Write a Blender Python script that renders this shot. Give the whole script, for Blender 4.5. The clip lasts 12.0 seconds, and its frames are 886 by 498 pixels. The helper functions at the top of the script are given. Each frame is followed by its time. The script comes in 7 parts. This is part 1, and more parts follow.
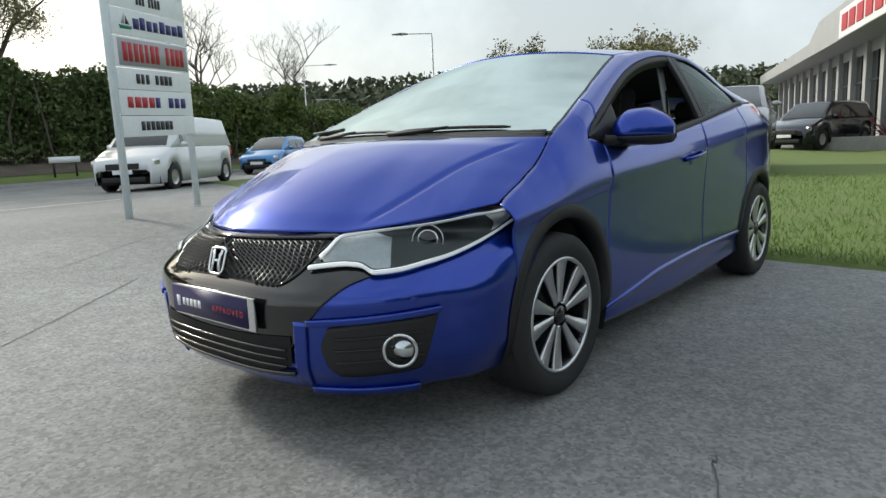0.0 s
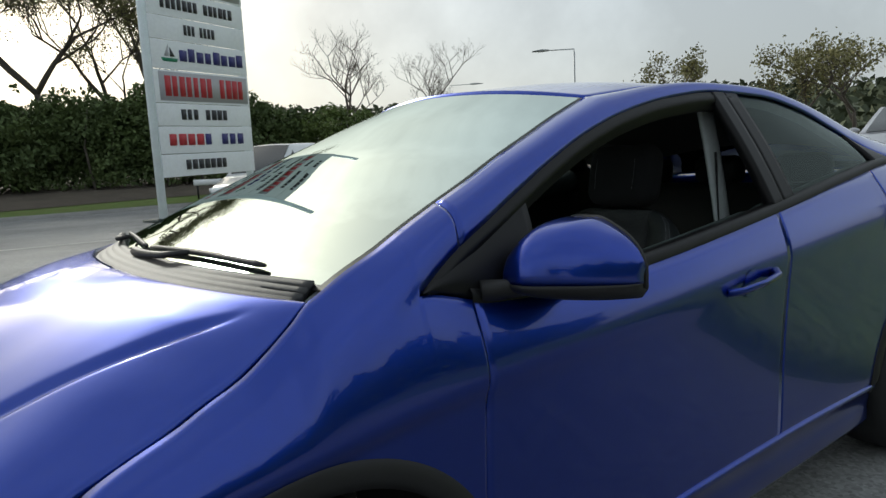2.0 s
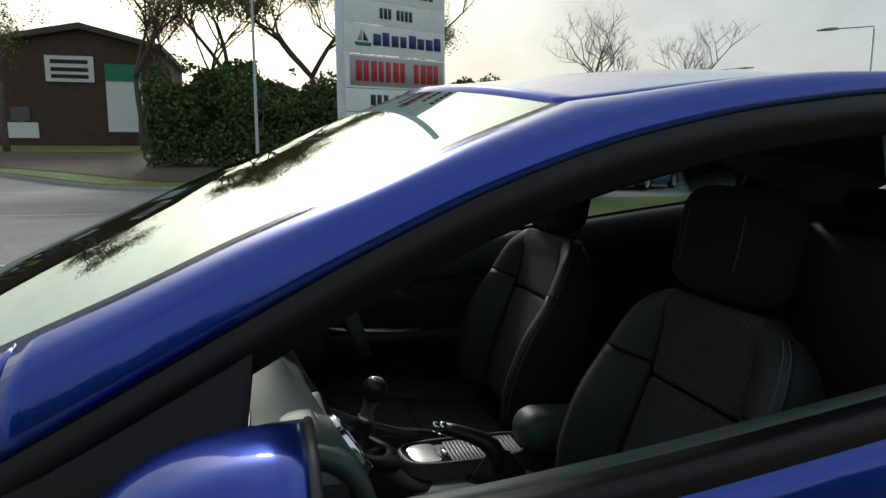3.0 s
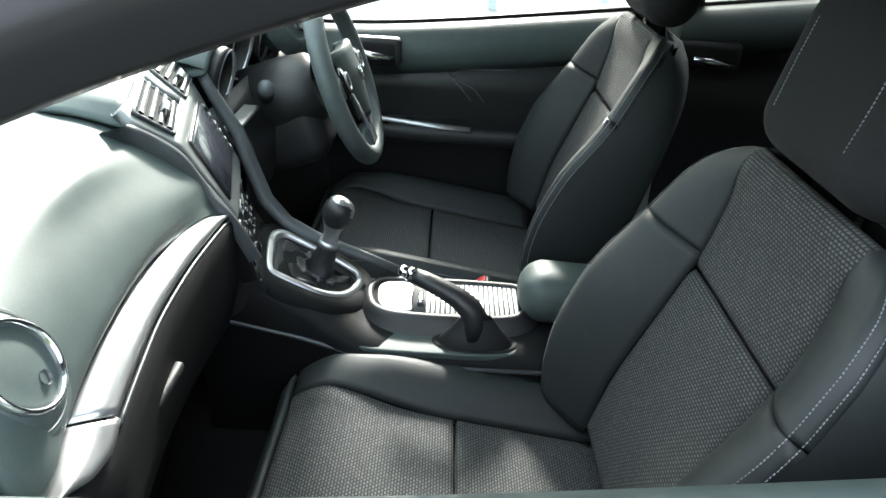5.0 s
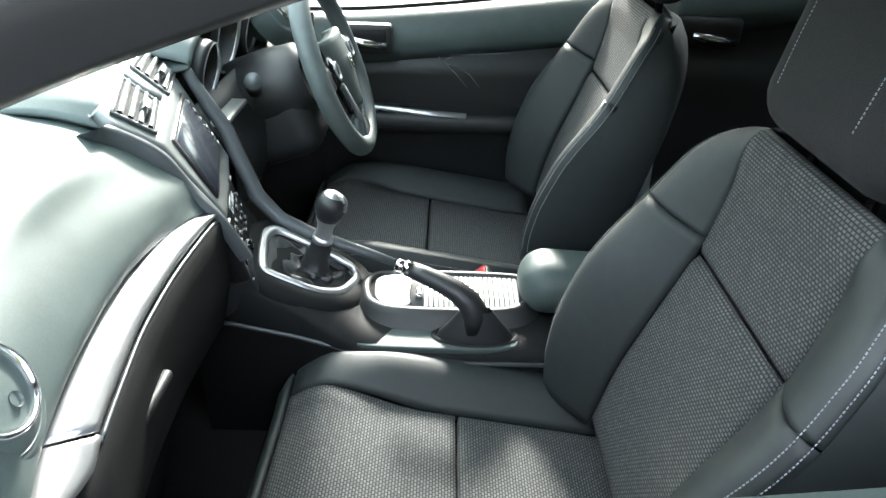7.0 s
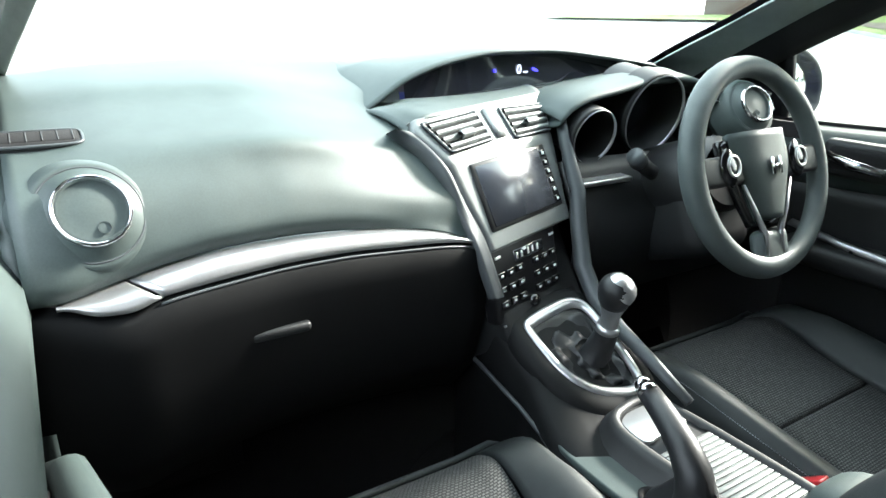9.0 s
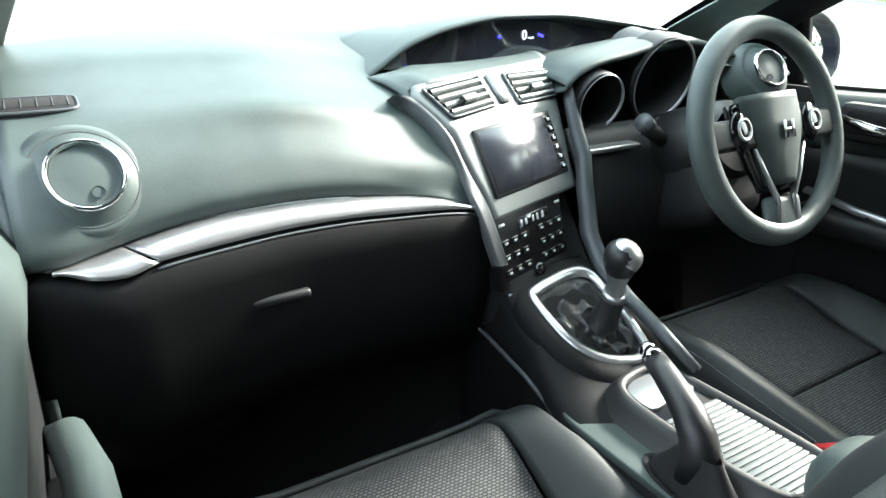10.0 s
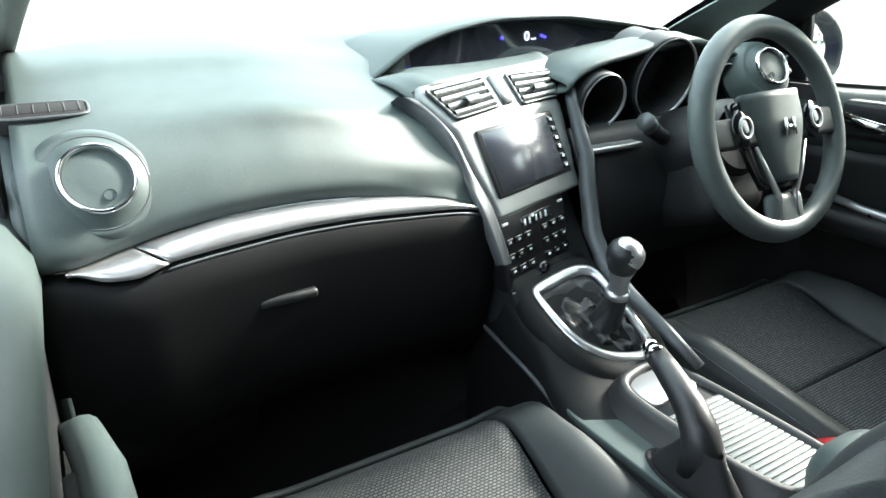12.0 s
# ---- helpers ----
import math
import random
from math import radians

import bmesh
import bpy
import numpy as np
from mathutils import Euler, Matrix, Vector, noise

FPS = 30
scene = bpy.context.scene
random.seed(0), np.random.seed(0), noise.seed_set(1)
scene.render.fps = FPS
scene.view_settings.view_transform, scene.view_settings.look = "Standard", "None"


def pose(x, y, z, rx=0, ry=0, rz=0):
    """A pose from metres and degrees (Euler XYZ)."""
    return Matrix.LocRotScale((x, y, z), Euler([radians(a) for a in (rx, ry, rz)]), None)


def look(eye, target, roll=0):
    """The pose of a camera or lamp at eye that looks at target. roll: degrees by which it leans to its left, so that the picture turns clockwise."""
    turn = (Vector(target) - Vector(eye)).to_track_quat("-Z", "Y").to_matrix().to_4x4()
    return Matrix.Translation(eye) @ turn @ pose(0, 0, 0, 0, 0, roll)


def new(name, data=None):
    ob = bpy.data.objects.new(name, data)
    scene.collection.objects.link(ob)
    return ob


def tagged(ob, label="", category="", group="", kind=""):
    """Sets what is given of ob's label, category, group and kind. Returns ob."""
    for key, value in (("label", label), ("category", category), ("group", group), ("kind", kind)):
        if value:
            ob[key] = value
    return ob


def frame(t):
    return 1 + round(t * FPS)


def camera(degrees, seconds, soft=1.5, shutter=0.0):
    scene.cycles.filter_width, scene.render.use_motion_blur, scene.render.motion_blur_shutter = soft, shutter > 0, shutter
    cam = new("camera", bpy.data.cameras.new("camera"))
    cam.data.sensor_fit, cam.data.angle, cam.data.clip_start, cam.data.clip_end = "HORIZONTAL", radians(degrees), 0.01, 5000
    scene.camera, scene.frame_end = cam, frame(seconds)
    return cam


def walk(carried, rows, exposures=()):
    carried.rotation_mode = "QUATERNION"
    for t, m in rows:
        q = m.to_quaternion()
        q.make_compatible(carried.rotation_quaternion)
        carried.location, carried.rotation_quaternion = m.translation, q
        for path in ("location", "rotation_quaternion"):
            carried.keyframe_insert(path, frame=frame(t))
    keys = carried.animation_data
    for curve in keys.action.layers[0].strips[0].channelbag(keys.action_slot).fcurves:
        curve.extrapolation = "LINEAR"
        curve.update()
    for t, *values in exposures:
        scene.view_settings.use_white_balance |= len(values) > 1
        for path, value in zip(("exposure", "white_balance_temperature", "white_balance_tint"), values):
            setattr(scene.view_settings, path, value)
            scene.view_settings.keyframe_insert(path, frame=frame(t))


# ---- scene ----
import functools

cam = camera(68.0, 12.0, soft=1.5)
PATH = [
    (0, (2.153, 2.144, 0.998), (0.659, 0.855, 0.673), -2.5),
    (0.5, (1.992, 2.131, 1.032), (0.503, 0.838, 0.699), -3.4),
    (1, (1.56, 2.093, 1.119), (0.096, 0.775, 0.773), -3.4),
    (1.5, (0.942, 1.967, 1.171), (-0.382, 0.5, 0.863), -3.3),
    (2, (0.372, 1.824, 1.223), (-0.793, 0.219, 0.965), -2.6),
    (2.5, (-0.215, 1.641, 1.267), (-1.136, -0.119, 1.036), -2.9),
    (3, (-0.631, 1.4, 1.316), (-1.138, -0.513, 1.029), 0.1),
    (3.5, (-0.861, 1.215, 1.346), (-1.04, -0.691, 0.766), 2.6),
    (3.7, (-0.923, 1.183, 1.349), (-1.01, -0.689, 0.648), 3.7),
    (5.3, (-1.024, 1.011, 1.31), (-1.051, -0.725, 0.319), 3.9),
    (5.5, (-1.022, 0.999, 1.311), (-1.055, -0.729, 0.306), 3.8),
    (6, (-1.027, 0.998, 1.311), (-1.055, -0.726, 0.297), 3.9),
    (6.5, (-1.032, 0.999, 1.31), (-1.049, -0.723, 0.294), 2.4),
    (7, (-1.037, 1.006, 1.311), (-1.052, -0.718, 0.297), 1.9),
    (7.5, (-1.091, 0.98, 1.313), (-0.931, -0.747, 0.317), -0.3),
    (7.7, (-1.185, 0.954, 1.306), (-0.652, -0.746, 0.397), -1.0),
    (9.3, (-1.48, 0.681, 1.159), (0.112, -0.306, 0.498), 1.4),
    (9.5, (-1.479, 0.682, 1.157), (0.114, -0.31, 0.464), 1.6),
    (10, (-1.484, 0.679, 1.15), (0.111, -0.291, 0.432), 0.2),
    (10.5, (-1.479, 0.681, 1.154), (0.107, -0.298, 0.429), 1.1),
    (11, (-1.481, 0.681, 1.153), (0.11, -0.289, 0.426), 1.0),
    (11.5, (-1.48, 0.681, 1.154), (0.111, -0.29, 0.428), 0.8),
    (12, (-1.496, 0.684, 1.154), (0.108, -0.271, 0.436), -0.4),
]
walk(cam, [(t, look(eye, target, roll)) for t, eye, target, roll in PATH],
     exposures=[(0, 0.32, 6350, 3), (1.0, 0.28, 6350, 3), (1.5, 0.1, 6350, 3), (2.0, -0.1, 6350, 3), (2.5, -0.2, 6350, 3), (3.0, -0.3, 6350, 2), (3.5, -0.4, 6350, -1), (3.7, -0.4, 6350, -1), (5.3, 3.5, 6300, 6), (6.0, 3.55, 6300, 6), (7.0, 3.65, 6300, 6), (7.6, 3.75, 6300, 6), (9.2, 3.35, 6300, 5), (12.0, 3.4, 6300, 5)])

# ---------------------------------------------------------------- light
world = bpy.data.worlds.new("sky")
scene.world = world
world.use_nodes = True
wn = world.node_tree
sky = wn.nodes.new("ShaderNodeTexSky")
sky.sky_type = "NISHITA"
sky.sun_disc = False
sky.sun_elevation = radians(29)
sky.sun_rotation = radians(178)
sky.air_density, sky.dust_density, sky.ozone_density = 1.0, 6.0, 1.0
haze = wn.nodes.new("ShaderNodeMixRGB")
haze.inputs[0].default_value = 0.6
haze.inputs[2].default_value = (7.2, 7.5, 7.9, 1)
wn.links.new(sky.outputs[0], haze.inputs[1])
where, cloud, level, clouded = (wn.nodes.new("ShaderNode" + k) for k in ("TexCoord", "TexNoise", "MapRange", "MixRGB"))
cloud.inputs["Scale"].default_value, cloud.inputs["Detail"].default_value, cloud.inputs["Roughness"].default_value = 3.2, 7, 0.55
wn.links.new(where.outputs["Generated"], cloud.inputs["Vector"])
wn.links.new(cloud.outputs["Fac"], level.inputs["Value"])
level.inputs["From Min"].default_value, level.inputs["From Max"].default_value = 0.35, 0.65
level.inputs["To Min"].default_value, level.inputs["To Max"].default_value = 0.84, 1.22
clouded.blend_type = "MULTIPLY"
clouded.inputs[0].default_value = 1.0
wn.links.new(haze.outputs[0], clouded.inputs[1])
wn.links.new(level.outputs[0], clouded.inputs[2])
wn.links.new(clouded.outputs[0], wn.nodes["Background"].inputs[0])
wn.nodes["Background"].inputs[1].default_value = 0.118

sun = new("sun", bpy.data.lights.new("sun", "SUN"))
sun.data.energy, sun.data.angle, sun.data.color = 2.1, radians(9), (1.0, 0.95, 0.88)
sun.matrix_world = look((1, -30, 17), (0, 0, 0))


# ---------------------------------------------------------------- materials
def material(name, color, rough=0.5, metal=0.0, coat=0.0, noise_scale=0.0, amount=0.15, bump=0.0, bump_scale=200.0, spec=0.5,
             color2=None, emit=0.0):
    """A Principled material with colour variation at two scales and fine relief, in object metres."""
    m = bpy.data.materials.new(name)
    m.use_nodes = True
    n, l = m.node_tree.nodes, m.node_tree.links
    b = n["Principled BSDF"]
    b.inputs["Base Color"].default_value = (*color, 1)
    b.inputs["Roughness"].default_value = rough
    b.inputs["Metallic"].default_value = metal
    b.inputs["Coat Weight"].default_value = coat
    b.inputs["Coat Roughness"].default_value = 0.03
    b.inputs["Specular IOR Level"].default_value = spec
    if emit:
        b.inputs["Emission Color"].default_value = (*color, 1)
        b.inputs["Emission Strength"].default_value = emit
    geo = n.new("ShaderNodeNewGeometry")
    if noise_scale:
        coarse, fine = n.new("ShaderNodeTexNoise"), n.new("ShaderNodeTexNoise")
        coarse.inputs["Scale"].default_value, fine.inputs["Scale"].default_value = noise_scale, noise_scale * 14
        coarse.inputs["Detail"].default_value = 6
        both, ramp, mix = n.new("ShaderNodeMath"), n.new("ShaderNodeMapRange"), n.new("ShaderNodeMixRGB")
        both.operation = "ADD"
        l.new(geo.outputs["Position"], coarse.inputs["Vector"])
        l.new(geo.outputs["Position"], fine.inputs["Vector"])
        l.new(coarse.outputs["Fac"], both.inputs[0])
        l.new(fine.outputs["Fac"], both.inputs[1])
        ramp.inputs["From Min"].default_value, ramp.inputs["From Max"].default_value = 0.65, 1.35
        l.new(both.outputs[0], ramp.inputs["Value"])
        other = color2 or tuple(c * (1 - amount) for c in color)
        first = color if color2 else tuple(min(1, c * (1 + amount)) for c in color)
        mix.inputs[1].default_value, mix.inputs[2].default_value = (*other, 1), (*first, 1)
        l.new(ramp.outputs[0], mix.inputs[0])
        l.new(mix.outputs[0], b.inputs["Base Color"])
    if bump:
        grain, relief = n.new("ShaderNodeTexNoise"), n.new("ShaderNodeBump")
        grain.inputs["Scale"].default_value, grain.inputs["Detail"].default_value = bump_scale, 4
        relief.inputs["Strength"].default_value, relief.inputs["Distance"].default_value = bump, 0.5 / bump_scale
        l.new(geo.outputs["Position"], grain.inputs["Vector"])
        l.new(grain.outputs["Fac"], relief.inputs["Height"])
        l.new(relief.outputs["Normal"], b.inputs["Normal"])
    return m


def glass(name, tint, ior=1.5, rough=0.0):
    m = bpy.data.materials.new(name)
    m.use_nodes = True
    n, l = m.node_tree.nodes, m.node_tree.links
    n.remove(n["Principled BSDF"])
    clear, shine, mix, fres = (n.new("ShaderNodeBsdf" + k) for k in ("Transparent", "Glossy")), None, n.new("ShaderNodeMixShader"), n.new("ShaderNodeFresnel")
    clear, shine = clear
    clear.inputs[0].default_value = (*tint, 1)
    shine.inputs["Roughness"].default_value = rough
    shine.inputs["Color"].default_value = (0.56, 0.64, 0.61, 1)
    fres.inputs[0].default_value = ior
    l.new(fres.outputs[0], mix.inputs[0])
    l.new(clear.outputs[0], mix.inputs[1])
    l.new(shine.outputs[0], mix.inputs[2])
    l.new(mix.outputs[0], n["Material Output"].inputs[0])
    return m


PAINT = material("blue_paint", (0.003, 0.036, 0.35), 0.30, 0.85, 1.0, 3.0, 0.04, 0.02, 3000)
PAINT.node_tree.nodes["Principled BSDF"].inputs["Coat IOR"].default_value = 1.55
BLACK = material("black_plastic", (0.012, 0.012, 0.013), 0.55, 0, 0, 40, 0.2, 0.15, 900)
GLOSS = material("gloss_black", (0.006, 0.006, 0.007), 0.12, 0, 0.6, 5, 0.1)
RUBBER = material("tyre_rubber", (0.018, 0.018, 0.019), 0.75, 0, 0, 30, 0.25, 0.2, 500)
CHROME = material("chrome", (0.75, 0.76, 0.78), 0.12, 1.0, 0, 20, 0.05)
ALLOY = material("machined_alloy", (0.62, 0.62, 0.64), 0.28, 1.0, 0, 60, 0.08)
DARK_ALLOY = material("dark_alloy", (0.02, 0.02, 0.022), 0.35, 0.3, 0.5, 40, 0.1)
SCREEN_GLASS = glass("screen_glass", (0.72, 0.80, 0.77), 1.55)
TINT = glass("tinted_glass", (0.50, 0.54, 0.52), 1.40)
LENS = glass("lamp_lens", (0.92, 0.94, 0.95), 1.45)
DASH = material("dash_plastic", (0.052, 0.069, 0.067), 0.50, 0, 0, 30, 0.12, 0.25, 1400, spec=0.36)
DARK_TRIM = material("dark_trim", (0.012, 0.013, 0.014), 0.5, 0, 0, 30, 0.15, 0.3, 1400)
SILVER = material("satin_silver", (0.50, 0.51, 0.52), 0.3, 0.85, 0, 60, 0.06)
CLOTH = material("seat_cloth", (0.0125, 0.0165, 0.017), 0.6, 0, 0, 60, 0.2, 0.3, 800)
ASPHALT = material("asphalt", (0.235, 0.235, 0.23), 0.85, 0, 0, 0.7, 0.20, 0.8, 160)


def speckle(m, scale, low, high):
    """Fine light and dark stones over a material's colour."""
    n, l = m.node_tree.nodes, m.node_tree.links
    b = n["Principled BSDF"]
    geo, cells, wide, ramp, mix, ramp2, mix2 = (n.new("ShaderNode" + k) for k in ("NewGeometry", "TexVoronoi", "TexNoise", "MapRange", "MixRGB", "MapRange", "MixRGB"))
    old = b.inputs["Base Color"].links[0].from_socket
    cells.inputs["Scale"].default_value, wide.inputs["Scale"].default_value, wide.inputs["Detail"].default_value = scale, 0.22, 8
    l.new(geo.outputs["Position"], cells.inputs["Vector"])
    l.new(geo.outputs["Position"], wide.inputs["Vector"])
    l.new(cells.outputs["Color"], ramp.inputs["Value"])
    ramp.inputs["To Min"].default_value, ramp.inputs["To Max"].default_value = low, high
    l.new(wide.outputs["Fac"], ramp2.inputs["Value"])
    ramp2.inputs["From Min"].default_value, ramp2.inputs["From Max"].default_value = 0.35, 0.65
    ramp2.inputs["To Min"].default_value, ramp2.inputs["To Max"].default_value = 0.80, 1.12
    for x in (mix, mix2):
        x.blend_type = "MULTIPLY"
        x.inputs[0].default_value = 1.0
    l.new(old, mix.inputs[1])
    l.new(ramp.outputs[0], mix.inputs[2])
    l.new(mix.outputs[0], mix2.inputs[1])
    l.new(ramp2.outputs[0], mix2.inputs[2])
    l.new(mix2.outputs[0], b.inputs["Base Color"])


speckle(ASPHALT, 70, 0.62, 1.38)
GRASS = material("grass", (0.10, 0.17, 0.03), 0.9, 0, 0, 2.0, 0.3, 0.8, 60, color2=(0.15, 0.17, 0.055))
WHITE = material("white_paint", (0.78, 0.79, 0.8), 0.4, 0, 0, 3, 0.05)


# ---------------------------------------------------------------- helpers
def smooth(xs, ys):
    """A smooth monotone curve through a few knots."""
    xs, ys = np.array(xs, float), np.array(ys, float)
    order = np.argsort(xs)
    xs, ys = xs[order], ys[order]
    d = np.diff(ys) / np.diff(xs)
    g = np.r_[d[0], np.where(d[1:] * d[:-1] > 0, 2 * d[1:] * d[:-1] / (d[1:] + d[:-1] + 1e-12), 0), d[-1]]

    def at(x):
        x = np.clip(np.asarray(x, float), xs[0], xs[-1])
        k = np.clip(np.searchsorted(xs, x) - 1, 0, len(xs) - 2)
        h = xs[k + 1] - xs[k]
        s = (x - xs[k]) / h
        return ((1 + 2 * s) * (1 - s) ** 2 * ys[k] + s * (1 - s) ** 2 * h * g[k]
                + s * s * (3 - 2 * s) * ys[k + 1] + s * s * (s - 1) * h * g[k + 1])

    return at


def ease(v, a, b):
    v = min(1, max(0, (v - a) / (b - a)))
    return v * v * (3 - 2 * v)


def part(name, mesh, mat, parent=None, label="", thick=0.0, bevel=0.0, flat=False):
    """Links a bmesh, or (vertices, faces), as ONE mesh object under a thing or a part."""
    data = bpy.data.meshes.new(name)
    if isinstance(mesh, tuple):
        data.from_pydata([tuple(v) for v in mesh[0]], [], [tuple(f) for f in mesh[1]])
    else:
        mesh.to_mesh(data)
        mesh.free()
    if not flat:
        data.polygons.foreach_set("use_smooth", [True] * len(data.polygons))
    data.materials.append(mat)
    ob = new(name, data)
    if parent:
        ob.parent = parent
        ob.matrix_parent_inverse = parent.matrix_basis.inverted()
    if label:
        ob["label"] = label
    if thick:
        s = ob.modifiers.new("thickness", "SOLIDIFY")
        s.thickness, s.offset = thick, -1
    if bevel:
        s = ob.modifiers.new("edges", "BEVEL")
        s.width, s.segments, s.limit_method, s.angle_limit = bevel, 3, "ANGLE", radians(35)
        if not flat:
            s.harden_normals = False
    return ob


def thing(name, place, label, category, group="", kind=""):
    ob = new(name)
    ob.matrix_basis = place if isinstance(place, Matrix) else Matrix.Translation(place)
    ob.empty_display_size = 0.1
    return tagged(ob, label, category, group, kind)


def sheet(P):
    """Vertices and faces of a grid of points P[i, j]."""
    P = np.asarray(P, float)
    n, m = P.shape[:2]
    ids = np.arange(n * m).reshape(n, m)
    f = np.stack([ids[:-1, :-1], ids[1:, :-1], ids[1:, 1:], ids[:-1, 1:]], -1).reshape(-1, 4)
    return P.reshape(-1, 3).tolist(), f.tolist()


def flipped(mesh):
    return mesh[0], [f[::-1] for f in mesh[1]]


def mirrored(mesh):
    return [(x, -y, z) for x, y, z in mesh[0]], [f[::-1] for f in mesh[1]]


def joined(*meshes):
    v, f = [], []
    for a, b in meshes:
        k = len(v)
        v += [tuple(p) for p in a]
        f += [tuple(i + k for i in q) for q in b]
    return v, f


def block(x0, x1, y0, y1, z0, z1):
    v = [(x, y, z) for x in (x0, x1) for y in (y0, y1) for z in (z0, z1)]
    return v, [(0, 1, 3, 2), (4, 6, 7, 5), (0, 4, 5, 1), (2, 3, 7, 6), (0, 2, 6, 4), (1, 5, 7, 3)]


def turned(mesh, m):
    return [tuple(m @ Vector(p)) for p in mesh[0]], mesh[1]


def lathe(profile, seg=48, axis="y"):
    """A body of revolution: profile of (radius, height) pairs round an axis."""
    P = []
    for a in np.linspace(0, 2 * np.pi, seg + 1):
        c, s = np.cos(a), np.sin(a)
        P.append([{"y": (r * c, h, r * s), "z": (r * c, r * s, h), "x": (h, r * c, r * s)}[axis] for r, h in profile])
    v, f = sheet(P)
    m = len(profile)
    f = [[i % (seg * m) for i in q] for q in f]
    v = v[: seg * m]
    return (v, f) if axis != "y" else (v, [q[::-1] for q in f])


def tube(points, radius, seg=10, closed=False, flat=1.0):
    """A round bar along a line of points; radius: one, or one for each point."""
    pts = [Vector(p) for p in points]
    n = len(pts)
    rad = radius if hasattr(radius, "__len__") else [radius] * n
    rows, up = [], None
    for i, p in enumerate(pts):
        d = (pts[(i + 1) % n] - pts[i - 1]) if closed else (pts[min(i + 1, n - 1)] - pts[max(i - 1, 0)])
        d.normalize()
        if up is None:
            up = d.orthogonal().normalized()
        up = (up - d * up.dot(d)).normalized()
        side = d.cross(up)
        rows.append([p + rad[i] * (math.cos(a) * up + flat * math.sin(a) * side) for a in np.linspace(0, 2 * math.pi, seg, endpoint=False)])
    v = [tuple(q) for r in rows for q in r]
    f = []
    for i in range(n if closed else n - 1):
        for j in range(seg):
            k = (i + 1) % n
            f.append((i * seg + j, i * seg + (j + 1) % seg, k * seg + (j + 1) % seg, k * seg + j))
    if not closed:
        f += [tuple(range(seg))[::-1], tuple(range((n - 1) * seg, n * seg))]
    return v, f


def slab(outline, y0, y1, axis="y"):
    """A flat plate with that outline of (a, b) pairs, between two places on the axis."""
    n = len(outline)
    order = {"y": lambda a, b, h: (a, h, b), "z": lambda a, b, h: (a, b, h), "x": lambda a, b, h: (h, a, b)}[axis]
    v = [order(a, b, h) for h in (y0, y1) for a, b in outline]
    f = [tuple(range(n)), tuple(range(2 * n - 1, n - 1, -1))] + [(i, i + n, (i + 1) % n + n, (i + 1) % n) for i in range(n)]
    return v, f


def box_soft(x0, x1, y0, y1, z0, z1, r=0.02, seg=4):
    """A block with rounded edges."""
    bm = bmesh.new()
    bmesh.ops.create_cube(bm, size=1)
    bmesh.ops.scale(bm, vec=(x1 - x0, y1 - y0, z1 - z0), verts=bm.verts)
    bmesh.ops.translate(bm, vec=((x0 + x1) / 2, (y0 + y1) / 2, (z0 + z1) / 2), verts=bm.verts)
    bmesh.ops.bevel(bm, geom=bm.edges[:], offset=r, segments=seg, affect="EDGES", profile=0.5)
    bm.verts.index_update()
    out = [tuple(v.co) for v in bm.verts], [tuple(v.index for v in f.verts) for f in bm.faces]
    bm.free()
    return out


# ---------------------------------------------------------------- ground
GROUND = smooth([-1e4, -43, -27, -23.5, -20, -13, -6.5, -1.2, 1e4], [1.6, 1.6, 0.5, 0.0, 0.0, 0.08, 0.22, 0.0, 0.0])


def ground_z(x, y):
    return float(GROUND(y))


def ground():
    xs = np.r_[-400, -200, -100, np.arange(-60, 40, 1.0), 100, 200, 400]
    ys = np.r_[-400, -200, -100, np.arange(-40, 20, 0.6), 60, 200, 400]
    P = np.array([[(x, y, ground_z(x, y)) for y in ys] for x in xs])
    tagged(part("ground", sheet(P), ASPHALT), "grey weathered asphalt of a yard and road", "ground", kind="structure")


ground()


# ---------------------------------------------------------------- the car: body
car = thing("car", (0, 0, 0), "shiny blue five-door hatchback parked on grey asphalt", "car")
R_ARCH, HUB, AXLE = 0.352, 0.317, -2.600
ARCHES, Z_ARCH = (-0.05, AXLE), HUB + 0.03
# Lines along the flank, from front to rear: half widths and heights.
X = [0.95, 0.25, -0.3, -1.0, -1.6, -2.2, -2.6, -3.0, -3.3]
Z_SILL = smooth(X, [0.19, 0.19, 0.19, 0.19, 0.20, 0.22, 0.24, 0.28, 0.32])
Z_LOW = smooth(X, [0.32, 0.32, 0.30, 0.33, 0.36, 0.39, 0.42, 0.46, 0.48])
Z_MID = smooth(X, [0.52, 0.53, 0.54, 0.56, 0.58, 0.60, 0.62, 0.64, 0.64])
Z_SHO = smooth(X, [0.66, 0.72, 0.80, 0.85, 0.90, 0.96, 0.99, 1.00, 0.98])
Y_SILL = smooth(X, [0.80, 0.80, 0.79, 0.79, 0.79, 0.79, 0.80, 0.76, 0.68])
Y_LOW = smooth(X, [0.85, 0.865, 0.865, 0.862, 0.862, 0.872, 0.88, 0.83, 0.72])
Y_MID = smooth(X, [0.87, 0.882, 0.870, 0.862, 0.865, 0.878, 0.89, 0.845, 0.74])
Y_SHO = smooth(X, [0.87, 0.882, 0.893, 0.886, 0.882, 0.88, 0.872, 0.83, 0.72])
X_SAIL = -0.285
XT = [0.0, X_SAIL, -0.45, -0.60, -0.80, -1.0, -1.2, -1.6, -2.13, -2.45, -3.0, -3.3]
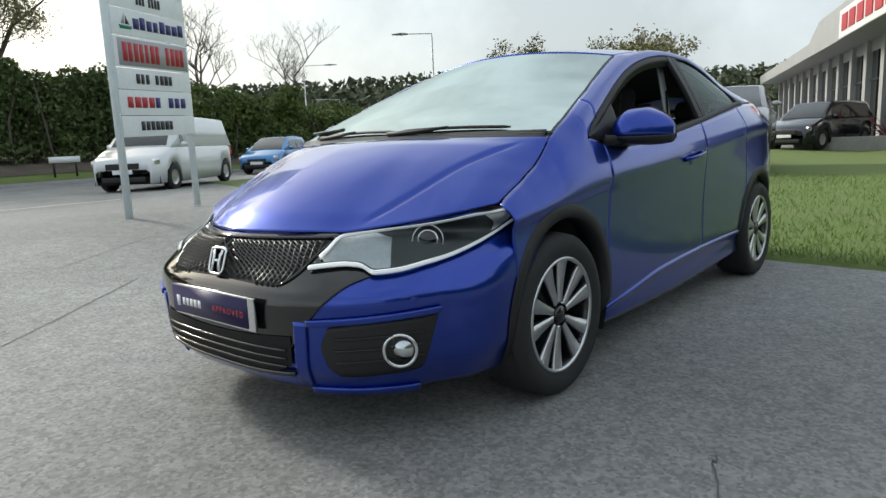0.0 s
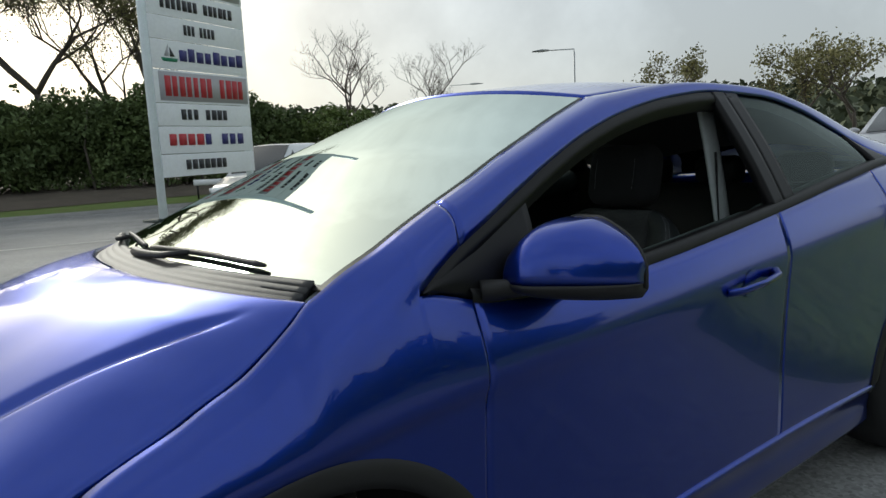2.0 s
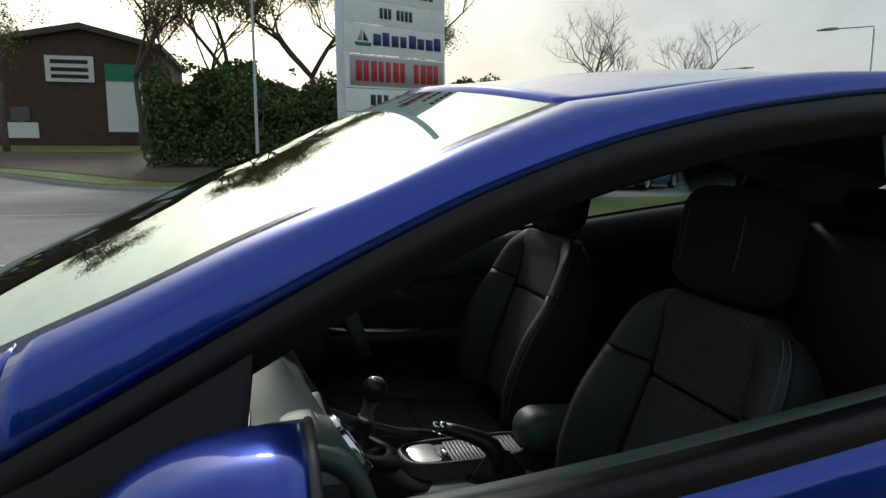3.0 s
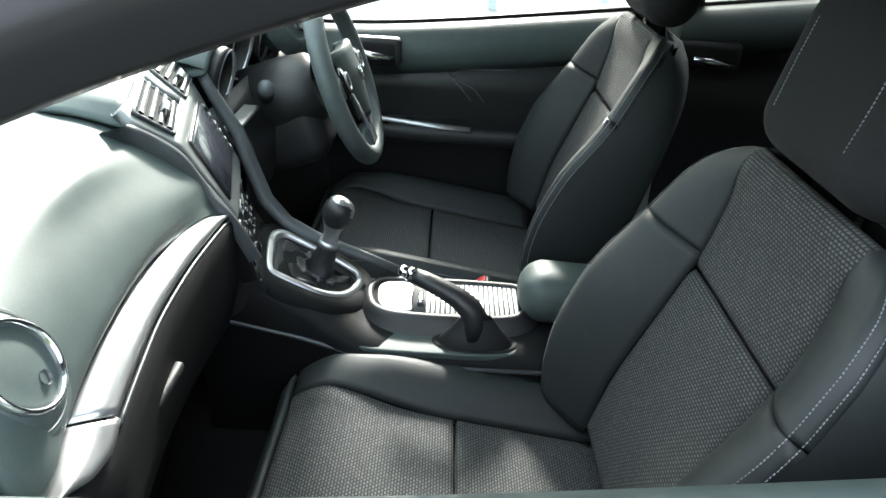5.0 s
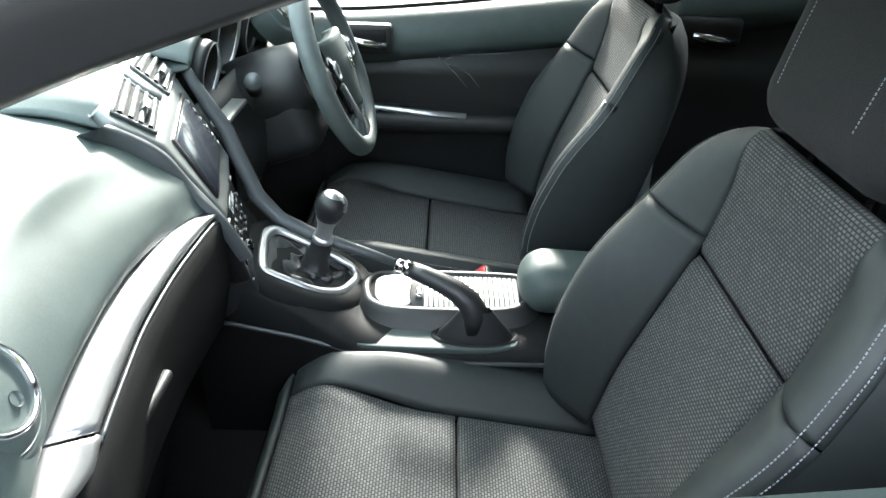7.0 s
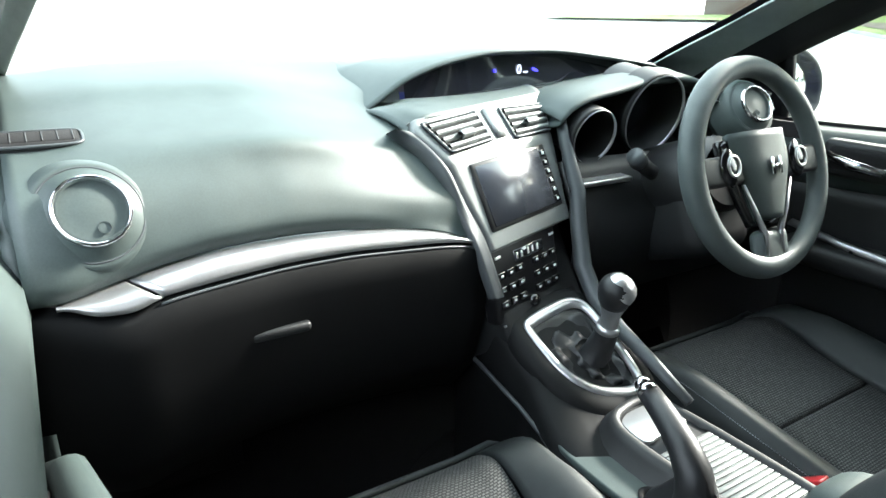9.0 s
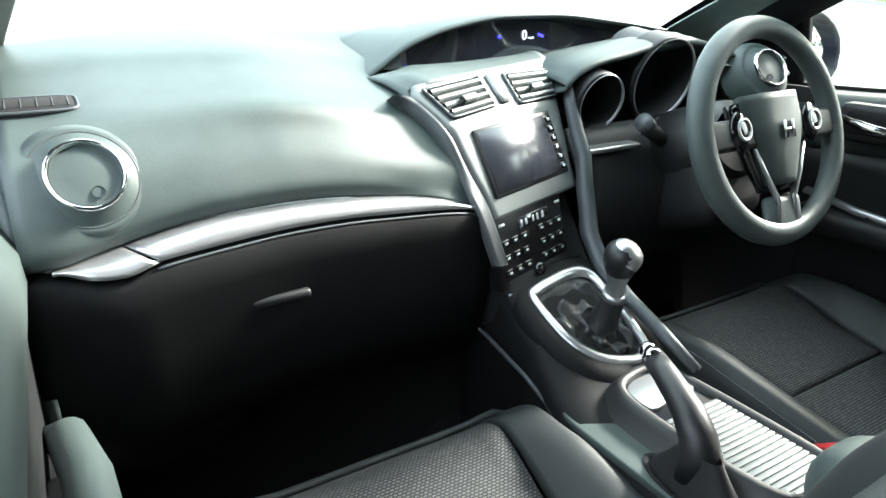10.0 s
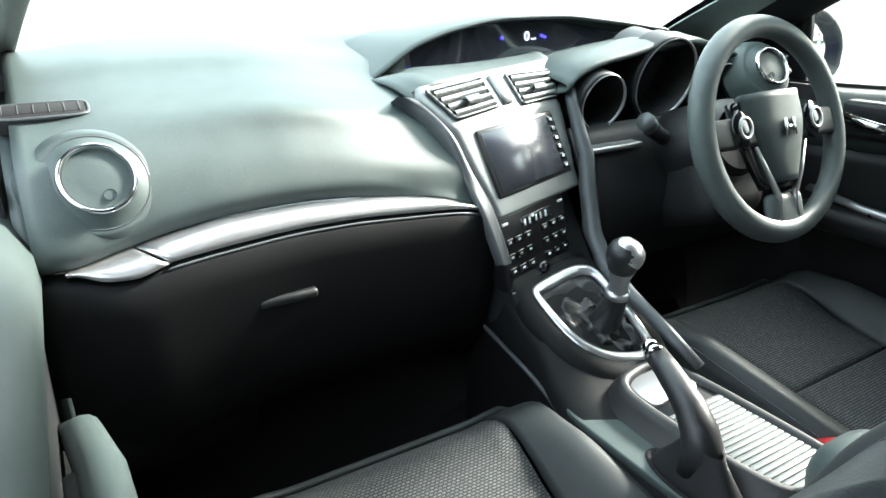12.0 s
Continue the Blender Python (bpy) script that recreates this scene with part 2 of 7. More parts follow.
Z_TOP = smooth(XT, [0.99, 0.985, 0.952, 0.947, 0.953, 0.970, 0.993, 1.043, 1.112, 1.145, 1.165, 1.165])
Y_TOP = smooth(XT, [0.84, 0.843, 0.848, 0.850, 0.850, 0.849, 0.847, 0.838, 0.812, 0.785, 0.71, 0.62])
# Shut line of the bonnet, up to the foot of the windscreen pillar and on along the glass.
XH = [0.305, 0.268, 0.214, 0.151, 0.104, 0.042, 0.0, -0.05, -0.09, -0.166, -0.24, -0.307]
Z_EDGE = smooth(XH, [0.768, 0.793, 0.817, 0.841, 0.864, 0.893, 0.922, 0.962, 0.998, 1.036, 1.069, 1.101])
Y_EDGE = smooth(XH, [0.812, 0.812, 0.809, 0.804, 0.800, 0.796, 0.793, 0.788, 0.783, 0.772, 0.763, 0.754])


@functools.lru_cache(maxsize=None)
def flank_section(x):
    """Half width by height at a length; a soft crease runs from the front arch into the door."""
    zs, ys = float(Z_SHO(x)), float(Y_SHO(x))
    k = min(1, max(0, (x + 1.5) / 0.9)) * min(1, max(0, (0.5 - x) / 0.3))
    if x > X_SAIL:
        ze, ye = float(Z_EDGE(min(x, 0.305))), float(Y_EDGE(min(x, 0.305)))
        zs = min(zs, ze - 0.05)
        m, q = 0.55, min(1, (x - X_SAIL) / 0.25)
        zm, ym = zs + (ze - zs) * m, ys + (ye - ys) * m + 0.16 * (ys - ye) + 0.004
        high = [(0.985 + (zm - 0.985) * q, 0.843 + (ym - 0.843) * q), (ze + 0.003, ye)]
    else:
        high = [(float(Z_TOP(x)) + 0.004, float(Y_TOP(x))), (float(Z_TOP(x)) + 0.11, float(Y_TOP(x)) - 0.075)]
    knots = [(float(Z_SILL(x)) - 0.01, float(Y_SILL(x))), (float(Z_LOW(x)), float(Y_LOW(x))), (min(float(Z_MID(x)), zs - 0.12), float(Y_MID(x))),
             (zs - 0.045, ys - 0.004 - 0.010 * k), (zs, ys)] + high
    return smooth([a for a, b in knots], [b for a, b in knots])


def flank_y(x, z):
    """Half width of the body at a length and a height."""
    return float(flank_section(round(float(x), 5))(z))


def arch_z(x):
    """Lower edge of the flank at a length: the sill, or the wheel arch."""
    z = float(Z_SILL(x))
    for c in ARCHES:
        if abs(x - c) < R_ARCH:
            z = max(z, Z_ARCH + math.sqrt(R_ARCH ** 2 - (x - c) ** 2))
    return z


def both(name, mesh, mat, label="", thick=0.0, parent=None):
    """A part on either side of the car."""
    a = part(name, mesh, mat, parent or car, label, thick)
    b = part(name, mirrored(mesh), mat, parent or car, label, thick)
    return a, b


def flank(xs, lo=arch_z, hi=Z_TOP, rows=26, off=0.0):
    P = []
    for x in xs:
        a, b = float(lo(x)), float(hi(x))
        P.append([(x, flank_y(x, z) + off, z) for z in np.linspace(a, b, rows)])
    return sheet(P)


both("front_door", flank(np.linspace(-0.4045, -1.572, 60)), PAINT, "", 0.012)
both("rear_door", flank(np.linspace(-1.576, -2.30, 70)), PAINT, "", 0.012)
both("quarter_panel", flank(np.linspace(-2.304, -3.3, 90)), PAINT, "", 0.012)
SKIRT = smooth([-0.40, -0.465, -0.70, -0.97, -1.33, -1.77, -2.25], [0.215, 0.247, 0.287, 0.322, 0.338, 0.348, 0.352])
skirt = []
for x in np.linspace(-0.37, -2.23, 80):
    top, low = float(SKIRT(x)), float(Z_SILL(x)) - 0.03
    y = flank_y(x, top)
    skirt.append([(x, y - 0.004, top + 0.012), (x, y + 0.008, top + 0.003), (x, y + 0.010, top - 0.006), (x, y - 0.006, top - 0.02),
                  (x, y - 0.014, (top + low) / 2), (x, y - 0.012, low + 0.03), (x, y - 0.03, low)])
both("sill_skirt", flipped(sheet(skirt)), PAINT, "blue sill with a rising crease", 0.008)
both("sill_cover", flank(np.linspace(-0.36, -2.22, 40), lambda x: Z_SILL(x) - 0.05, lambda x: Z_SILL(x) - 0.005, 4, -0.02), BLACK, "", 0.01)


def arch_trim(c):
    P = []
    for a in np.linspace(-0.38, math.pi + 0.38, 66):
        row = []
        for r, off in ((R_ARCH - 0.012, -0.05), (R_ARCH - 0.012, 0.004), (R_ARCH + 0.006, 0.008), (R_ARCH + 0.034, 0.007), (R_ARCH + 0.040, 0.0)):
            x, z = c + r * math.cos(a), Z_ARCH + r * math.sin(a)
            row.append((x, flank_y(min(x, 0.34), max(z, 0.2)) + off, max(z, 0.17)))
        P.append(row)
    return sheet(P)


for c in ARCHES:
    both("wheel_arch_trim", arch_trim(c), BLACK)
    liner = lathe([(R_ARCH + 0.02, 0.45), (R_ARCH + 0.02, 0.86)], 48)
    liner = turned(liner, Matrix.Translation((c, 0, Z_ARCH)))
    both("wheel_well", (liner[0], [f for f in liner[1] if max(liner[0][i][2] for i in f) > 0.2]), BLACK)

# Nose: plan curve of the bumper, by a number u from the middle (0) to the flank; squarer low down, wedge-shaped at the bonnet.
X_FRONT = smooth([0.17, 0.30, 0.45, 0.52, 0.56, 0.60, 0.65, 0.70, 0.75, 0.80], [0.885, 0.945, 0.95, 0.935, 0.905, 0.875, 0.858, 0.838, 0.815, 0.78])
SQUARE = smooth([0.17, 0.45, 0.51, 0.56, 0.60, 0.65, 0.70, 0.738, 0.76, 0.80], [2.9, 2.9, 3.0, 2.8, 2.55, 2.05, 1.68, 1.95, 2.25, 2.3])


def nose(u, z, off=0.0):
    a = abs(u) * math.pi / 2
    bow = 2.0 / float(SQUARE(z))
    x = (float(X_FRONT(z)) + off) * max(math.cos(a), 0) ** bow
    w = flank_y(min(x, 0.9), z) + off
    k = min(1, max(0, (abs(u) - 0.66) / 0.20)) * min(1, max(0, (0.70 - z) / 0.08))
    k = k * k * (3 - 2 * k)
    return (x, math.copysign(w * (math.sin(a) ** bow * (1 - k) + k), u), z)


U_END = 0.795
Z_HOOD = smooth([0, 0.21, 0.36, 0.45, 0.57, 0.78, 1.0], [0.712, 0.712, 0.710, 0.706, 0.722, 0.752, 0.768])


def nose_strip(us, lo, hi, rows=10, off=0.0):
    P = []
    for u in us:
        a, b = float(lo(abs(u))), float(hi(abs(u)))
        P.append([nose(u, z, off) for z in np.linspace(a, b, rows)])
    return sheet(P)


def nose_line(pts, r, off=0.004, seg=6):
    return tube([nose(u, z, off) for u, z in pts], r, seg)


LAMP_LO = smooth([0.25, 0.31, 0.36, 0.40, 0.437, 0.50, 0.575, 0.625, 0.675, 0.725, 0.765, 0.837], [0.600, 0.608, 0.612, 0.608, 0.588, 0.592, 0.608, 0.620, 0.640, 0.672, 0.705, 0.760])
LAMP_HI = smooth([0.25, 0.325, 0.375, 0.45, 0.55, 0.688, 0.762, 0.837], [0.604, 0.660, 0.700, 0.709, 0.722, 0.746, 0.754, 0.765])
GRILLE_LO = smooth([0, 0.15, 0.175, 0.25, 0.337], [0.552, 0.546, 0.556, 0.612, 0.674])
part("front_bumper", nose_strip(np.linspace(-0.93, 0.93, 150), lambda u: 0.19 + 0.03 * max(0, 0.25 - u),
                                lambda u: float(Z_HOOD(min(1, u / U_END))) - 0.012, 36, -0.003), PAINT, car, thick=0.01)
part("bumper_mask", nose_strip(np.linspace(-0.436, 0.436, 110), smooth([0, 0.165, 0.21, 0.275, 0.31, 0.37, 0.437], [0.232, 0.262, 0.345, 0.445, 0.503, 0.556, 0.584]),
                               smooth([0, 0.355, 0.375, 0.40, 0.437], [0.699, 0.699, 0.612, 0.608, 0.588]), 24, 0.004), GLOSS, car, "gloss black panel round the grilles", 0.008)
part("upper_grille", nose_strip(np.linspace(-0.335, 0.335, 60), GRILLE_LO, lambda u: 0.681, 8, 0.007), material("grille_dark", (0.004, 0.004, 0.004), 0.8, 0, 0, 30, 0.2), car)


def lattice():
    bars = []
    for k in np.arange(-0.60, 0.60, 0.0165):
        for d in (1, -1):
            pts = []
            for z in np.linspace(0.548, 0.680, 12):
                u = k + d * (z - 0.618) * 0.75
                if abs(u) < 0.335 and z > float(GRILLE_LO(abs(u))) and abs(u) > 0.02:
                    pts.append((u, z))
            if len(pts) > 1:
                bars.append(nose_line(pts, 0.0026, 0.012, 5))
    return joined(*bars)


part("grille_mesh", lattice(), material("mesh_grey", (0.06, 0.06, 0.062), 0.3, 0.3, 0, 40, 0.1), car, "diamond-patterned gloss black grille mesh")
part("grille_trim", nose_line([(u, 0.690 - 0.004 * abs(u)) for u in np.linspace(-0.345, 0.345, 40)], 0.006, 0.012), GLOSS, car, "gloss black bar over the grille")
both("grille_edge", nose_line([(u, float(GRILLE_LO(u))) for u in np.linspace(0.165, 0.335, 16)], 0.005, 0.008), GLOSS)
part("lower_grille", nose_strip(np.linspace(-0.215, 0.215, 40), lambda u: 0.255 + 0.6 * max(0, u - 0.16), lambda u: 0.372 + 0.08 * u, 8, 0.008), bpy.data.materials["grille_dark"], car)
for z in (0.283, 0.312, 0.341):
    part("grille_slat", nose_line([(u, z) for u in np.linspace(-0.2, 0.2, 24)], 0.005, 0.013), GLOSS, car)
part("front_lip", nose_line([(u, 0.245 + 0.25 * u * u) for u in np.linspace(-0.22, 0.22, 24)], 0.009, 0.01), GLOSS, car, "gloss black splitter lip")
FOG_LO = smooth([0.305, 0.325, 0.375, 0.51, 0.60, 0.645], [0.352, 0.292, 0.252, 0.258, 0.268, 0.44])
FOG_HI = smooth([0.305, 0.330, 0.5, 0.645], [0.362, 0.425, 0.445, 0.448])
fog = nose_strip(np.linspace(0.306, 0.644, 44), FOG_LO, FOG_HI, 10, 0.004)
both("fog_lamp_surround", fog, BLACK, "black plastic fog lamp surround", 0.006)
for z in (0.305, 0.345, 0.385):
    both("surround_slat", nose_line([(u, z + 0.05 * (u - 0.34)) for u in np.linspace(0.345 + 0.1 * abs(z - 0.36), 0.61, 14)], 0.004, 0.006), BLACK)
both("bumper_crease", nose_strip(np.linspace(0.262, 0.655, 40), lambda u: 0.428 + 0.07 * (u - 0.262), lambda u: 0.448 + 0.07 * (u - 0.262), 5, 0.014), PAINT, "", 0.012)
both("bumper_crease", nose_strip(np.linspace(0.225, 0.262, 8), lambda u: 0.21, lambda u: 0.44, 16, 0.008), PAINT, "", 0.012)
both("bumper_crease", nose_strip(np.linspace(0.25, 0.60, 30), lambda u: 0.175, lambda u: 0.20, 4, 0.010), PAINT, "", 0.012)


def ring(centre, normal, r, t, seg=40, squash=1.0):
    n = Vector(normal).normalized()
    a = n.cross(Vector((0, 0, 1))).normalized()
    b = a.cross(n)
    return tube([Vector(centre) + r * math.cos(k) * a + r * squash * math.sin(k) * b for k in np.linspace(0, 2 * math.pi, seg, endpoint=False)], t, 8, True)


def disc(centre, normal, r, bulge=0.0, seg=32, rings=5):
    n = Vector(normal).normalized()
    a = n.cross(Vector((0, 0, 1))).normalized()
    b = a.cross(n)
    P = []
    for i in range(rings + 1):
        q = i / rings
        P.append([Vector(centre) + q * r * (math.cos(k) * a + math.sin(k) * b) + n * bulge * (1 - q * q) for k in np.linspace(0, 2 * math.pi, seg + 1)])
    return flipped(sheet(P))


fc = Vector(nose(0.537, 0.343, 0.012))
fn = Vector((0.72, 0.62, 0.0)).normalized()
both("fog_lamp_ring", ring(fc, fn, 0.052, 0.0065), CHROME, "chrome ring of the fog lamp")
both("fog_lamp", disc(fc + fn * 0.0, fn, 0.047, 0.014), LENS, "clear fog lamp lens")
both("fog_reflector", disc(fc - fn * 0.012 + Vector((0, 0.015, 0)), fn, 0.032, 0.01), CHROME)
both("parking_sensor", disc(Vector(nose(0.575, 0.51, 0.004)), (0.6, 0.75, 0), 0.0125, 0.002), PAINT)

# Headlamps: housing behind, bezel, bowls, clear lens in front, bright lower strip.
us = np.linspace(0.252, 0.836, 70)
BOWL = material("reflector_bowl", (0.72, 0.74, 0.75), 0.28, 0.6, 0, 60, 0.15, 0.5, 120)
GUIDE = material("light_guide", (0.82, 0.84, 0.85), 0.3, 0, 0.5, 40, 0.04)
HOUSING = material("lamp_housing", (0.045, 0.047, 0.05), 0.35, 0.2, 0, 60, 0.15)
for side in (1, -1):
    def flip_side(m, side=side):
        return m if side > 0 else mirrored(m)
    lamp = part("headlamp", flip_side(nose_strip(us, LAMP_LO, LAMP_HI, 14, 0.001)), HOUSING, car, "swept-back headlamp with clear lens")
    part("lens", flip_side(nose_strip(us, LAMP_LO, LAMP_HI, 14, 0.022)), LENS, lamp, "clear lens")
    part("light_strip", flip_side(nose_strip(np.linspace(0.43, 0.834, 50), LAMP_LO, lambda u: LAMP_LO(u) + 0.012 * min(1, (0.85 - u) / 0.1), 4, 0.0235)), GUIDE, lamp, "bright lower strip", 0.004)
    part("light_strip", flip_side(nose_strip(np.linspace(0.254, 0.44, 24), LAMP_LO, lambda u: min(LAMP_LO(u) + 0.012, LAMP_HI(u)), 4, 0.0235)), GUIDE, lamp, "", 0.004)
    part("upper_strip", flip_side(nose_strip(np.linspace(0.30, 0.834, 60), lambda u: LAMP_HI(u) - 0.007 - 0.005 * max(0, 0.45 - u) / 0.15, LAMP_HI, 4, 0.0235)), GUIDE, lamp, "", 0.004)
    bc = Vector(nose(0.565, 0.670, 0.010))
    part("projector", flip_side(disc(bc, (0.72, 0.62, 0.3), 0.030, 0.012)), GLOSS, lamp, "dark round projector")
    part("projector_ring", flip_side(ring(bc, (0.72, 0.62, 0.3), 0.033, 0.003)), CHROME, lamp)
    part("projector_cowl", flip_side(ring(bc, (0.72, 0.62, 0.3), 0.052, 0.0018)), BOWL, lamp)
    part("reflector", flip_side(nose_strip(np.linspace(0.300, 0.480, 20), lambda u: LAMP_LO(u) + 0.012, lambda u: max(LAMP_LO(u) + 0.014, LAMP_HI(u) - 0.009 - 0.02 * ease(u, 0.44, 0.48)), 8, 0.008)), BOWL, lamp, "bright reflector bowl")
    part("indicator", flip_side(nose_strip(np.linspace(0.72, 0.815, 14), lambda u: LAMP_LO(u) + 0.014, lambda u: LAMP_HI(u) - 0.010, 6, 0.010)), BOWL, lamp)

# Plate and emblem
plate = part("number_plate", slab([(-0.262, 0.395), (0.262, 0.395), (0.262, 0.511), (-0.262, 0.511)], 0.958, 0.968, "x"), CHROME, car, "dark blue show plate in a bright holder", bevel=0.002)
plate.location.y = 0.022
part("plate_face", slab([(-0.247, 0.402), (0.247, 0.402), (0.247, 0.505), (-0.247, 0.505)], 0.968, 0.971, "x"), material("plate_blue", (0.018, 0.012, 0.075), 0.35, 0, 0, 10, 0.05), plate)
RED = material("red_letters", (0.5, 0.06, 0.05), 0.5, 0, 0, 10, 0.05)


def letters(body, size, mat, parent, m, name="lettering", width=None):
    c = bpy.data.curves.new(name, "FONT")
    c.body, c.size, c.extrude, c.align_x, c.align_y = body, size, 0.0006, "CENTER", "CENTER"
    c.space_character = 1.45
    o = bpy.data.objects.new(name, c)
    scene.collection.objects.link(o)
    data = bpy.data.meshes.new_from_object(o.evaluated_get(bpy.context.evaluated_depsgraph_get()))
    bpy.data.objects.remove(o)
    ob = new(name, data)
    data.materials.clear()
    data.materials.append(mat)
    ob.parent = parent
    ob.matrix_basis = m
    return ob


letters("APPROVED", 0.030, RED, plate, Matrix.Translation((0.972, 0.105, 0.447)) @ Matrix(((0, 0, 1, 0), (1, 0, 0, 0), (0, 1, 0, 0), (0, 0, 0, 1))))
part("brand_bar", joined(*[slab([(y, 0.434), (y + 0.019, 0.434), (y + 0.019, 0.462), (y, 0.462)], 0.971, 0.9722, "x") for y in (-0.175, -0.148, -0.121, -0.094, -0.067)],
                         slab([(-0.215, 0.428), (-0.195, 0.428), (-0.192, 0.468), (-0.218, 0.468)], 0.971, 0.9722, "x")), WHITE, plate)
ec = Vector((0.915, 0.0, 0.607))
tilt = Matrix.Translation(ec) @ Matrix.Rotation(radians(-18), 4, "Y")
outline = []
for k in np.linspace(0, 2 * math.pi, 40, endpoint=False):
    c, s = math.cos(k), math.sin(k)
    w = 0.046 + 0.005 * s
    outline.append((0, math.copysign(abs(c) ** 0.4, c) * w, math.copysign(abs(s) ** 0.4, s) * 0.047))
emblem = part("emblem", turned(tube(outline, 0.0052, 8, True), tilt), CHROME, car, "chrome emblem on the grille")
part("emblem_back", turned(slab([(p[1] * 0.95, p[2] * 0.95) for p in outline], -0.01, -0.002, "x"), tilt), GLOSS, emblem)
for s in (1, -1):
    part("emblem_bar", turned(tube([(0, s * 0.026, 0.04), (0.003, s * 0.019, 0.012), (0.003, s * 0.019, -0.012), (0, s * 0.024, -0.04)], 0.0065, 8), tilt), CHROME, emblem)
part("emblem_bar", turned(tube([(0.003, -0.018, 0), (0.003, 0.018, 0)], 0.006, 8), tilt), CHROME, emblem)


# Bonnet, from the nose's upper edge to the scuttle.
CREASE = smooth([0.0, 0.04, 0.25, 0.5, 0.75, 0.9, 1.0], [0.48, 0.50, 0.605, 0.70, 0.80, 0.865, 0.90])


def bonnet_point(s, v):
    """s from the nose to the scuttle, v from side to side; the sides follow the shut line."""
    def ruled(v):
        a = abs(v)
        x0, y0, z0 = nose(v * U_END, float(Z_HOOD(a)), -0.002)
        x1, y1, z1 = 0.10 - 0.19 * a ** 2.2, v * 0.783, 1.016 - 0.018 * a ** 2
        return x0 + (x1 - x0) * s, y0 + (y1 - y0) * s ** 0.8, z0 + (z1 - z0) * (1 - (1 - s) ** (1.62 - 0.3 * a))
    a = abs(v)
    x, y, z = ruled(v)
    ex, ey, ez = ruled(math.copysign(1, v))
    k = a ** 5
    y += (math.copysign(float(Y_EDGE(ex)), v) - ey) * k
    z += (float(Z_EDGE(ex)) - ez) * k
    c, fade = float(CREASE(s)), ease(s, 0.02, 0.12) * (1 - ease(s, 0.78, 0.95))
    z += fade * (0.007 * (0.5 + 0.5 * math.tanh((c - a) / 0.011)) - 0.0045 * math.exp(-((a - c - 0.016) / 0.016) ** 2))
    return (x, y, z - 0.002)


def bonnet_row(s):
    """Columns of the bonnet that follow the crease."""
    c = float(CREASE(s))
    fine = np.r_[np.linspace(0, c - 0.05, 34, endpoint=False), np.linspace(c - 0.05, c + 0.05, 24, endpoint=False), np.linspace(c + 0.05, 0.994, 24)]
    return [bonnet_point(s, v) for v in np.r_[-fine[:0:-1], fine]]


part("bonnet", flipped(sheet([bonnet_row(s) for s in np.linspace(0, 1, 90)])), PAINT, car, thick=0.012)


# Windscreen and scuttle
X_SCR = [-0.09, -0.166, -0.24, -0.307, -0.40, -0.504, -0.606, -0.735, -0.857, -1.0]
SCR_Y = smooth(X_SCR, [0.783, 0.772, 0.763, 0.753, 0.736, 0.716, 0.694, 0.662, 0.636, 0.610])
SCR_Z = smooth(X_SCR, [0.998, 1.037, 1.069, 1.102, 1.143, 1.186, 1.231, 1.281, 1.330, 1.383])


def a_in(s):
    """Edge of the windscreen from its foot (0) to its top (1)."""
    x = -0.13 - 0.87 * s
    return (x, float(SCR_Y(x)), float(SCR_Z(x)))


def screen_point(s, v, drop=0.0):
    x, w, z = a_in(s)
    return (x + 0.15 * (1 - v * v) * (1 - 0.4 * s), w * v, z + (0.006 + 0.05 * s) * (1 - v * v) - drop)


part("windscreen", sheet([[screen_point(s, v) for v in np.linspace(-0.985, 0.985, 41)] for s in np.linspace(0.0, 0.985, 30)]), SCREEN_GLASS, car, "sloping windscreen").visible_shadow = False
band = material("screen_band", (0.004, 0.004, 0.005), 0.4, 0, 0, 20, 0.1)
part("windscreen_edge", sheet([[screen_point(s, v, 0.006) for v in np.linspace(-1, 1, 31)] for s in np.linspace(0.95, 1.0, 4)]), band, car)
part("windscreen_edge", sheet([[screen_point(s, v, 0.004) for v in np.linspace(-1, 1, 31)] for s in np.linspace(-0.01, 0.07, 5)]), band, car)
for w in (1, -1):
    part("windscreen_edge", sheet([[screen_point(s, w * v, 0.004) for v in np.linspace(0.95, 1.0, 4)] for s in np.linspace(0, 1, 24)]), band, car)
COWL = material("scuttle_plastic", (0.045, 0.045, 0.044), 0.6, 0, 0, 20, 0.2, 0.3, 600)
rows = []
for v in np.linspace(-0.965, 0.965, 71):
    b, a = Vector(bonnet_point(1.0, v)) - Vector((0, 0, 0.022)), Vector(screen_point(0.0, v)) - Vector((0, 0, 0.004))
    rows.append([b + (a - b) * q + Vector((0, 0, 0.0012 * math.sin(q * 28))) for q in np.linspace(-0.3, 1.05, 24)])
part("scuttle", flipped(sheet(rows)), COWL, car, "ribbed grey scuttle below the windscreen", 0.01)
for y0, y1 in ((0.60, 0.06), (0.02, -0.50)):
    def on_screen(s, y, lift=0.0):
        x, w, z = a_in(max(s, 0))
        return Vector(screen_point(s, max(-1, min(1, y / w)))) + Vector((0.006 + lift * 0.6, 0, 0.008 + lift))
    blade = [on_screen(0.028 + 0.012 * math.sin(math.pi * q), y0 + (y1 - y0) * q) for q in np.linspace(0, 1, 16)]
    wiper = part("wiper", tube(blade, [0.004] + [0.007] * 14 + [0.004], 6), BLACK, car, "black windscreen wiper")
    arm = [on_screen(0.0, y0 + (y1 - y0) * q, 0.004 + 0.012 * math.sin(math.pi * min(1, q * 1.1))) for q in (1.08, 0.95, 0.8, 0.65)] + [on_screen(0.025, y0 + (y1 - y0) * 0.5, 0.010)]
    part("wiper_arm", tube(arm, [0.013, 0.011, 0.009, 0.008, 0.006], 8), BLACK, wiper)

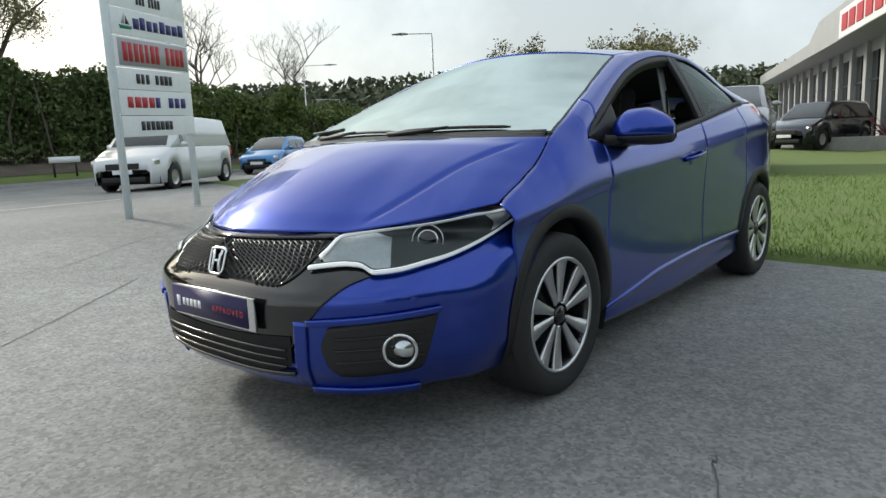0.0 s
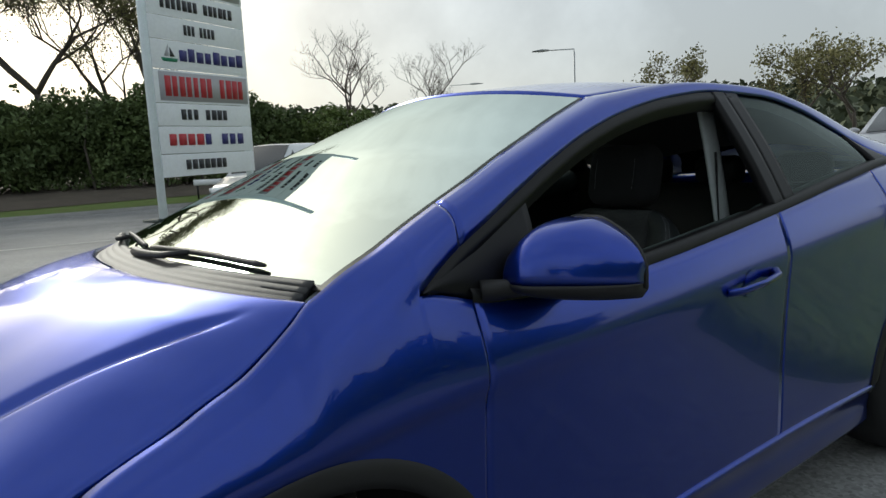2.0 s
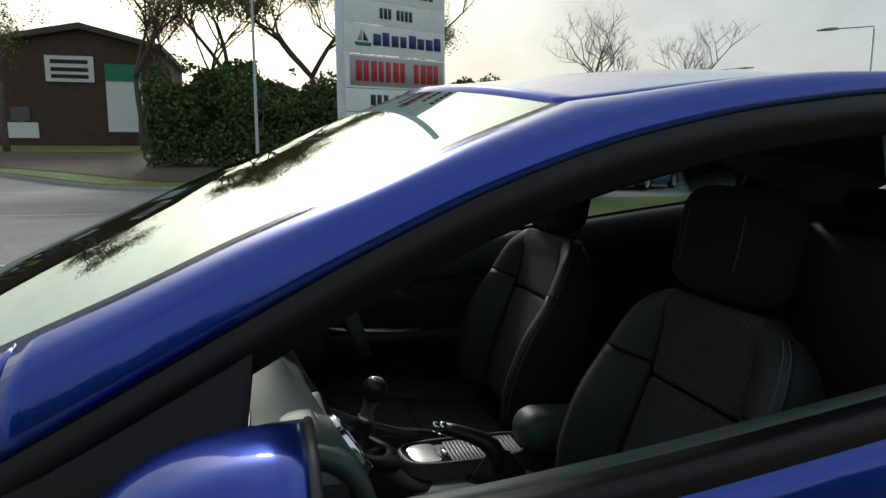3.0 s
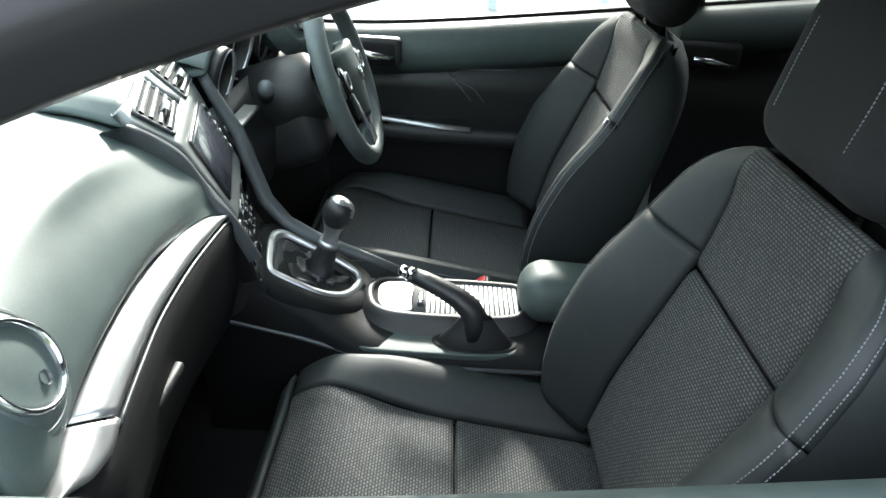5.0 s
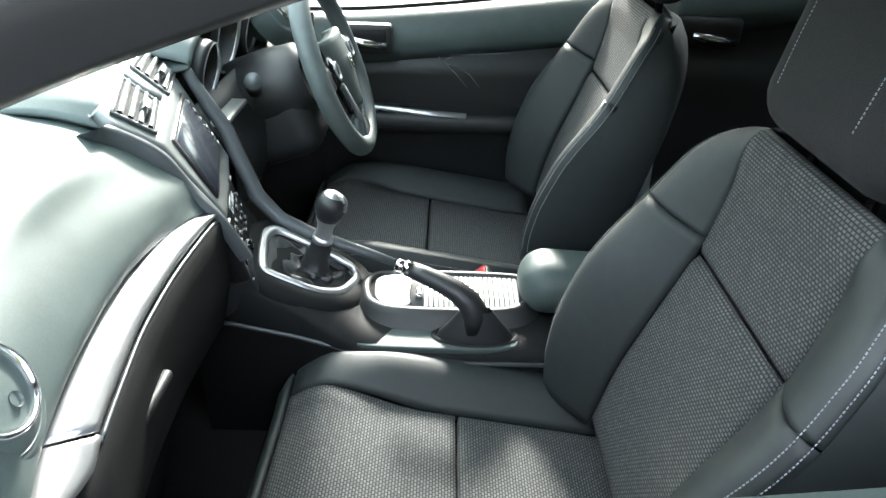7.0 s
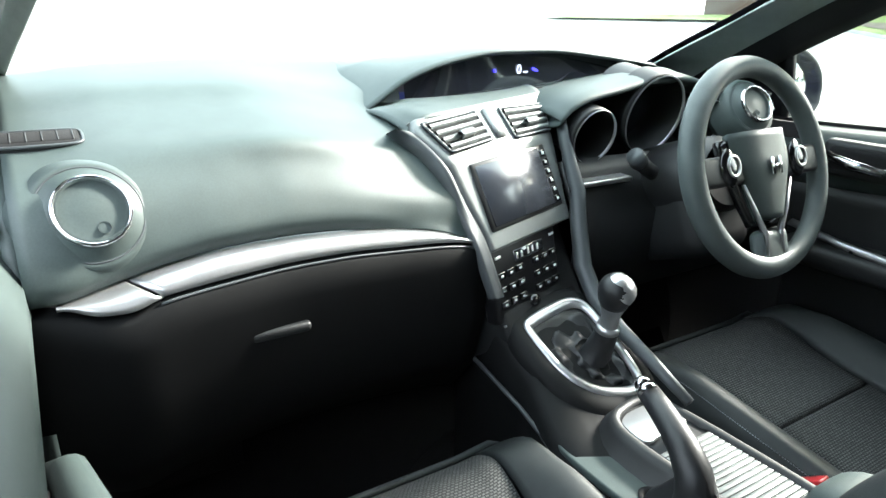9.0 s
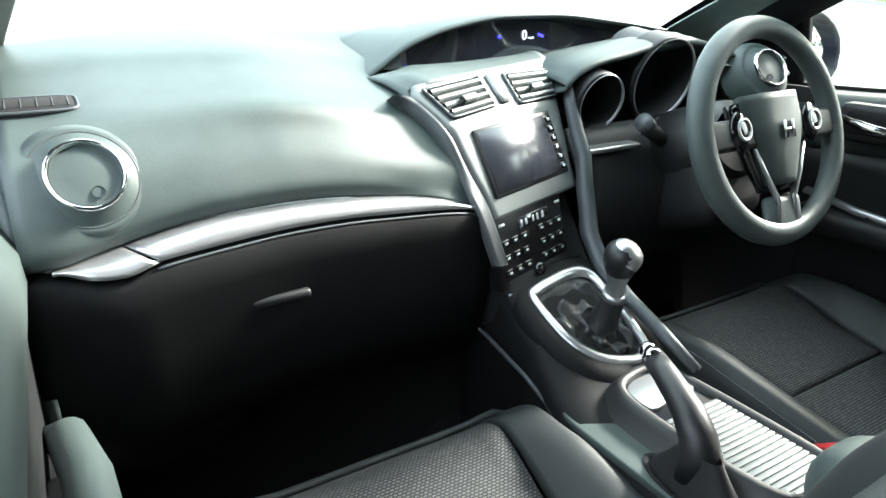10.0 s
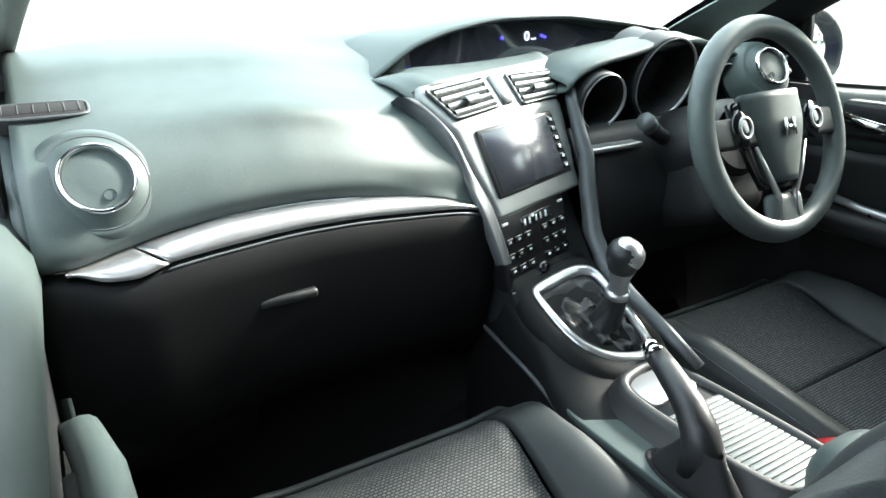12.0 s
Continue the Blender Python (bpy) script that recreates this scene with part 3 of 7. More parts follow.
# Roof, side rails, tailgate
ROOF_W = smooth([-1.0, -1.5, -2.2, -2.95], [0.610, 0.615, 0.58, 0.50])
ROOF_Z = smooth([-1.0, -1.4, -1.7, -2.2, -2.95], [1.383, 1.424, 1.424, 1.378, 1.235])
roof_p = [[(x + 0.085 * (1 - v * v) * max(0, 1 + (x + 1.0) / 0.6), ROOF_W(x) * v, ROOF_Z(x) + 0.062 * (1 - v * v)) for v in np.linspace(-1, 1, 41)] for x in np.linspace(-1.004, -2.95, 60)]
part("roof", flipped(sheet(roof_p)), PAINT, car, thick=0.025)
DLO_X = [X_SAIL, -0.38, -0.485, -0.60, -0.73, -0.885, -1.065, -1.275, -1.515, -1.80, -2.05, -2.30, -2.50, -2.75]
DLO_Z = smooth(DLO_X, [0.989, 1.048, 1.100, 1.157, 1.220, 1.285, 1.340, 1.380, 1.402, 1.395, 1.358, 1.285, 1.215, 1.170])
DLO_Y = smooth(DLO_X, [0.843, 0.818, 0.796, 0.772, 0.747, 0.721, 0.699, 0.682, 0.668, 0.662, 0.664, 0.676, 0.700, 0.720])


def edge_in(x):
    """Upper edge of the side rail: the shut line, the windscreen's edge, then the roof's."""
    if x > -0.09:
        return float(Y_EDGE(x)), float(Z_EDGE(x))
    if x > -1.0:
        return float(SCR_Y(x)), float(SCR_Z(x))
    return float(ROOF_W(x)), float(ROOF_Z(x))


def rail(x, rows=10):
    """Section of the pillar and roof rail, from the window's edge up."""
    y1, z1 = edge_in(x)
    if x > X_SAIL:
        ya, w = flank_y(x, z1 - 0.11), ease(x, X_SAIL, X_SAIL + 0.14)
        out = []
        for v in np.linspace(0, 1, rows):
            z, g = z1 - 0.11 + 0.11 * v, 0.017 * math.sin(math.pi * v) * (1 - w)
            out.append((x, (ya + (y1 - ya) * v + g) * (1 - w) + flank_y(x, z) * w, z + g))
        return out
    y0, z0 = float(DLO_Y(x)), float(DLO_Z(x))
    if x < -2.45:
        q = min(1, (-2.45 - x) / 0.3)
        y0, z0 = y0 * (1 - q) + float(Y_TOP(x)) * q, z0 * (1 - q) + float(Z_TOP(x)) * q
    g = 0.017
    return [(x, y0 + (y1 - y0) * v + g * math.sin(math.pi * v), z0 + (z1 - z0) * v + g * math.sin(math.pi * v)) for v in np.linspace(0, 1, rows)]


def fender():
    """Front wing with the foot of the windscreen pillar, in one piece round the tip of the window panel."""
    xs = np.r_[np.linspace(0.30, X_SAIL, 96), np.linspace(X_SAIL - 0.004, -0.4015, 22)]
    low = [[(x, flank_y(x, z), z) for z in np.linspace(arch_z(x), edge_in(x)[1] - 0.11 if x > X_SAIL else float(Z_TOP(x)), 30)] for x in xs]
    v, f = joined(sheet(low), sheet([rail(x) for x in xs]))
    bm = bmesh.new()
    vs = [bm.verts.new(p) for p in v]
    for q in f:
        bm.faces.new([vs[i] for i in q])
    bmesh.ops.remove_doubles(bm, verts=bm.verts, dist=0.0004)
    bm.verts.index_update()
    out = [tuple(p.co) for p in bm.verts], [tuple(p.index for p in q.verts) for q in bm.faces]
    bm.free()
    return out


both("fender", fender(), PAINT, "blue front wing and pillar foot", 0.010)
both("side_rail", sheet([rail(x) for x in np.linspace(-0.4045, -2.95, 130)]), PAINT, "", 0.012)


def tail(z, v):
    x = float(smooth([0.30, 0.5, 0.8, 1.0, 1.12, 1.235], [-3.30, -3.36, -3.38, -3.33, -3.24, -2.95])(z))
    w = float(smooth([0.30, 0.5, 0.8, 1.0, 1.16, 1.235], [0.68, 0.72, 0.73, 0.70, 0.62, 0.50])(z))
    return (x + 0.08 * v * v, w * v, z + 0.062 * (1 - v * v) * max(0, (z - 1.0) / 0.235))


part("tailgate", sheet([[tail(z, v) for v in np.linspace(-1, 1, 25)] for z in np.linspace(0.30, 1.08, 16)]), PAINT, car, thick=0.02)
part("rear_window", sheet([[tail(z, v) for v in np.linspace(-1, 1, 25)] for z in np.linspace(1.085, 1.235, 8)]), TINT, car)


# Window frames, pillars and side glass
def belt(x):
    return float(Y_TOP(x)), float(Z_TOP(x))


def side_panel(xs_lo, xs_hi, up0=0.0, up1=1.0, rows=8, steps=14, out=0.0):
    """A panel in the window plane between two slanting lines, each given by its x at the belt and at the top."""
    P = []
    for q in np.linspace(0, 1, steps):
        row = []
        for v in np.linspace(up0, up1, rows):
            xb, xt = xs_lo[0] + (xs_hi[0] - xs_lo[0]) * q, xs_lo[1] + (xs_hi[1] - xs_lo[1]) * q
            x = xb + (xt - xb) * v
            (yb, zb), (yt, zt) = belt(x), (float(DLO_Y(x)), float(DLO_Z(x)))
            row.append((x, yb + (yt - yb) * v + 0.012 * math.sin(math.pi * v) + out, zb + (zt - zb) * v))
        P.append(row)
    return sheet(P)


FRAME = material("window_frame_black", (0.006, 0.006, 0.007), 0.45, 0, 0.0, 40, 0.15, 0.08, 900, spec=0.3)
both("mirror_sail", side_panel((-0.287, -0.290), (-0.590, -0.615), 0, 1, 8, 18, -0.006), FRAME, "black triangular panel at the mirror", 0.02)
# frame strip under the rail: outer face, lip, inner face
frame_rows = []
for x in np.linspace(-0.30, -1.60, 60):
    y, z = float(DLO_Y(x)), float(DLO_Z(x))
    yb, zb = belt(x)
    f = lambda d, o: (x, y + (yb - y) * d / max(0.05, z - zb) + o, max(z - d, zb))
    frame_rows.append([f(0.0, -0.002), f(0.012, 0.004), f(0.030, 0.002), f(0.036, -0.010), f(0.052, -0.012), f(0.058, -0.030), f(0.045, -0.06), f(0.0, -0.07)])
both("door_frame", sheet(frame_rows), FRAME, "black window frame of the front door")
belt_rows = []
for x in np.linspace(-0.40, -2.50, 70):
    y, z = belt(x)
    belt_rows.append([(x, y + 0.004, z - 0.006), (x, y + 0.004, z + 0.012), (x, y - 0.004, z + 0.022), (x, y - 0.035, z + 0.022), (x, y - 0.035, z - 0.02)])
both("belt_moulding", sheet(belt_rows), FRAME, "black moulding along the window sill")
both("pillar_cover", side_panel((-1.565, -1.495), (-1.625, -1.56), 0, 1, 12, 6, 0.004), FRAME, "black cover on the centre pillar", 0.03)
both("pillar_cover", side_panel((-1.632, -1.567), (-1.70, -1.64), 0, 1, 12, 6, 0.002), FRAME, "", 0.03)
both("quarter_frame", side_panel((-2.40, -2.36), (-2.62, -2.48), 0, 1, 8, 6, 0.002), FRAME, "", 0.02)
for o in both("rear_side_window", side_panel((-1.70, -1.64), (-2.42, -2.37), 0, 1, 10, 16, -0.01), TINT, "tinted rear side window"):
    o.visible_shadow = False
o = part("front_side_window", mirrored(side_panel((-0.590, -0.615), (-1.57, -1.50), 0, 1, 10, 16, -0.01)), SCREEN_GLASS, car)
o.visible_shadow = False


# Door mirrors
def shell(c, size, lo=-1.0, hi=1.0, power=0.75, seg=40, rings=18):
    """A rounded shell round c; lo and hi cut it level."""
    P = []
    for b in np.linspace(math.asin(lo), math.asin(hi), rings):
        row = []
        for a in np.linspace(0, 2 * math.pi, seg + 1):
            ca, sa = math.copysign(abs(math.cos(a)) ** power, math.cos(a)), math.copysign(abs(math.sin(a)) ** power, math.sin(a))
            cb, sb = abs(math.cos(b)), math.sin(b)
            taper = 1.0 - 0.28 * max(0, sa) ** 2 * cb
            row.append((c[0] + size[0] * ca * cb * (1.0 if ca > 0 else 0.55), c[1] + size[1] * sa * cb, c[2] + size[2] * sb * taper))
        P.append(row)
    return flipped(sheet(P))


X_GLASS = -0.655
MIRROR_TOP = smooth([0, 0.05, 0.22, 0.45, 0.72, 0.93, 1.0], [1.035, 1.078, 1.104, 1.104, 1.082, 1.045, 1.012])
MIRROR_LOW = smooth([0, 0.08, 0.5, 0.93, 1.0], [0.970, 0.950, 0.943, 0.952, 0.970])
MIRROR_DEEP = smooth([0, 0.05, 0.25, 0.6, 0.93, 1.0], [0.140, 0.178, 0.182, 0.128, 0.045, 0.012])


def mirror_half(upper):
    """Upper or lower half of a mirror housing, from its inner end outwards."""
    P = []
    for q in np.linspace(0, 1, 34):
        edge = float(MIRROR_TOP(q) if upper else MIRROR_LOW(q))
        row = []
        for a in np.linspace(0, math.pi / 2, 14):
            out = 0.0 if upper else 0.003
            row.append((X_GLASS + (float(MIRROR_DEEP(q)) + out) * math.cos(a) ** 0.75, 0.838 + 0.224 * q, 0.983 + (edge - 0.983) * math.sin(a) ** 0.85))
        P.append(row)
    return flipped(sheet(P)) if not upper else sheet(P)


def mirror_loop(scale, x):
    ends = [(0.838 + 0.224 * q, float(MIRROR_TOP(q))) for q in np.linspace(0, 1, 18)] + [(0.838 + 0.224 * q, float(MIRROR_LOW(q))) for q in np.linspace(1, 0, 18)]
    return [(x, 0.955 + (y - 0.955) * scale, 1.035 + (z - 1.035) * scale) for y, z in ends]


MIRROR_SILVER = material("mirror_silver", (0.9, 0.9, 0.9), 0.02, 1.0)
for side in (1, -1):
    f2 = (lambda m: m) if side > 0 else (lambda m: turned(mirrored(m), Matrix.Translation((0.13, 0.0, 0.012))))
    mirror = part("door_mirror", f2(mirror_half(True)), PAINT, car, "blue door mirror on a black foot", 0.004)
    part("mirror_base", f2(mirror_half(False)), BLACK, mirror, "black lower half", 0.003)
    part("mirror_rim", f2(tube(mirror_loop(0.972, X_GLASS), 0.0045 if side > 0 else 0.011, 10, True)), BLACK, mirror)
    part("mirror_back", f2(slab([(p[1], p[2]) for p in mirror_loop(0.96, 0)], X_GLASS, X_GLASS + 0.004, "x")), BLACK, mirror)
    part("mirror_glass", f2(slab([(p[1], p[2]) for p in mirror_loop(0.93, 0)], X_GLASS - 0.004, X_GLASS - 0.001, "x")), MIRROR_SILVER, mirror)
    part("mirror_foot", f2(tube([(-0.43, 0.835, 0.968), (-0.49, 0.862, 0.970), (-0.56, 0.90, 0.976), (-0.60, 0.93, 0.980)], [0.030, 0.024, 0.020, 0.018], 14, False, 0.75)), BLACK, mirror)

# Door handles: grip over a shaded scoop
for xh, zh in ((-1.355, 0.858),):
    for side in (1, -1):
        f2 = (lambda m: m) if side > 0 else mirrored
        y = flank_y(xh, zh)
        grip = part("door_handle", f2(tube([(xh + 0.118, y + 0.002, zh - 0.010), (xh + 0.09, y + 0.026, zh - 0.006), (xh, y + 0.036, zh + 0.004), (xh - 0.08, y + 0.032, zh + 0.012), (xh - 0.118, y + 0.002, zh + 0.016)],
                                       [0.016, 0.015, 0.014, 0.016, 0.018], 10, False, 0.6)), PAINT, car, "body-coloured door handle")
        part("handle_scoop", f2(disc((xh, y + 0.003, zh - 0.002), (0, 1, 0), 0.040, 0.002)), PAINT, grip)


# Wheels
def wheel(c, side):
    w = part("wheel", lathe([(0.222, -0.10), (0.27, -0.113), (0.30, -0.108), (0.312, -0.09), (0.317, -0.05), (0.317, 0.05), (0.312, 0.088), (0.298, 0.106), (0.268, 0.112), (0.235, 0.104), (0.222, 0.098)], 72), RUBBER, car, "black tyre on a ten-spoke alloy wheel")
    w.matrix_basis = Matrix.Translation((c, side * 0.783, HUB)) @ Matrix.Rotation(0 if side > 0 else math.pi, 4, "Z") @ Matrix.Rotation(0.2, 4, "Y")
    w.matrix_parent_inverse = Matrix()

    def sub(name, mesh, mat, label=""):
        o = part(name, mesh, mat, w, label)
        o.matrix_parent_inverse = Matrix()
        return o
    sub("rim", lathe([(0.228, -0.09), (0.228, 0.095), (0.223, 0.102), (0.214, 0.100), (0.208, 0.07), (0.200, 0.0), (0.195, -0.05), (0.02, -0.06)], 72), DARK_ALLOY, "dark painted rim")
    sub("rim_edge", lathe([(0.226, 0.098), (0.224, 0.104), (0.214, 0.103), (0.211, 0.096)], 72), ALLOY)
    for k in range(10):
        turn = Matrix.Rotation(2 * math.pi * k / 10 + (0.05 if k % 2 else -0.05), 4, "Y")
        spoke = []
        for q in np.linspace(0, 1, 6):
            r, wd = 0.05 + 0.165 * q, 0.013 + 0.020 * q ** 1.2
            h = 0.088 + 0.010 * q - 0.012 * (1 - q) * q
            spoke.append([(r, h - 0.035, -wd * 1.1), (r, h - 0.004, -wd), (r, h, -wd * 0.9), (r, h, wd * 0.9), (r, h - 0.004, wd), (r, h - 0.035, wd * 1.1)])
        a, f = turned(sheet(spoke), turn)
        sub("spoke", (a, f), ALLOY)
        sub("spoke_side", turned(sheet([[(p[0][0], p[0][1], p[0][2] * 1.15), (p[1][0], p[1][1] - 0.002, p[1][2] * 1.35)] for p in spoke] ), turn), DARK_ALLOY)
        sub("spoke_side", turned(sheet([[(p[4][0], p[4][1] - 0.002, p[4][2] * 1.35), (p[5][0], p[5][1], p[5][2] * 1.15)] for p in spoke]), turn), DARK_ALLOY)
    sub("hub_cap", lathe([(0.036, 0.07), (0.036, 0.088), (0.030, 0.094), (0.0005, 0.096)], 32), GLOSS, "black hub cap")
    for k in range(5):
        sub("wheel_bolt", turned(lathe([(0.008, 0.06), (0.008, 0.086), (0.0005, 0.087)], 12), Matrix.Translation((0.052 * math.cos(k * 1.2566), 0, 0.052 * math.sin(k * 1.2566)))), CHROME)


for c in (0, AXLE):
    for side in (1, -1):
        wheel(c, side)


# ---------------------------------------------------------------- the car: cabin
CARPET = material("carpet", (0.006, 0.006, 0.007), 0.95, 0, 0, 80, 0.3, 0.5, 500)
LINING = material("roof_lining", (0.22, 0.22, 0.21), 0.95, 0, 0, 60, 0.1, 0.2, 900)
LEATHER = material("leather", (0.012, 0.013, 0.0145), 0.42, 0, 0, 40, 0.15, 0.35, 700)
WHEEL_LEATHER = material("wheel_leather", (0.075, 0.092, 0.092), 0.46, 0, 0, 40, 0.12, 0.3, 900)
STITCH = material("stitching", (0.24, 0.25, 0.27), 0.8, 0, 0, 80, 0.1)
RED_PLASTIC = material("red_plastic", (0.55, 0.03, 0.035), 0.35, 0, 0, 30, 0.1)
PANEL = material("control_panel", (0.008, 0.008, 0.009), 0.3, 0, 0, 30, 0.15)
PRINT = material("white_print", (0.7, 0.72, 0.72), 0.6, 0, 0, 30, 0.05)
FASCIA = material("fascia_silver", (0.15, 0.162, 0.162), 0.42, 0.35, 0, 40, 0.06, 0.08, 1400)
GREY_TRIM = material("grey_trim", (0.065, 0.073, 0.078), 0.42, 0.2, 0, 40, 0.08, 0.1, 1400)
PILLAR = material("pillar_trim", (0.36, 0.39, 0.39), 0.8, 0, 0, 40, 0.1, 0.2, 900)


def woven():
    """Seat cloth with rows of small pale dashes on near-black, in the mesh's own metres."""
    m = material("woven_cloth", (0.02, 0.02, 0.022), 0.9)
    n, l = m.node_tree.nodes, m.node_tree.links
    co, br, bump = n.new("ShaderNodeTexCoord"), n.new("ShaderNodeTexBrick"), n.new("ShaderNodeBump")
    br.inputs["Color1"].default_value = (0.092, 0.094, 0.093, 1)
    br.inputs["Color2"].default_value = (0.058, 0.06, 0.06, 1)
    br.inputs["Mortar"].default_value = (0.013, 0.014, 0.015, 1)
    for key, v in (("Scale", 1.0), ("Mortar Size", 0.0011), ("Mortar Smooth", 0.4), ("Brick Width", 0.0066), ("Row Height", 0.0044)):
        br.inputs[key].default_value = v
    l.new(co.outputs["Object"], br.inputs["Vector"])
    l.new(br.outputs["Color"], n["Principled BSDF"].inputs["Base Color"])
    l.new(br.outputs["Fac"], bump.inputs["Height"])
    bump.invert = True
    bump.inputs["Strength"].default_value, bump.inputs["Distance"].default_value = 0.6, 0.001
    l.new(bump.outputs["Normal"], n["Principled BSDF"].inputs["Normal"])
    return m


WOVEN = woven()

BEFORE = set(scene.objects)

# Floor, bulkhead, roof lining
part("floor_carpet", sheet([[(x, y, 0.25 + 0.10 * math.exp(-(y / 0.16) ** 4)) for y in np.linspace(-0.76, 0.76, 30)] for x in np.linspace(-0.55, -2.3, 12)]), CARPET, car, thick=0.02)
part("bulkhead", sheet([[(x, y, z) for y in np.linspace(-0.70, 0.70, 6)] for x, z in ((-0.60, 0.25), (-0.45, 0.30), (-0.36, 0.45), (-0.34, 0.75), (-0.32, 0.90))]), CARPET, car, thick=0.01)
part("roof_lining", sheet([[(x, (ROOF_W(x) - 0.01) * v, ROOF_Z(x) - 0.045 + 0.05 * (1 - v * v)) for v in np.linspace(-1, 1, 21)] for x in np.linspace(-1.02, -2.9, 30)]), LINING, car, "pale grey cloth roof lining")
pl = []
for x in np.linspace(-0.10, -1.05, 30):
    r = rail(x)
    pl.append([(x, r[0][1] - 0.014, r[0][2] - 0.034), (x, r[0][1] - 0.024, r[0][2] - 0.040)] + [(p[0], p[1] - 0.032, p[2] - 0.022 * (1 - k / 9) - 0.014) for k, p in enumerate(r)] + [(x, r[-1][1] - 0.040, r[-1][2] - 0.030)])
both("rail_lining", flipped(sheet([[(p[0], p[1] - 0.034, p[2] - 0.02 * (1 - k / 8) - 0.014) for k, p in enumerate(rail(x))] for x in np.linspace(-1.06, -2.9, 40)])), PILLAR, "", 0.004)
both("quarter_lining", flank(np.linspace(-2.33, -3.2, 20), lambda x: 0.50, Z_TOP, 8, -0.05), DARK_TRIM)
part("pillar_lining", flipped(sheet(pl)), PILLAR, car, "grey lining of the windscreen pillar", 0.004)
part("pillar_lining", mirrored(flipped(sheet([r[:-1] + [(r[-1][0], r[-1][1] - 0.045, r[-1][2] - 0.004)] for r in pl]))), PILLAR, car, "broad grey lining of the windscreen pillar", 0.004)
both("kick_panel", block(-0.70, -0.18, 0.742, 0.760, 0.22, 0.97), CARPET)
both("pillar_lining", sheet([[(-1.510 - 0.075 * q - 0.05 * (1 - v), 0.70 - 0.015 * abs(q - 0.5) - 0.085 * v ** 2, 0.45 + 0.92 * v) for q in np.linspace(0, 1, 6)] for v in np.linspace(0, 1, 16)]), PILLAR, "grey lining of the centre pillar", 0.01)
for s in (1, -1):
    part("seat_belt", tube([(-1.545, s * 0.655, 1.22), (-1.545, s * 0.67, 0.9), (-1.545, s * 0.67, 0.5)], 0.022, 6, False, 0.08), CARPET, car, "black seat belt")


# Door linings
def lining(xs, top_y=0.0):
    P = []
    for x in xs:
        yb, zb = belt(x)
        z0 = zb + 0.016
        prof = [(yb - 0.04, z0), (yb - 0.080, z0 - 0.007), (yb - 0.108, z0 - 0.026), (yb - 0.126, z0 - 0.058), (yb - 0.127, z0 - 0.090), (yb - 0.118, z0 - 0.118),
                (yb - 0.116, 0.82), (yb - 0.112, 0.70), (yb - 0.100, 0.60), (yb - 0.085, 0.45), (yb - 0.07, 0.30), (yb - 0.06, 0.26)]
        P.append([(x, y, z) for y, z in prof])
    return P


for x0, x1 in ((-0.52, -1.50), (-1.60, -2.38)):
    P = lining(np.linspace(x0, x1, 24))
    both("door_top", sheet([r[:6] for r in P]), DASH, "soft grey-black door top", 0.008)
    both("door_lining", sheet([r[5:] for r in P]), DARK_TRIM, "black moulded door lining", 0.008)
for s in (1, -1):
    f2 = (lambda m: m) if s > 0 else mirrored
    rest = part("door_armrest", f2(box_soft(-1.42, -0.88 if s > 0 else -0.72, 0.685 if s > 0 else 0.635, 0.745, 0.665, 0.715, 0.02)), DARK_TRIM, car, "black door armrest")
    part("armrest_trim", f2(tube([(-0.72, 0.70, 0.735), (-0.85, 0.665, 0.725), (-1.0, 0.648, 0.717), (-1.10, 0.642, 0.713)], 0.009, 8, False, 0.6) if s < 0 else tube([(-0.79, 0.735, 0.690), (-0.82, 0.716, 0.706), (-0.90, 0.704, 0.709), (-1.0, 0.700, 0.709), (-1.10, 0.700, 0.709)], [0.014, 0.020, 0.022, 0.022, 0.022], 14)), SILVER if s < 0 else DASH, rest, "satin silver strip" if s < 0 else "soft front end")
    for k in range(2 if s < 0 else 0):
        part("window_switch", f2(box_soft(-0.90 - 0.05 * k, -0.87 - 0.05 * k, 0.655, 0.685, 0.713, 0.725, 0.004, 2)), GLOSS, rest)
    rh = part("handle_recess", f2(box_soft(-1.785, -1.615, 0.685, 0.74, 0.895, 0.97, 0.018)), DARK_TRIM, car)
    part("inner_handle", f2(tube([(-1.655, 0.675, 0.928), (-1.705, 0.664, 0.922), (-1.765, 0.675, 0.914)], 0.010, 10)), CHROME, rh)
    if s > 0:
        continue
    hx = -0.83
    recess = part("handle_recess", f2(box_soft(hx - 0.075, hx + 0.075, 0.698, 0.738, 0.850, 0.925, 0.011)), DARK_TRIM, car, "black surround of the door handle")
    part("handle_cup", f2(box_soft(hx - 0.062, hx + 0.062, 0.692, 0.712, 0.865, 0.915, 0.012)), CARPET, recess)
    part("inner_handle", f2(tube([(hx + 0.058, 0.685, 0.896), (hx, 0.672, 0.886), (hx - 0.06, 0.685, 0.876)], [0.009, 0.010, 0.010], 10)), CHROME, recess, "chrome inner door handle")
    for d in (0.0, 0.035):
        part("lining_seam", f2(tube([(-1.42, 0.730, 0.893 - d), (-1.2, 0.730, 0.892 - d), (-1.03 - d, 0.730, 0.884 - d), (-1.0 - d, 0.730, 0.865 - d), (-1.07 - d, 0.730, 0.80), (-1.10 - d, 0.732, 0.765)], 0.0011, 5)), STITCH, car)

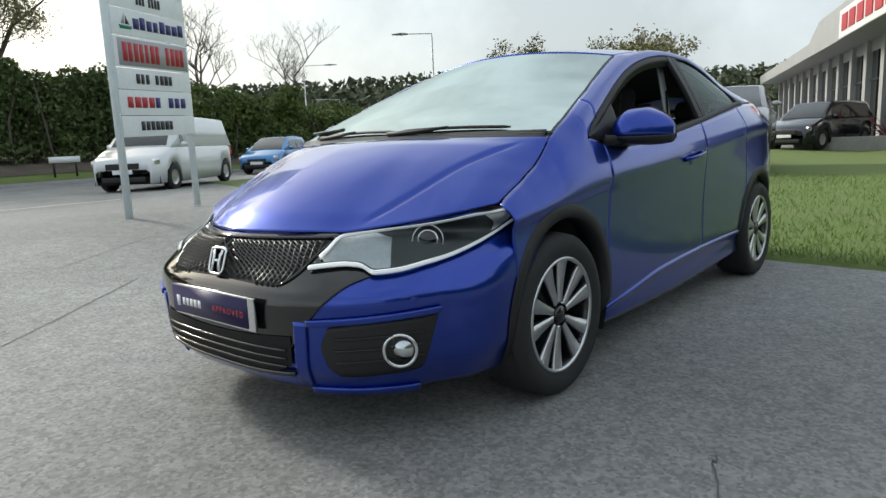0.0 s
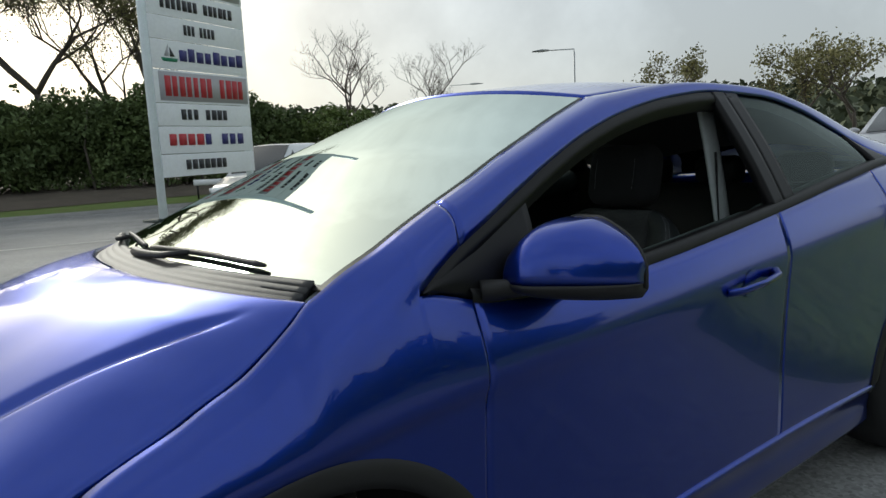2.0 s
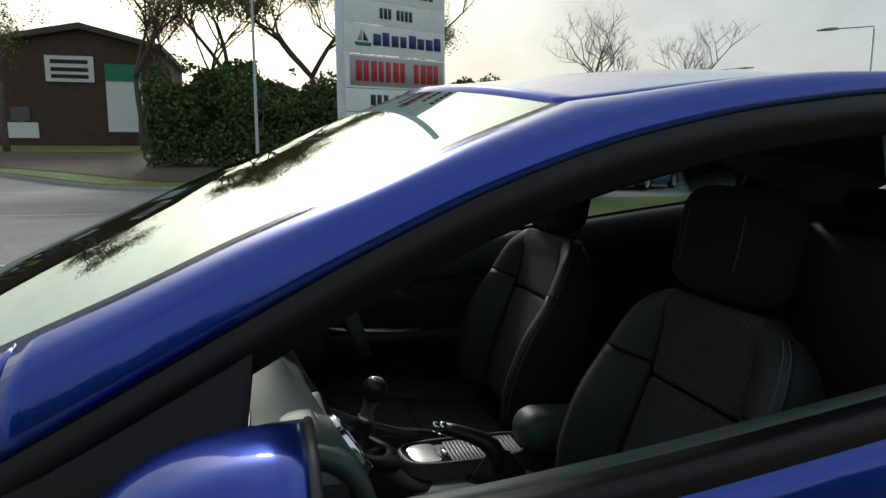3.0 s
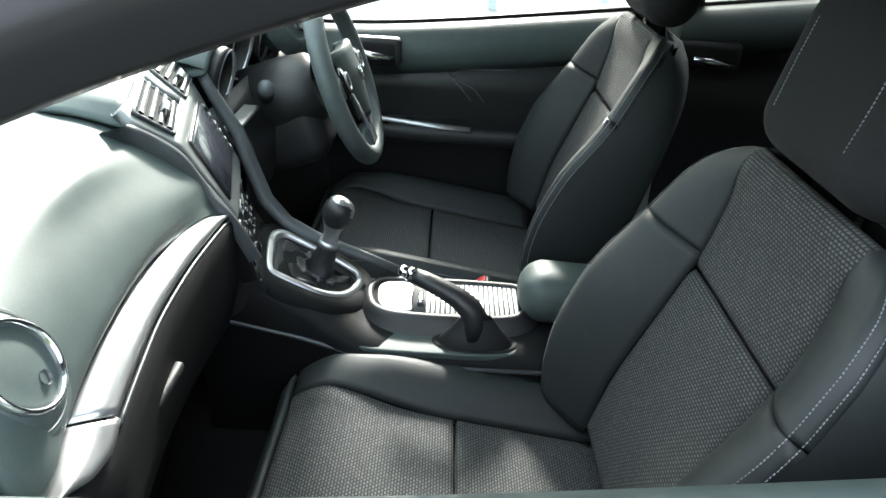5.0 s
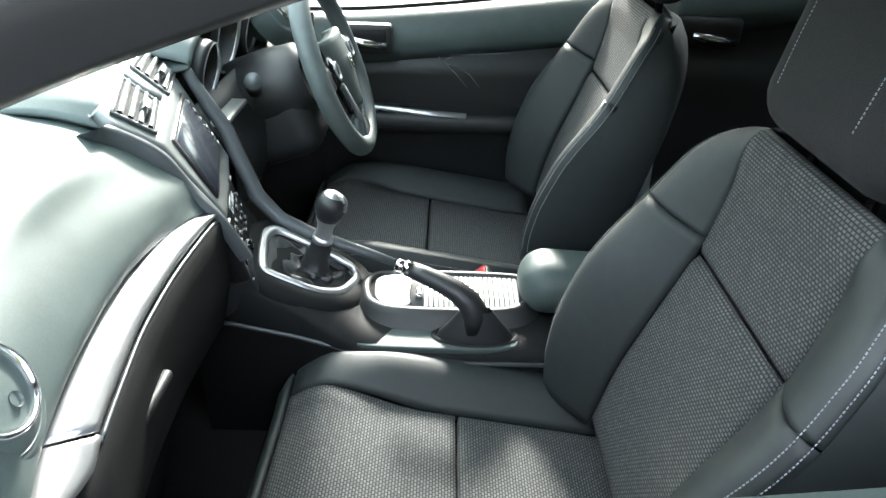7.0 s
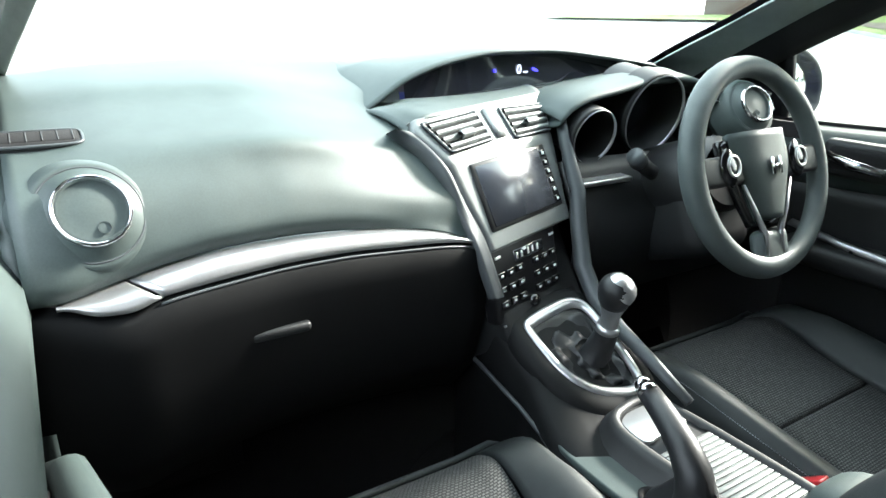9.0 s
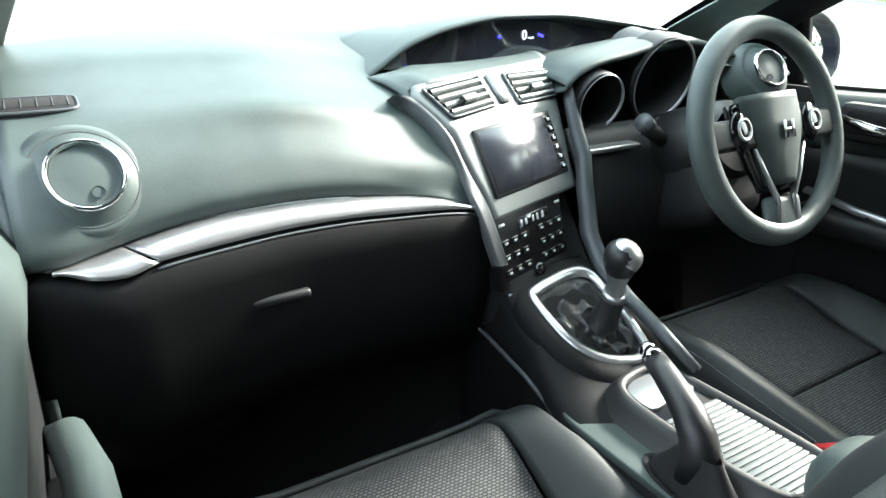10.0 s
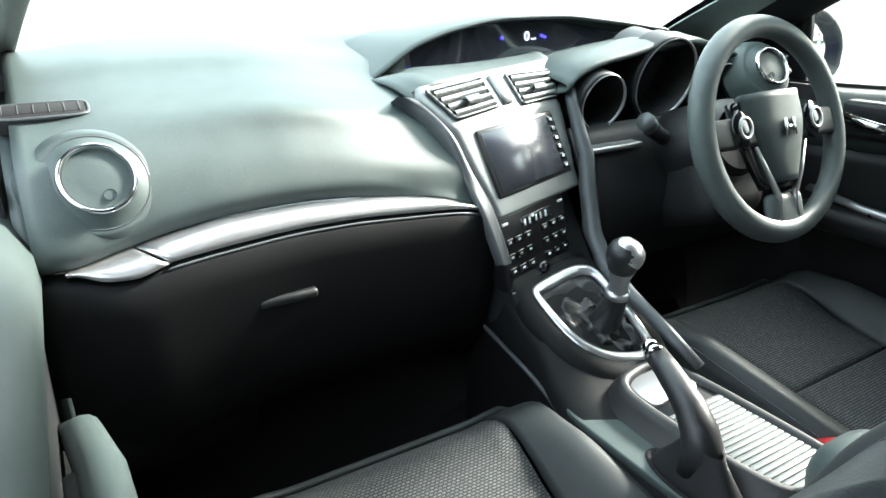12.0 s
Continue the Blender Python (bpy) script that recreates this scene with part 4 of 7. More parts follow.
# ---- dashboard: passenger pad, trim strip, glovebox
TOP_Y = [0.12, 0.146, 0.21, 0.278, 0.363, 0.441, 0.512, 0.576, 0.636, 0.70, 0.76]
TOP_X = smooth(TOP_Y, [-0.698, -0.700, -0.697, -0.692, -0.692, -0.697, -0.706, -0.714, -0.724, -0.740, -0.74])
TOP_Z = smooth(TOP_Y, [0.815, 0.824, 0.845, 0.857, 0.867, 0.872, 0.873, 0.868, 0.859, 0.851, 0.85])
LOW_Y = [0.12, 0.146, 0.192, 0.286, 0.371, 0.448, 0.518, 0.594, 0.635, 0.66, 0.70, 0.76]
XT_ = smooth(LOW_Y, [-0.706, -0.708, -0.711, -0.713, -0.718, -0.724, -0.734, -0.746, -0.753, -0.752, -0.742, -0.74])
ZT_ = smooth(LOW_Y, [0.812, 0.821, 0.831, 0.840, 0.847, 0.849, 0.848, 0.845, 0.837, 0.839, 0.8495, 0.85])


def glass_z(x, y):
    """Height of the windscreen's inside over a point of the dashboard."""
    best = 9.0
    for q in np.linspace(-0.02, 0.6, 40):
        w = a_in(max(q, 0))[1]
        v = max(-0.98, min(0.98, y / w))
        p = screen_point(max(q, 0), v)
        if p[0] <= x:
            return p[2]
    return best


def dash_section(y):
    """Points of the pad from the trim strip up over the crest to the windscreen."""
    x, z = float(TOP_X(y)), float(TOP_Z(y))
    q = ease(y, 0.16, 0.44)
    inner = [(x + 0.004, z + 0.002), (x + 0.010, z + 0.012), (-0.678, 0.880), (-0.642, 0.918), (-0.600, 0.955), (-0.555, 0.975), (-0.50, 0.986), (-0.45, 0.998)]
    outer = [(x + 0.004, z + 0.002), (x - 0.004, z + 0.020), (x + 0.012, 0.925), (x + 0.042, 0.962), (-0.635, 0.988), (-0.57, 1.006), (-0.49, 1.026), (-0.44, 1.044)]
    ctrl = [(a[0] + (b[0] - a[0]) * q, a[1] + (b[1] - a[1]) * q) for a, b in zip(inner, outer)] + [(-0.40, 1.018 + 0.034 * q), (-0.32, 1.036 + 0.026 * q), (-0.22, 1.058 + 0.012 * q), (-0.16, 1.060 + 0.010 * q)]
    t = np.arange(len(ctrl))
    fx, fz = smooth(t, [c[0] for c in ctrl]), smooth(t, [c[1] for c in ctrl])
    out = []
    for k in np.linspace(0, len(ctrl) - 1, 48):
        px, pz = float(fx(k)), float(fz(k))
        pz -= 0.008 * ease(y, 0.60, 0.70) * ease(k, 2.5, 4.5)
        out.append((px, y, min(pz, glass_z(px, y) - 0.058) if px > -0.45 else pz))
    return out


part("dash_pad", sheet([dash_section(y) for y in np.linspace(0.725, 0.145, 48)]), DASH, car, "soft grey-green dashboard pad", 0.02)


def trim_row(y, tip=0.0):
    """Strip between its lower and upper edge, slightly domed; it tapers to a tip at both ends."""
    a, b = Vector((float(XT_(y)), y, float(ZT_(y)))), Vector((float(TOP_X(y)), y, float(TOP_Z(y))))
    return [a + Vector((0.012, 0, -0.004)), a] + [a + (b - a) * v + Vector((-0.005, 0, 0.003)) * math.sin(math.pi * v) for v in (0.2, 0.4, 0.6, 0.8)] + [b, b + Vector((0.012, 0, 0.002))]


def slanted(y, v):
    """Slanting joint between strip and end piece."""
    return y - 0.040 * v


main, end_piece = [], []
for y in np.linspace(0.0, 1.0, 44):
    row = []
    for k, p in enumerate(trim_row(0.146 + (0.630 - 0.146) * y)):
        yy = 0.146 + (slanted(0.630, 1 - k / 7) - 0.146) * y
        row.append(trim_row(yy)[k])
    main.append(row)
for y in np.linspace(0.0, 1.0, 16):
    row = []
    for k in range(8):
        yy = slanted(0.634, 1 - k / 7)
        yy = yy + (0.700 - yy) * y
        p = trim_row(yy)[k]
        row.append(p + Vector((-0.004 * (1 - k / 7), 0, 0)))
    end_piece.append(row)
part("dash_trim", flipped(sheet(main)), SILVER, car, "brushed silver dashboard strip", 0.004)
part("dash_trim", flipped(sheet(end_piece)), SILVER, car, "silver end piece of the strip", 0.004)
part("dash_piping", tube([(float(XT_(y)) - 0.001, y, float(ZT_(y)) - 0.007) for y in np.linspace(0.60, 0.15, 40)], 0.0022, 6), GREY_TRIM, car)
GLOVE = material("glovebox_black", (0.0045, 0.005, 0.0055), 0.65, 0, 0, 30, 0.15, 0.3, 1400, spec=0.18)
glove = []
for y in np.linspace(0.74, 0.12, 24):
    x, z = float(XT_(y)), float(ZT_(y))
    d = 0.004 * ease(y, 0.60, 0.64)
    glove.append([(x + 0.02, y, z - 0.004 - d), (x + 0.004, y, z - 0.016 - d), (x + 0.006, y, z - 0.05), (x + 0.012, y, z - 0.12), (x + 0.035, y, z - 0.21), (x + 0.09, y, z - 0.28), (x + 0.30, y, z - 0.30)])
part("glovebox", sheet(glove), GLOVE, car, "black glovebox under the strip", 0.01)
part("glovebox_handle", box_soft(-0.733, -0.715, 0.42, 0.50, 0.752, 0.766, 0.006), DARK_TRIM, car)
part("dash_end", slab([(-0.73, 0.60), (-0.735, 0.86), (-0.70, 0.915), (-0.64, 0.955), (-0.55, 0.985), (-0.45, 1.0), (-0.34, 1.0), (-0.3, 0.60)], 0.722, 0.738), DASH, car)


# Round speaker pods at both ends of the dashboard
def pod(side):
    f2 = (lambda m: m) if side > 0 else mirrored
    c, n = Vector((-0.706, 0.652, 0.938)), Vector((-0.80, -0.10, 0.50)).normalized()
    if side < 0:
        c = c + Vector((0.055, -0.06, 0.045))
    turn = n.to_track_quat("Y", "Z").to_matrix().to_4x4()
    place = Matrix.Translation(c + n * 0.007) @ turn @ Matrix.Scale(0.93, 4)
    body = part("speaker_pod", f2(turned(lathe([(0.056, -0.09), (0.052, -0.05), (0.046, -0.012), (0.042, 0.004), (0.036, 0.006)], 48), place)), DASH, car, "round speaker pod on the dashboard")
    part("pod_ring", f2(turned(lathe([(0.0435, 0.000), (0.043, 0.007), (0.041, 0.010), (0.0385, 0.008), (0.0375, 0.002)], 48), place)), CHROME, body, "chrome ring")
    part("pod_face", f2(turned(lathe([(0.0005, 0.004), (0.02, 0.004), (0.034, 0.001), (0.038, 0.002)], 48), place)), DASH, body)
    part("pod_button", f2(turned(lathe([(0.0005, 0.0), (0.006, 0.0), (0.007, 0.003)], 16), place @ Matrix.Translation((-0.008, 0.002, -0.022)))), GREY_TRIM, body)
    part("pod_flare", f2(turned(lathe([(0.0435, 0.002), (0.049, -0.004), (0.056, -0.009), (0.0585, -0.011), (0.061, -0.010), (0.066, -0.014), (0.074, -0.026), (0.086, -0.055)], 48), place)), DASH, body)
    part("pod_lip", f2(turned(tube([(0.0585 * math.cos(a), -0.0105, 0.0585 * math.sin(a)) for a in np.linspace(0, 2 * math.pi, 48, endpoint=False)], 0.0012, 6, True), place)), GREY_TRIM, body)


pod(1)
pod(-1)


# Side vent near the windscreen
def grid_vent(c, wx, wy, n):
    body = part("window_vent", box_soft(c[0] - wx, c[0] + wx, c[1] - wy, c[1] + wy, c[2] - 0.02, c[2] + 0.003, 0.007), CARPET, car, "slim side window vent with pale rim")
    part("vent_opening", box_soft(c[0] - wx * 0.68, c[0] + wx * 0.68, c[1] - wy * 0.90, c[1] + wy * 0.90, c[2] - 0.01, c[2] + 0.0042, 0.004, 2), CARPET, body)
    part("vent_rim", tube([(c[0] + wx * math.copysign(abs(math.cos(a)) ** 0.4, math.cos(a)), c[1] + wy * math.copysign(abs(math.sin(a)) ** 0.4, math.sin(a)), c[2] + 0.001) for a in np.linspace(0, 2 * math.pi, 40, endpoint=False)], 0.002, 6, True), GREY_TRIM, body)
    for k in range(n):
        y = c[1] - wy * 0.8 + 1.6 * wy * k / (n - 1)
        part("vent_bar", box_soft(c[0] - wx * 0.6, c[0] + wx * 0.6, y - 0.001, y + 0.001, c[2] - 0.002, c[2] + 0.0048, 0.0006, 1), DARK_TRIM, body)
    return body


for s in (1, -1):
    v = grid_vent((0, 0, 0), 0.022, 0.050, 6)
    v.matrix_basis = Matrix.Translation((-0.580, s * 0.690, 1.0005)) @ Matrix.Rotation(radians(-15), 4, "Y")
    v.matrix_parent_inverse = Matrix()

# ---- centre stack. Its face has an own frame: a to the right of the face, b up it, c out of it.
TL, TR, BL, BR = Vector((-0.651, 0.126, 0.932)), Vector((-0.597, -0.063, 0.942)), Vector((-0.697, 0.103, 0.824)), Vector((-0.649, -0.084, 0.833))
mid = (TL + TR + BL + BR) / 4
ea = ((TR + BR) - (TL + BL)).normalized()
eb = ((TL + TR) - (BL + BR))
eb = (eb - ea * eb.dot(ea)).normalized()
ecc = ea.cross(eb)
FACE = Matrix(((ea.x, eb.x, ecc.x, mid.x), (ea.y, eb.y, ecc.y, mid.y), (ea.z, eb.z, ecc.z, mid.z), (0, 0, 0, 1)))


EB2 = Vector((0.714, 0.227, 0.662)).normalized()
EC2 = ea.cross(EB2)
BEND = 0.068


def on_face(a, b, c=0.0):
    """A place on the fascia: a across, b up it, past the bend along the vents' slope."""
    k = ease(b, BEND - 0.02, BEND + 0.02)
    n = (ecc * (1 - k) + EC2 * k).normalized()
    return mid + ea * a + eb * min(b, BEND) + EB2 * max(0, b - BEND) + n * c


def face_box(a0, a1, b0, b1, c0, c1, r=0.003, seg=2):
    return turned(box_soft(a0, a1, b0, b1, c0, c1, r, seg), FACE)


HW, HH = 0.098, 0.056
FASCIA_L = smooth([-0.10, -0.07, 0.0, 0.077, 0.105, 0.135, 0.155], [-0.112, -0.113, -0.128, -0.141, -0.150, -0.160, -0.148])
FASCIA_R = smooth([-0.10, -0.06, 0.0, 0.05, 0.10, 0.135, 0.158], [0.112, 0.116, 0.128, 0.138, 0.150, 0.172, 0.195])
rows = []
for b in np.r_[-0.086, -0.084, np.linspace(-0.08, 0.150, 40), 0.156, 0.159]:
    l, r = float(FASCIA_L(b)), float(FASCIA_R(b))
    edge = -0.012 if b in (-0.086,) or b > 0.158 else 0.0
    rows.append([on_face(l + 0.002, b, -0.016), on_face(l, b, edge - 0.004), on_face(l + 0.004, b, edge)] + [on_face(l + (r - l) * q, b, edge + 0.002 * math.sin(math.pi * q)) for q in np.linspace(0.05, 0.95, 12)] + [on_face(r - 0.004, b, edge), on_face(r, b, edge - 0.005), on_face(r + 0.006, b, -0.016)])
stack = part("centre_fascia", flipped(sheet(rows)), FASCIA, car, "grey centre fascia with touch screen and vents", 0.006)
part("screen_surround", face_box(-HW, HW, -HH, HH, -0.01, 0.005), PANEL, stack)
SCREEN = material("display_glass", (0.02, 0.022, 0.028), 0.05, 0, 1.0, 10, 0.05, spec=1.0)
TOUCH = material("touch_glass", (0.035, 0.04, 0.05), 0.2, 0, 0, 10, 0.05, spec=1.0)
part("touch_screen", face_box(-HW + 0.007, HW - 0.022, -HH + 0.006, HH - 0.006, 0.001, 0.0065, 0.001, 1), TOUCH, stack, "dark glossy touch screen")
for k in range(6):
    part("screen_button", face_box(HW - 0.019, HW - 0.004, HH - 0.022 - 0.0165 * k, HH - 0.010 - 0.0165 * k, 0.001, 0.0062, 0.001, 1), GLOSS, stack)
    part("button_mark", face_box(HW - 0.015, HW - 0.008, HH - 0.0185 - 0.0165 * k, HH - 0.0135 - 0.0165 * k, 0.004, 0.0067, 0.0002, 1), PRINT, stack)


def quad(c, u, v):
    """Place in a four-cornered patch of the fascia: corners low left, low right, high right, high left."""
    return [(1 - u) * (1 - v) * c[0][i] + u * (1 - v) * c[1][i] + u * v * c[2][i] + (1 - u) * v * c[3][i] for i in (0, 1)]


for corners in (((-0.122, 0.082), (-0.020, 0.086), (-0.012, 0.146), (-0.140, 0.142)), ((0.038, 0.078), (0.136, 0.076), (0.168, 0.132), (0.050, 0.141))):
    vent = part("centre_vent", flipped(sheet([[on_face(*quad(corners, u, v), 0.0045 - 0.001 * (1 - (2 * u - 1) ** 4)) for u in np.linspace(0, 1, 10)] for v in np.linspace(0, 1, 10)])), CARPET, stack, "air vent with bright slats", 0.003)
    for k in range(4):
        v0 = 0.05 + 0.235 * k
        rows = []
        for v, c in ((v0, -0.002), (v0 + 0.01, 0.005), (v0 + 0.05, 0.0085), (v0 + 0.13, 0.010), (v0 + 0.155, 0.007), (v0 + 0.16, -0.002)):
            rows.append([on_face(*quad(corners, u, v), c) for u in np.linspace(0.04, 0.965, 10)])
        part("slat", flipped(sheet(rows)), FASCIA, vent)
    part("vent_tab", flipped(sheet([[on_face(*quad(corners, u, v), c) for u in (0.36, 0.38, 0.62, 0.64)] for v, c in ((0.22, 0.004), (0.24, 0.016), (0.42, 0.017), (0.46, 0.004))])), FASCIA, vent, "", 0.002)
    rim = [quad(corners, u, v) for u, v in [(q, 0.0) for q in np.linspace(0, 0.9, 10)] + [(1.0, q) for q in np.linspace(0, 0.9, 8)] + [(1 - q, 1.0) for q in np.linspace(0, 0.9, 10)] + [(0.0, 1 - q) for q in np.linspace(0, 0.9, 8)]]
    part("vent_rim", tube([on_face(a, b, 0.004) for a, b in rim], 0.0028, 6, True), GREY_TRIM, vent)
part("vent_bridge", flipped(sheet([[on_face(a0 + da, b, c) for da, c in ((-0.012, 0.003), (-0.010, 0.006), (0.010, 0.006), (0.012, 0.003))] for a0, b in ((0.008, 0.086), (0.012, 0.11), (0.018, 0.146))])), FASCIA, stack, "", 0.002)
# dark wing down the passenger side of the stack, between fascia and pad
steps = np.arange(7)
outer = [(-0.586, 0.231, 0.976), (-0.607, 0.212, 0.953), (-0.628, 0.190, 0.927), (-0.655, 0.176, 0.902), (-0.678, 0.165, 0.871), (-0.716, 0.152, 0.824), (-0.748, 0.135, 0.742)]
inner = [on_face(-0.19, 0.146), on_face(-0.166, 0.138, -0.002), on_face(-0.151, 0.105, -0.002), on_face(-0.141, 0.06, -0.002), on_face(-0.130, 0.0, -0.002), on_face(-0.115, -0.07, -0.002), on_face(-0.115, -0.155, -0.004)]
oc, ic = [smooth(steps, [p[i] for p in outer]) for i in range(3)], [smooth(steps, [p[i] for p in inner]) for i in range(3)]
rows = []
for t in np.linspace(0, 6, 40):
    o, i = Vector([float(f(t)) for f in oc]), Vector([float(f(t)) for f in ic])
    rows.append([i + Vector((0.02, -0.01, -0.012)), i, i + (o - i) * 0.3 + Vector((-0.003, 0.002, 0.001)), i + (o - i) * 0.7 + Vector((-0.003, 0.002, 0.0)), o, o + Vector((0.02, -0.004, -0.01))])
part("stack_wing", sheet(rows), GREY_TRIM, car, "dark grey wing beside the centre fascia")
part("stack_body", turned(box_soft(-0.11, 0.112, -0.25, 0.06, -0.14, -0.028, 0.01), FACE), DARK_TRIM, car)
# climate panel
CL = Matrix.Translation((-0.697, 0.026, 0.752)) @ FACE.to_3x3().to_4x4() @ Matrix.Rotation(radians(14), 4, "X")
clim = part("climate_panel", turned(box_soft(-0.092, 0.085, -0.068, 0.058, -0.03, 0.0, 0.006, 3), CL), PANEL, car, "black climate control panel")
part("climate_display", turned(box_soft(-0.035, 0.045, 0.022, 0.042, -0.005, 0.002, 0.001, 1), CL), SCREEN, clim)
for b in (0.012, -0.012, -0.036):
    for a in (-0.082, -0.058, -0.034, 0.012, 0.036, 0.060):
        part("climate_button", turned(box_soft(a, a + 0.019, b - 0.007, b + 0.005, -0.004, 0.003, 0.0015, 2), CL), GLOSS, clim)
        part("button_mark", turned(box_soft(a + 0.006, a + 0.013, b - 0.003, b + 0.001, 0.002, 0.0034, 0.0002, 1), CL), PRINT, clim)
for a in (-0.082, 0.066):
    for b in (0.040, -0.016):
        part("climate_mark", turned(box_soft(a, a + 0.013, b, b + 0.004, 0.0, 0.0025, 0.0004, 1), CL), PRINT, clim)
for k, a in enumerate((-0.03, -0.018, 0.0, 0.012, 0.026)):
    part("display_digit", turned(box_soft(a, a + 0.005, 0.027, 0.038, 0.001, 0.0026, 0.0004, 1), CL), PRINT, clim)
part("climate_knob", turned(lathe([(0.011, 0.0), (0.010, 0.008), (0.0005, 0.009)], 24, "z"), CL @ Matrix.Translation((0.0, -0.054, 0))), GLOSS, clim)
part("climate_edge", turned(tube([(-0.085, -0.070, 0.002), (0.08, -0.070, 0.002)], 0.002, 6), CL), SILVER, clim)
# rail down the driver's side of the stack
part("console_rail", tube([(-0.585, -0.118, 0.985), (-0.606, -0.116, 0.94), (-0.630, -0.114, 0.896), (-0.651, -0.114, 0.86), (-0.668, -0.104, 0.816), (-0.697, -0.098, 0.735), (-0.735, -0.096, 0.69), (-0.80, -0.092, 0.658), (-0.88, -0.088, 0.632), (-0.96, -0.080, 0.606)], [0.009, 0.011, 0.013, 0.014, 0.015, 0.016, 0.015, 0.013, 0.011, 0.008], 10, False, 0.7), GREY_TRIM, car, "grey rail along the centre console")

# ---- upper display under its hood, instrument hood
Y_ARC = [0.235, 0.185, 0.116, 0.024, -0.076, -0.185, -0.34, -0.502]
ARC_T, ARC_B = smooth(Y_ARC, [0.975, 1.008, 1.048, 1.074, 1.087, 1.088, 1.075, 1.054]), smooth(Y_ARC, [0.970, 1.005, 0.998, 0.997, 1.001, 1.019, 1.037, 1.052])
ys = np.linspace(0.230, -0.499, 54)
part("display_hood", sheet([[(-0.462, y, float(ARC_T(y)) - 0.006), (-0.470, y, float(ARC_T(y)) - 0.001), (-0.455, y, float(ARC_T(y)) + 0.004), (-0.40, y, float(ARC_T(y)) + 0.008), (-0.30, y, min(0.5 * float(ARC_T(y)) + 0.54, glass_z(-0.30, y) - 0.045) - 0.015 * ease(y, 0.16, 0.22)), (-0.18, y, min(1.06, glass_z(-0.18, y) - 0.045) - 0.015 * ease(y, 0.16, 0.22))] for y in ys]), DASH, car, "arched hood over the upper display", 0.008)
part("upper_display", sheet([[(-0.435 - 0.01 * v, y, float(ARC_B(y)) + (float(ARC_T(y)) - float(ARC_B(y)) - 0.003) * (1 - v)) for v in np.linspace(0, 1, 6)] for y in ys if y < 0.132]), SCREEN, car, "black upper display showing a digit")
part("display_cheek", sheet([[(-0.44 - 0.012 * v, y, float(ARC_B(y)) + (float(ARC_T(y)) - float(ARC_B(y)) - 0.003) * (1 - v)) for v in np.linspace(0, 1, 6)] for y in ys if y > 0.125]), DASH, car)
GLOW = material("display_digit_glow", (0.75, 0.78, 1.0), 0.5, emit=0.22)
BLUE_GLOW = material("display_blue_glow", (0.06, 0.05, 0.9), 0.5, emit=0.35)
to_rear = Matrix(((0, 0, -1, 0), (-1, 0, 0, 0), (0, 1, 0, 0), (0, 0, 0, 1)))
disp = bpy.data.objects["upper_display"]
letters("0", 0.025, GLOW, disp, Matrix.Translation((-0.4415, -0.135, 1.051)) @ to_rear, "speed_digit")
letters("mph", 0.0055, GLOW, disp, Matrix.Translation((-0.4428, -0.150, 1.047)) @ to_rear, "speed_unit")
part("speed_bar", slab([(-0.168, 1.050), (-0.180, 1.046), (-0.182, 1.050), (-0.168, 1.055)], -0.4435, -0.4405, "x"), BLUE_GLOW, disp)
part("speed_bar", slab([(-0.074, 1.048), (-0.078, 1.047), (-0.077, 1.053), (-0.074, 1.053)], -0.4435, -0.4405, "x"), BLUE_GLOW, disp)
# dashboard top below the arch and round to the driver's side
rows = []
for a in np.linspace(-0.150, 0.20, 30):
    p = on_face(a, 0.158, -0.006)
    far = Vector((-0.440, min(0.24, p.y * 1.05 + 0.01), 0))
    far.z = float(ARC_B(max(-0.5, min(0.184, far.y)))) - 0.018 * ease(far.y, 0.13, 0.18)
    p = p - Vector((0, 0, 0.022 * ease(-a, 0.115, 0.15)))
    rows.append([p + (far - p) * q + Vector((0, 0, 0.010 * math.sin(math.pi * q))) for q in np.linspace(-0.06, 1.08, 12)])
part("dash_top", flipped(sheet(rows)), DASH, car, "soft dashboard top before the upper display", 0.006)
BROW = smooth([-0.10, -0.13, -0.17, -0.25, -0.34, -0.40, -0.5, -0.62, -0.74], [0.972, 0.996, 1.010, 1.023, 1.038, 1.040, 1.022, 0.985, 0.965])
rows = []
for y in np.linspace(-0.100, -0.74, 60):
    z, b = float(BROW(y)), float(ARC_B(max(-0.5, y))) - 0.25 * max(0, -0.5 - y)
    top = max(z + 0.014, 0.5 * (z + b) + 0.004)
    rows.append([(-0.50, y, z - 0.03), (-0.590, y, z - 0.010), (-0.606, y, z - 0.006), (-0.612, y, z), (-0.604, y, z + 0.007), (-0.58, y, z + 0.012), (-0.54, y, top), (-0.49, y, 0.35 * top + 0.65 * b + 0.003), (-0.445, y, b), (-0.425, y, b)])
part("instrument_hood", sheet(rows), DASH, car, "soft hood over the instruments", 0.004)
part("dash_top_front", sheet([[(x, y, 1.028 - 0.02 * max(0, (-y - 0.5) * 3) + (-0.28 - x) * -0.12) for x in np.linspace(-0.15, -0.48, 10)] for y in np.linspace(-0.49, -0.74, 10)]), DASH, car, "", 0.01)
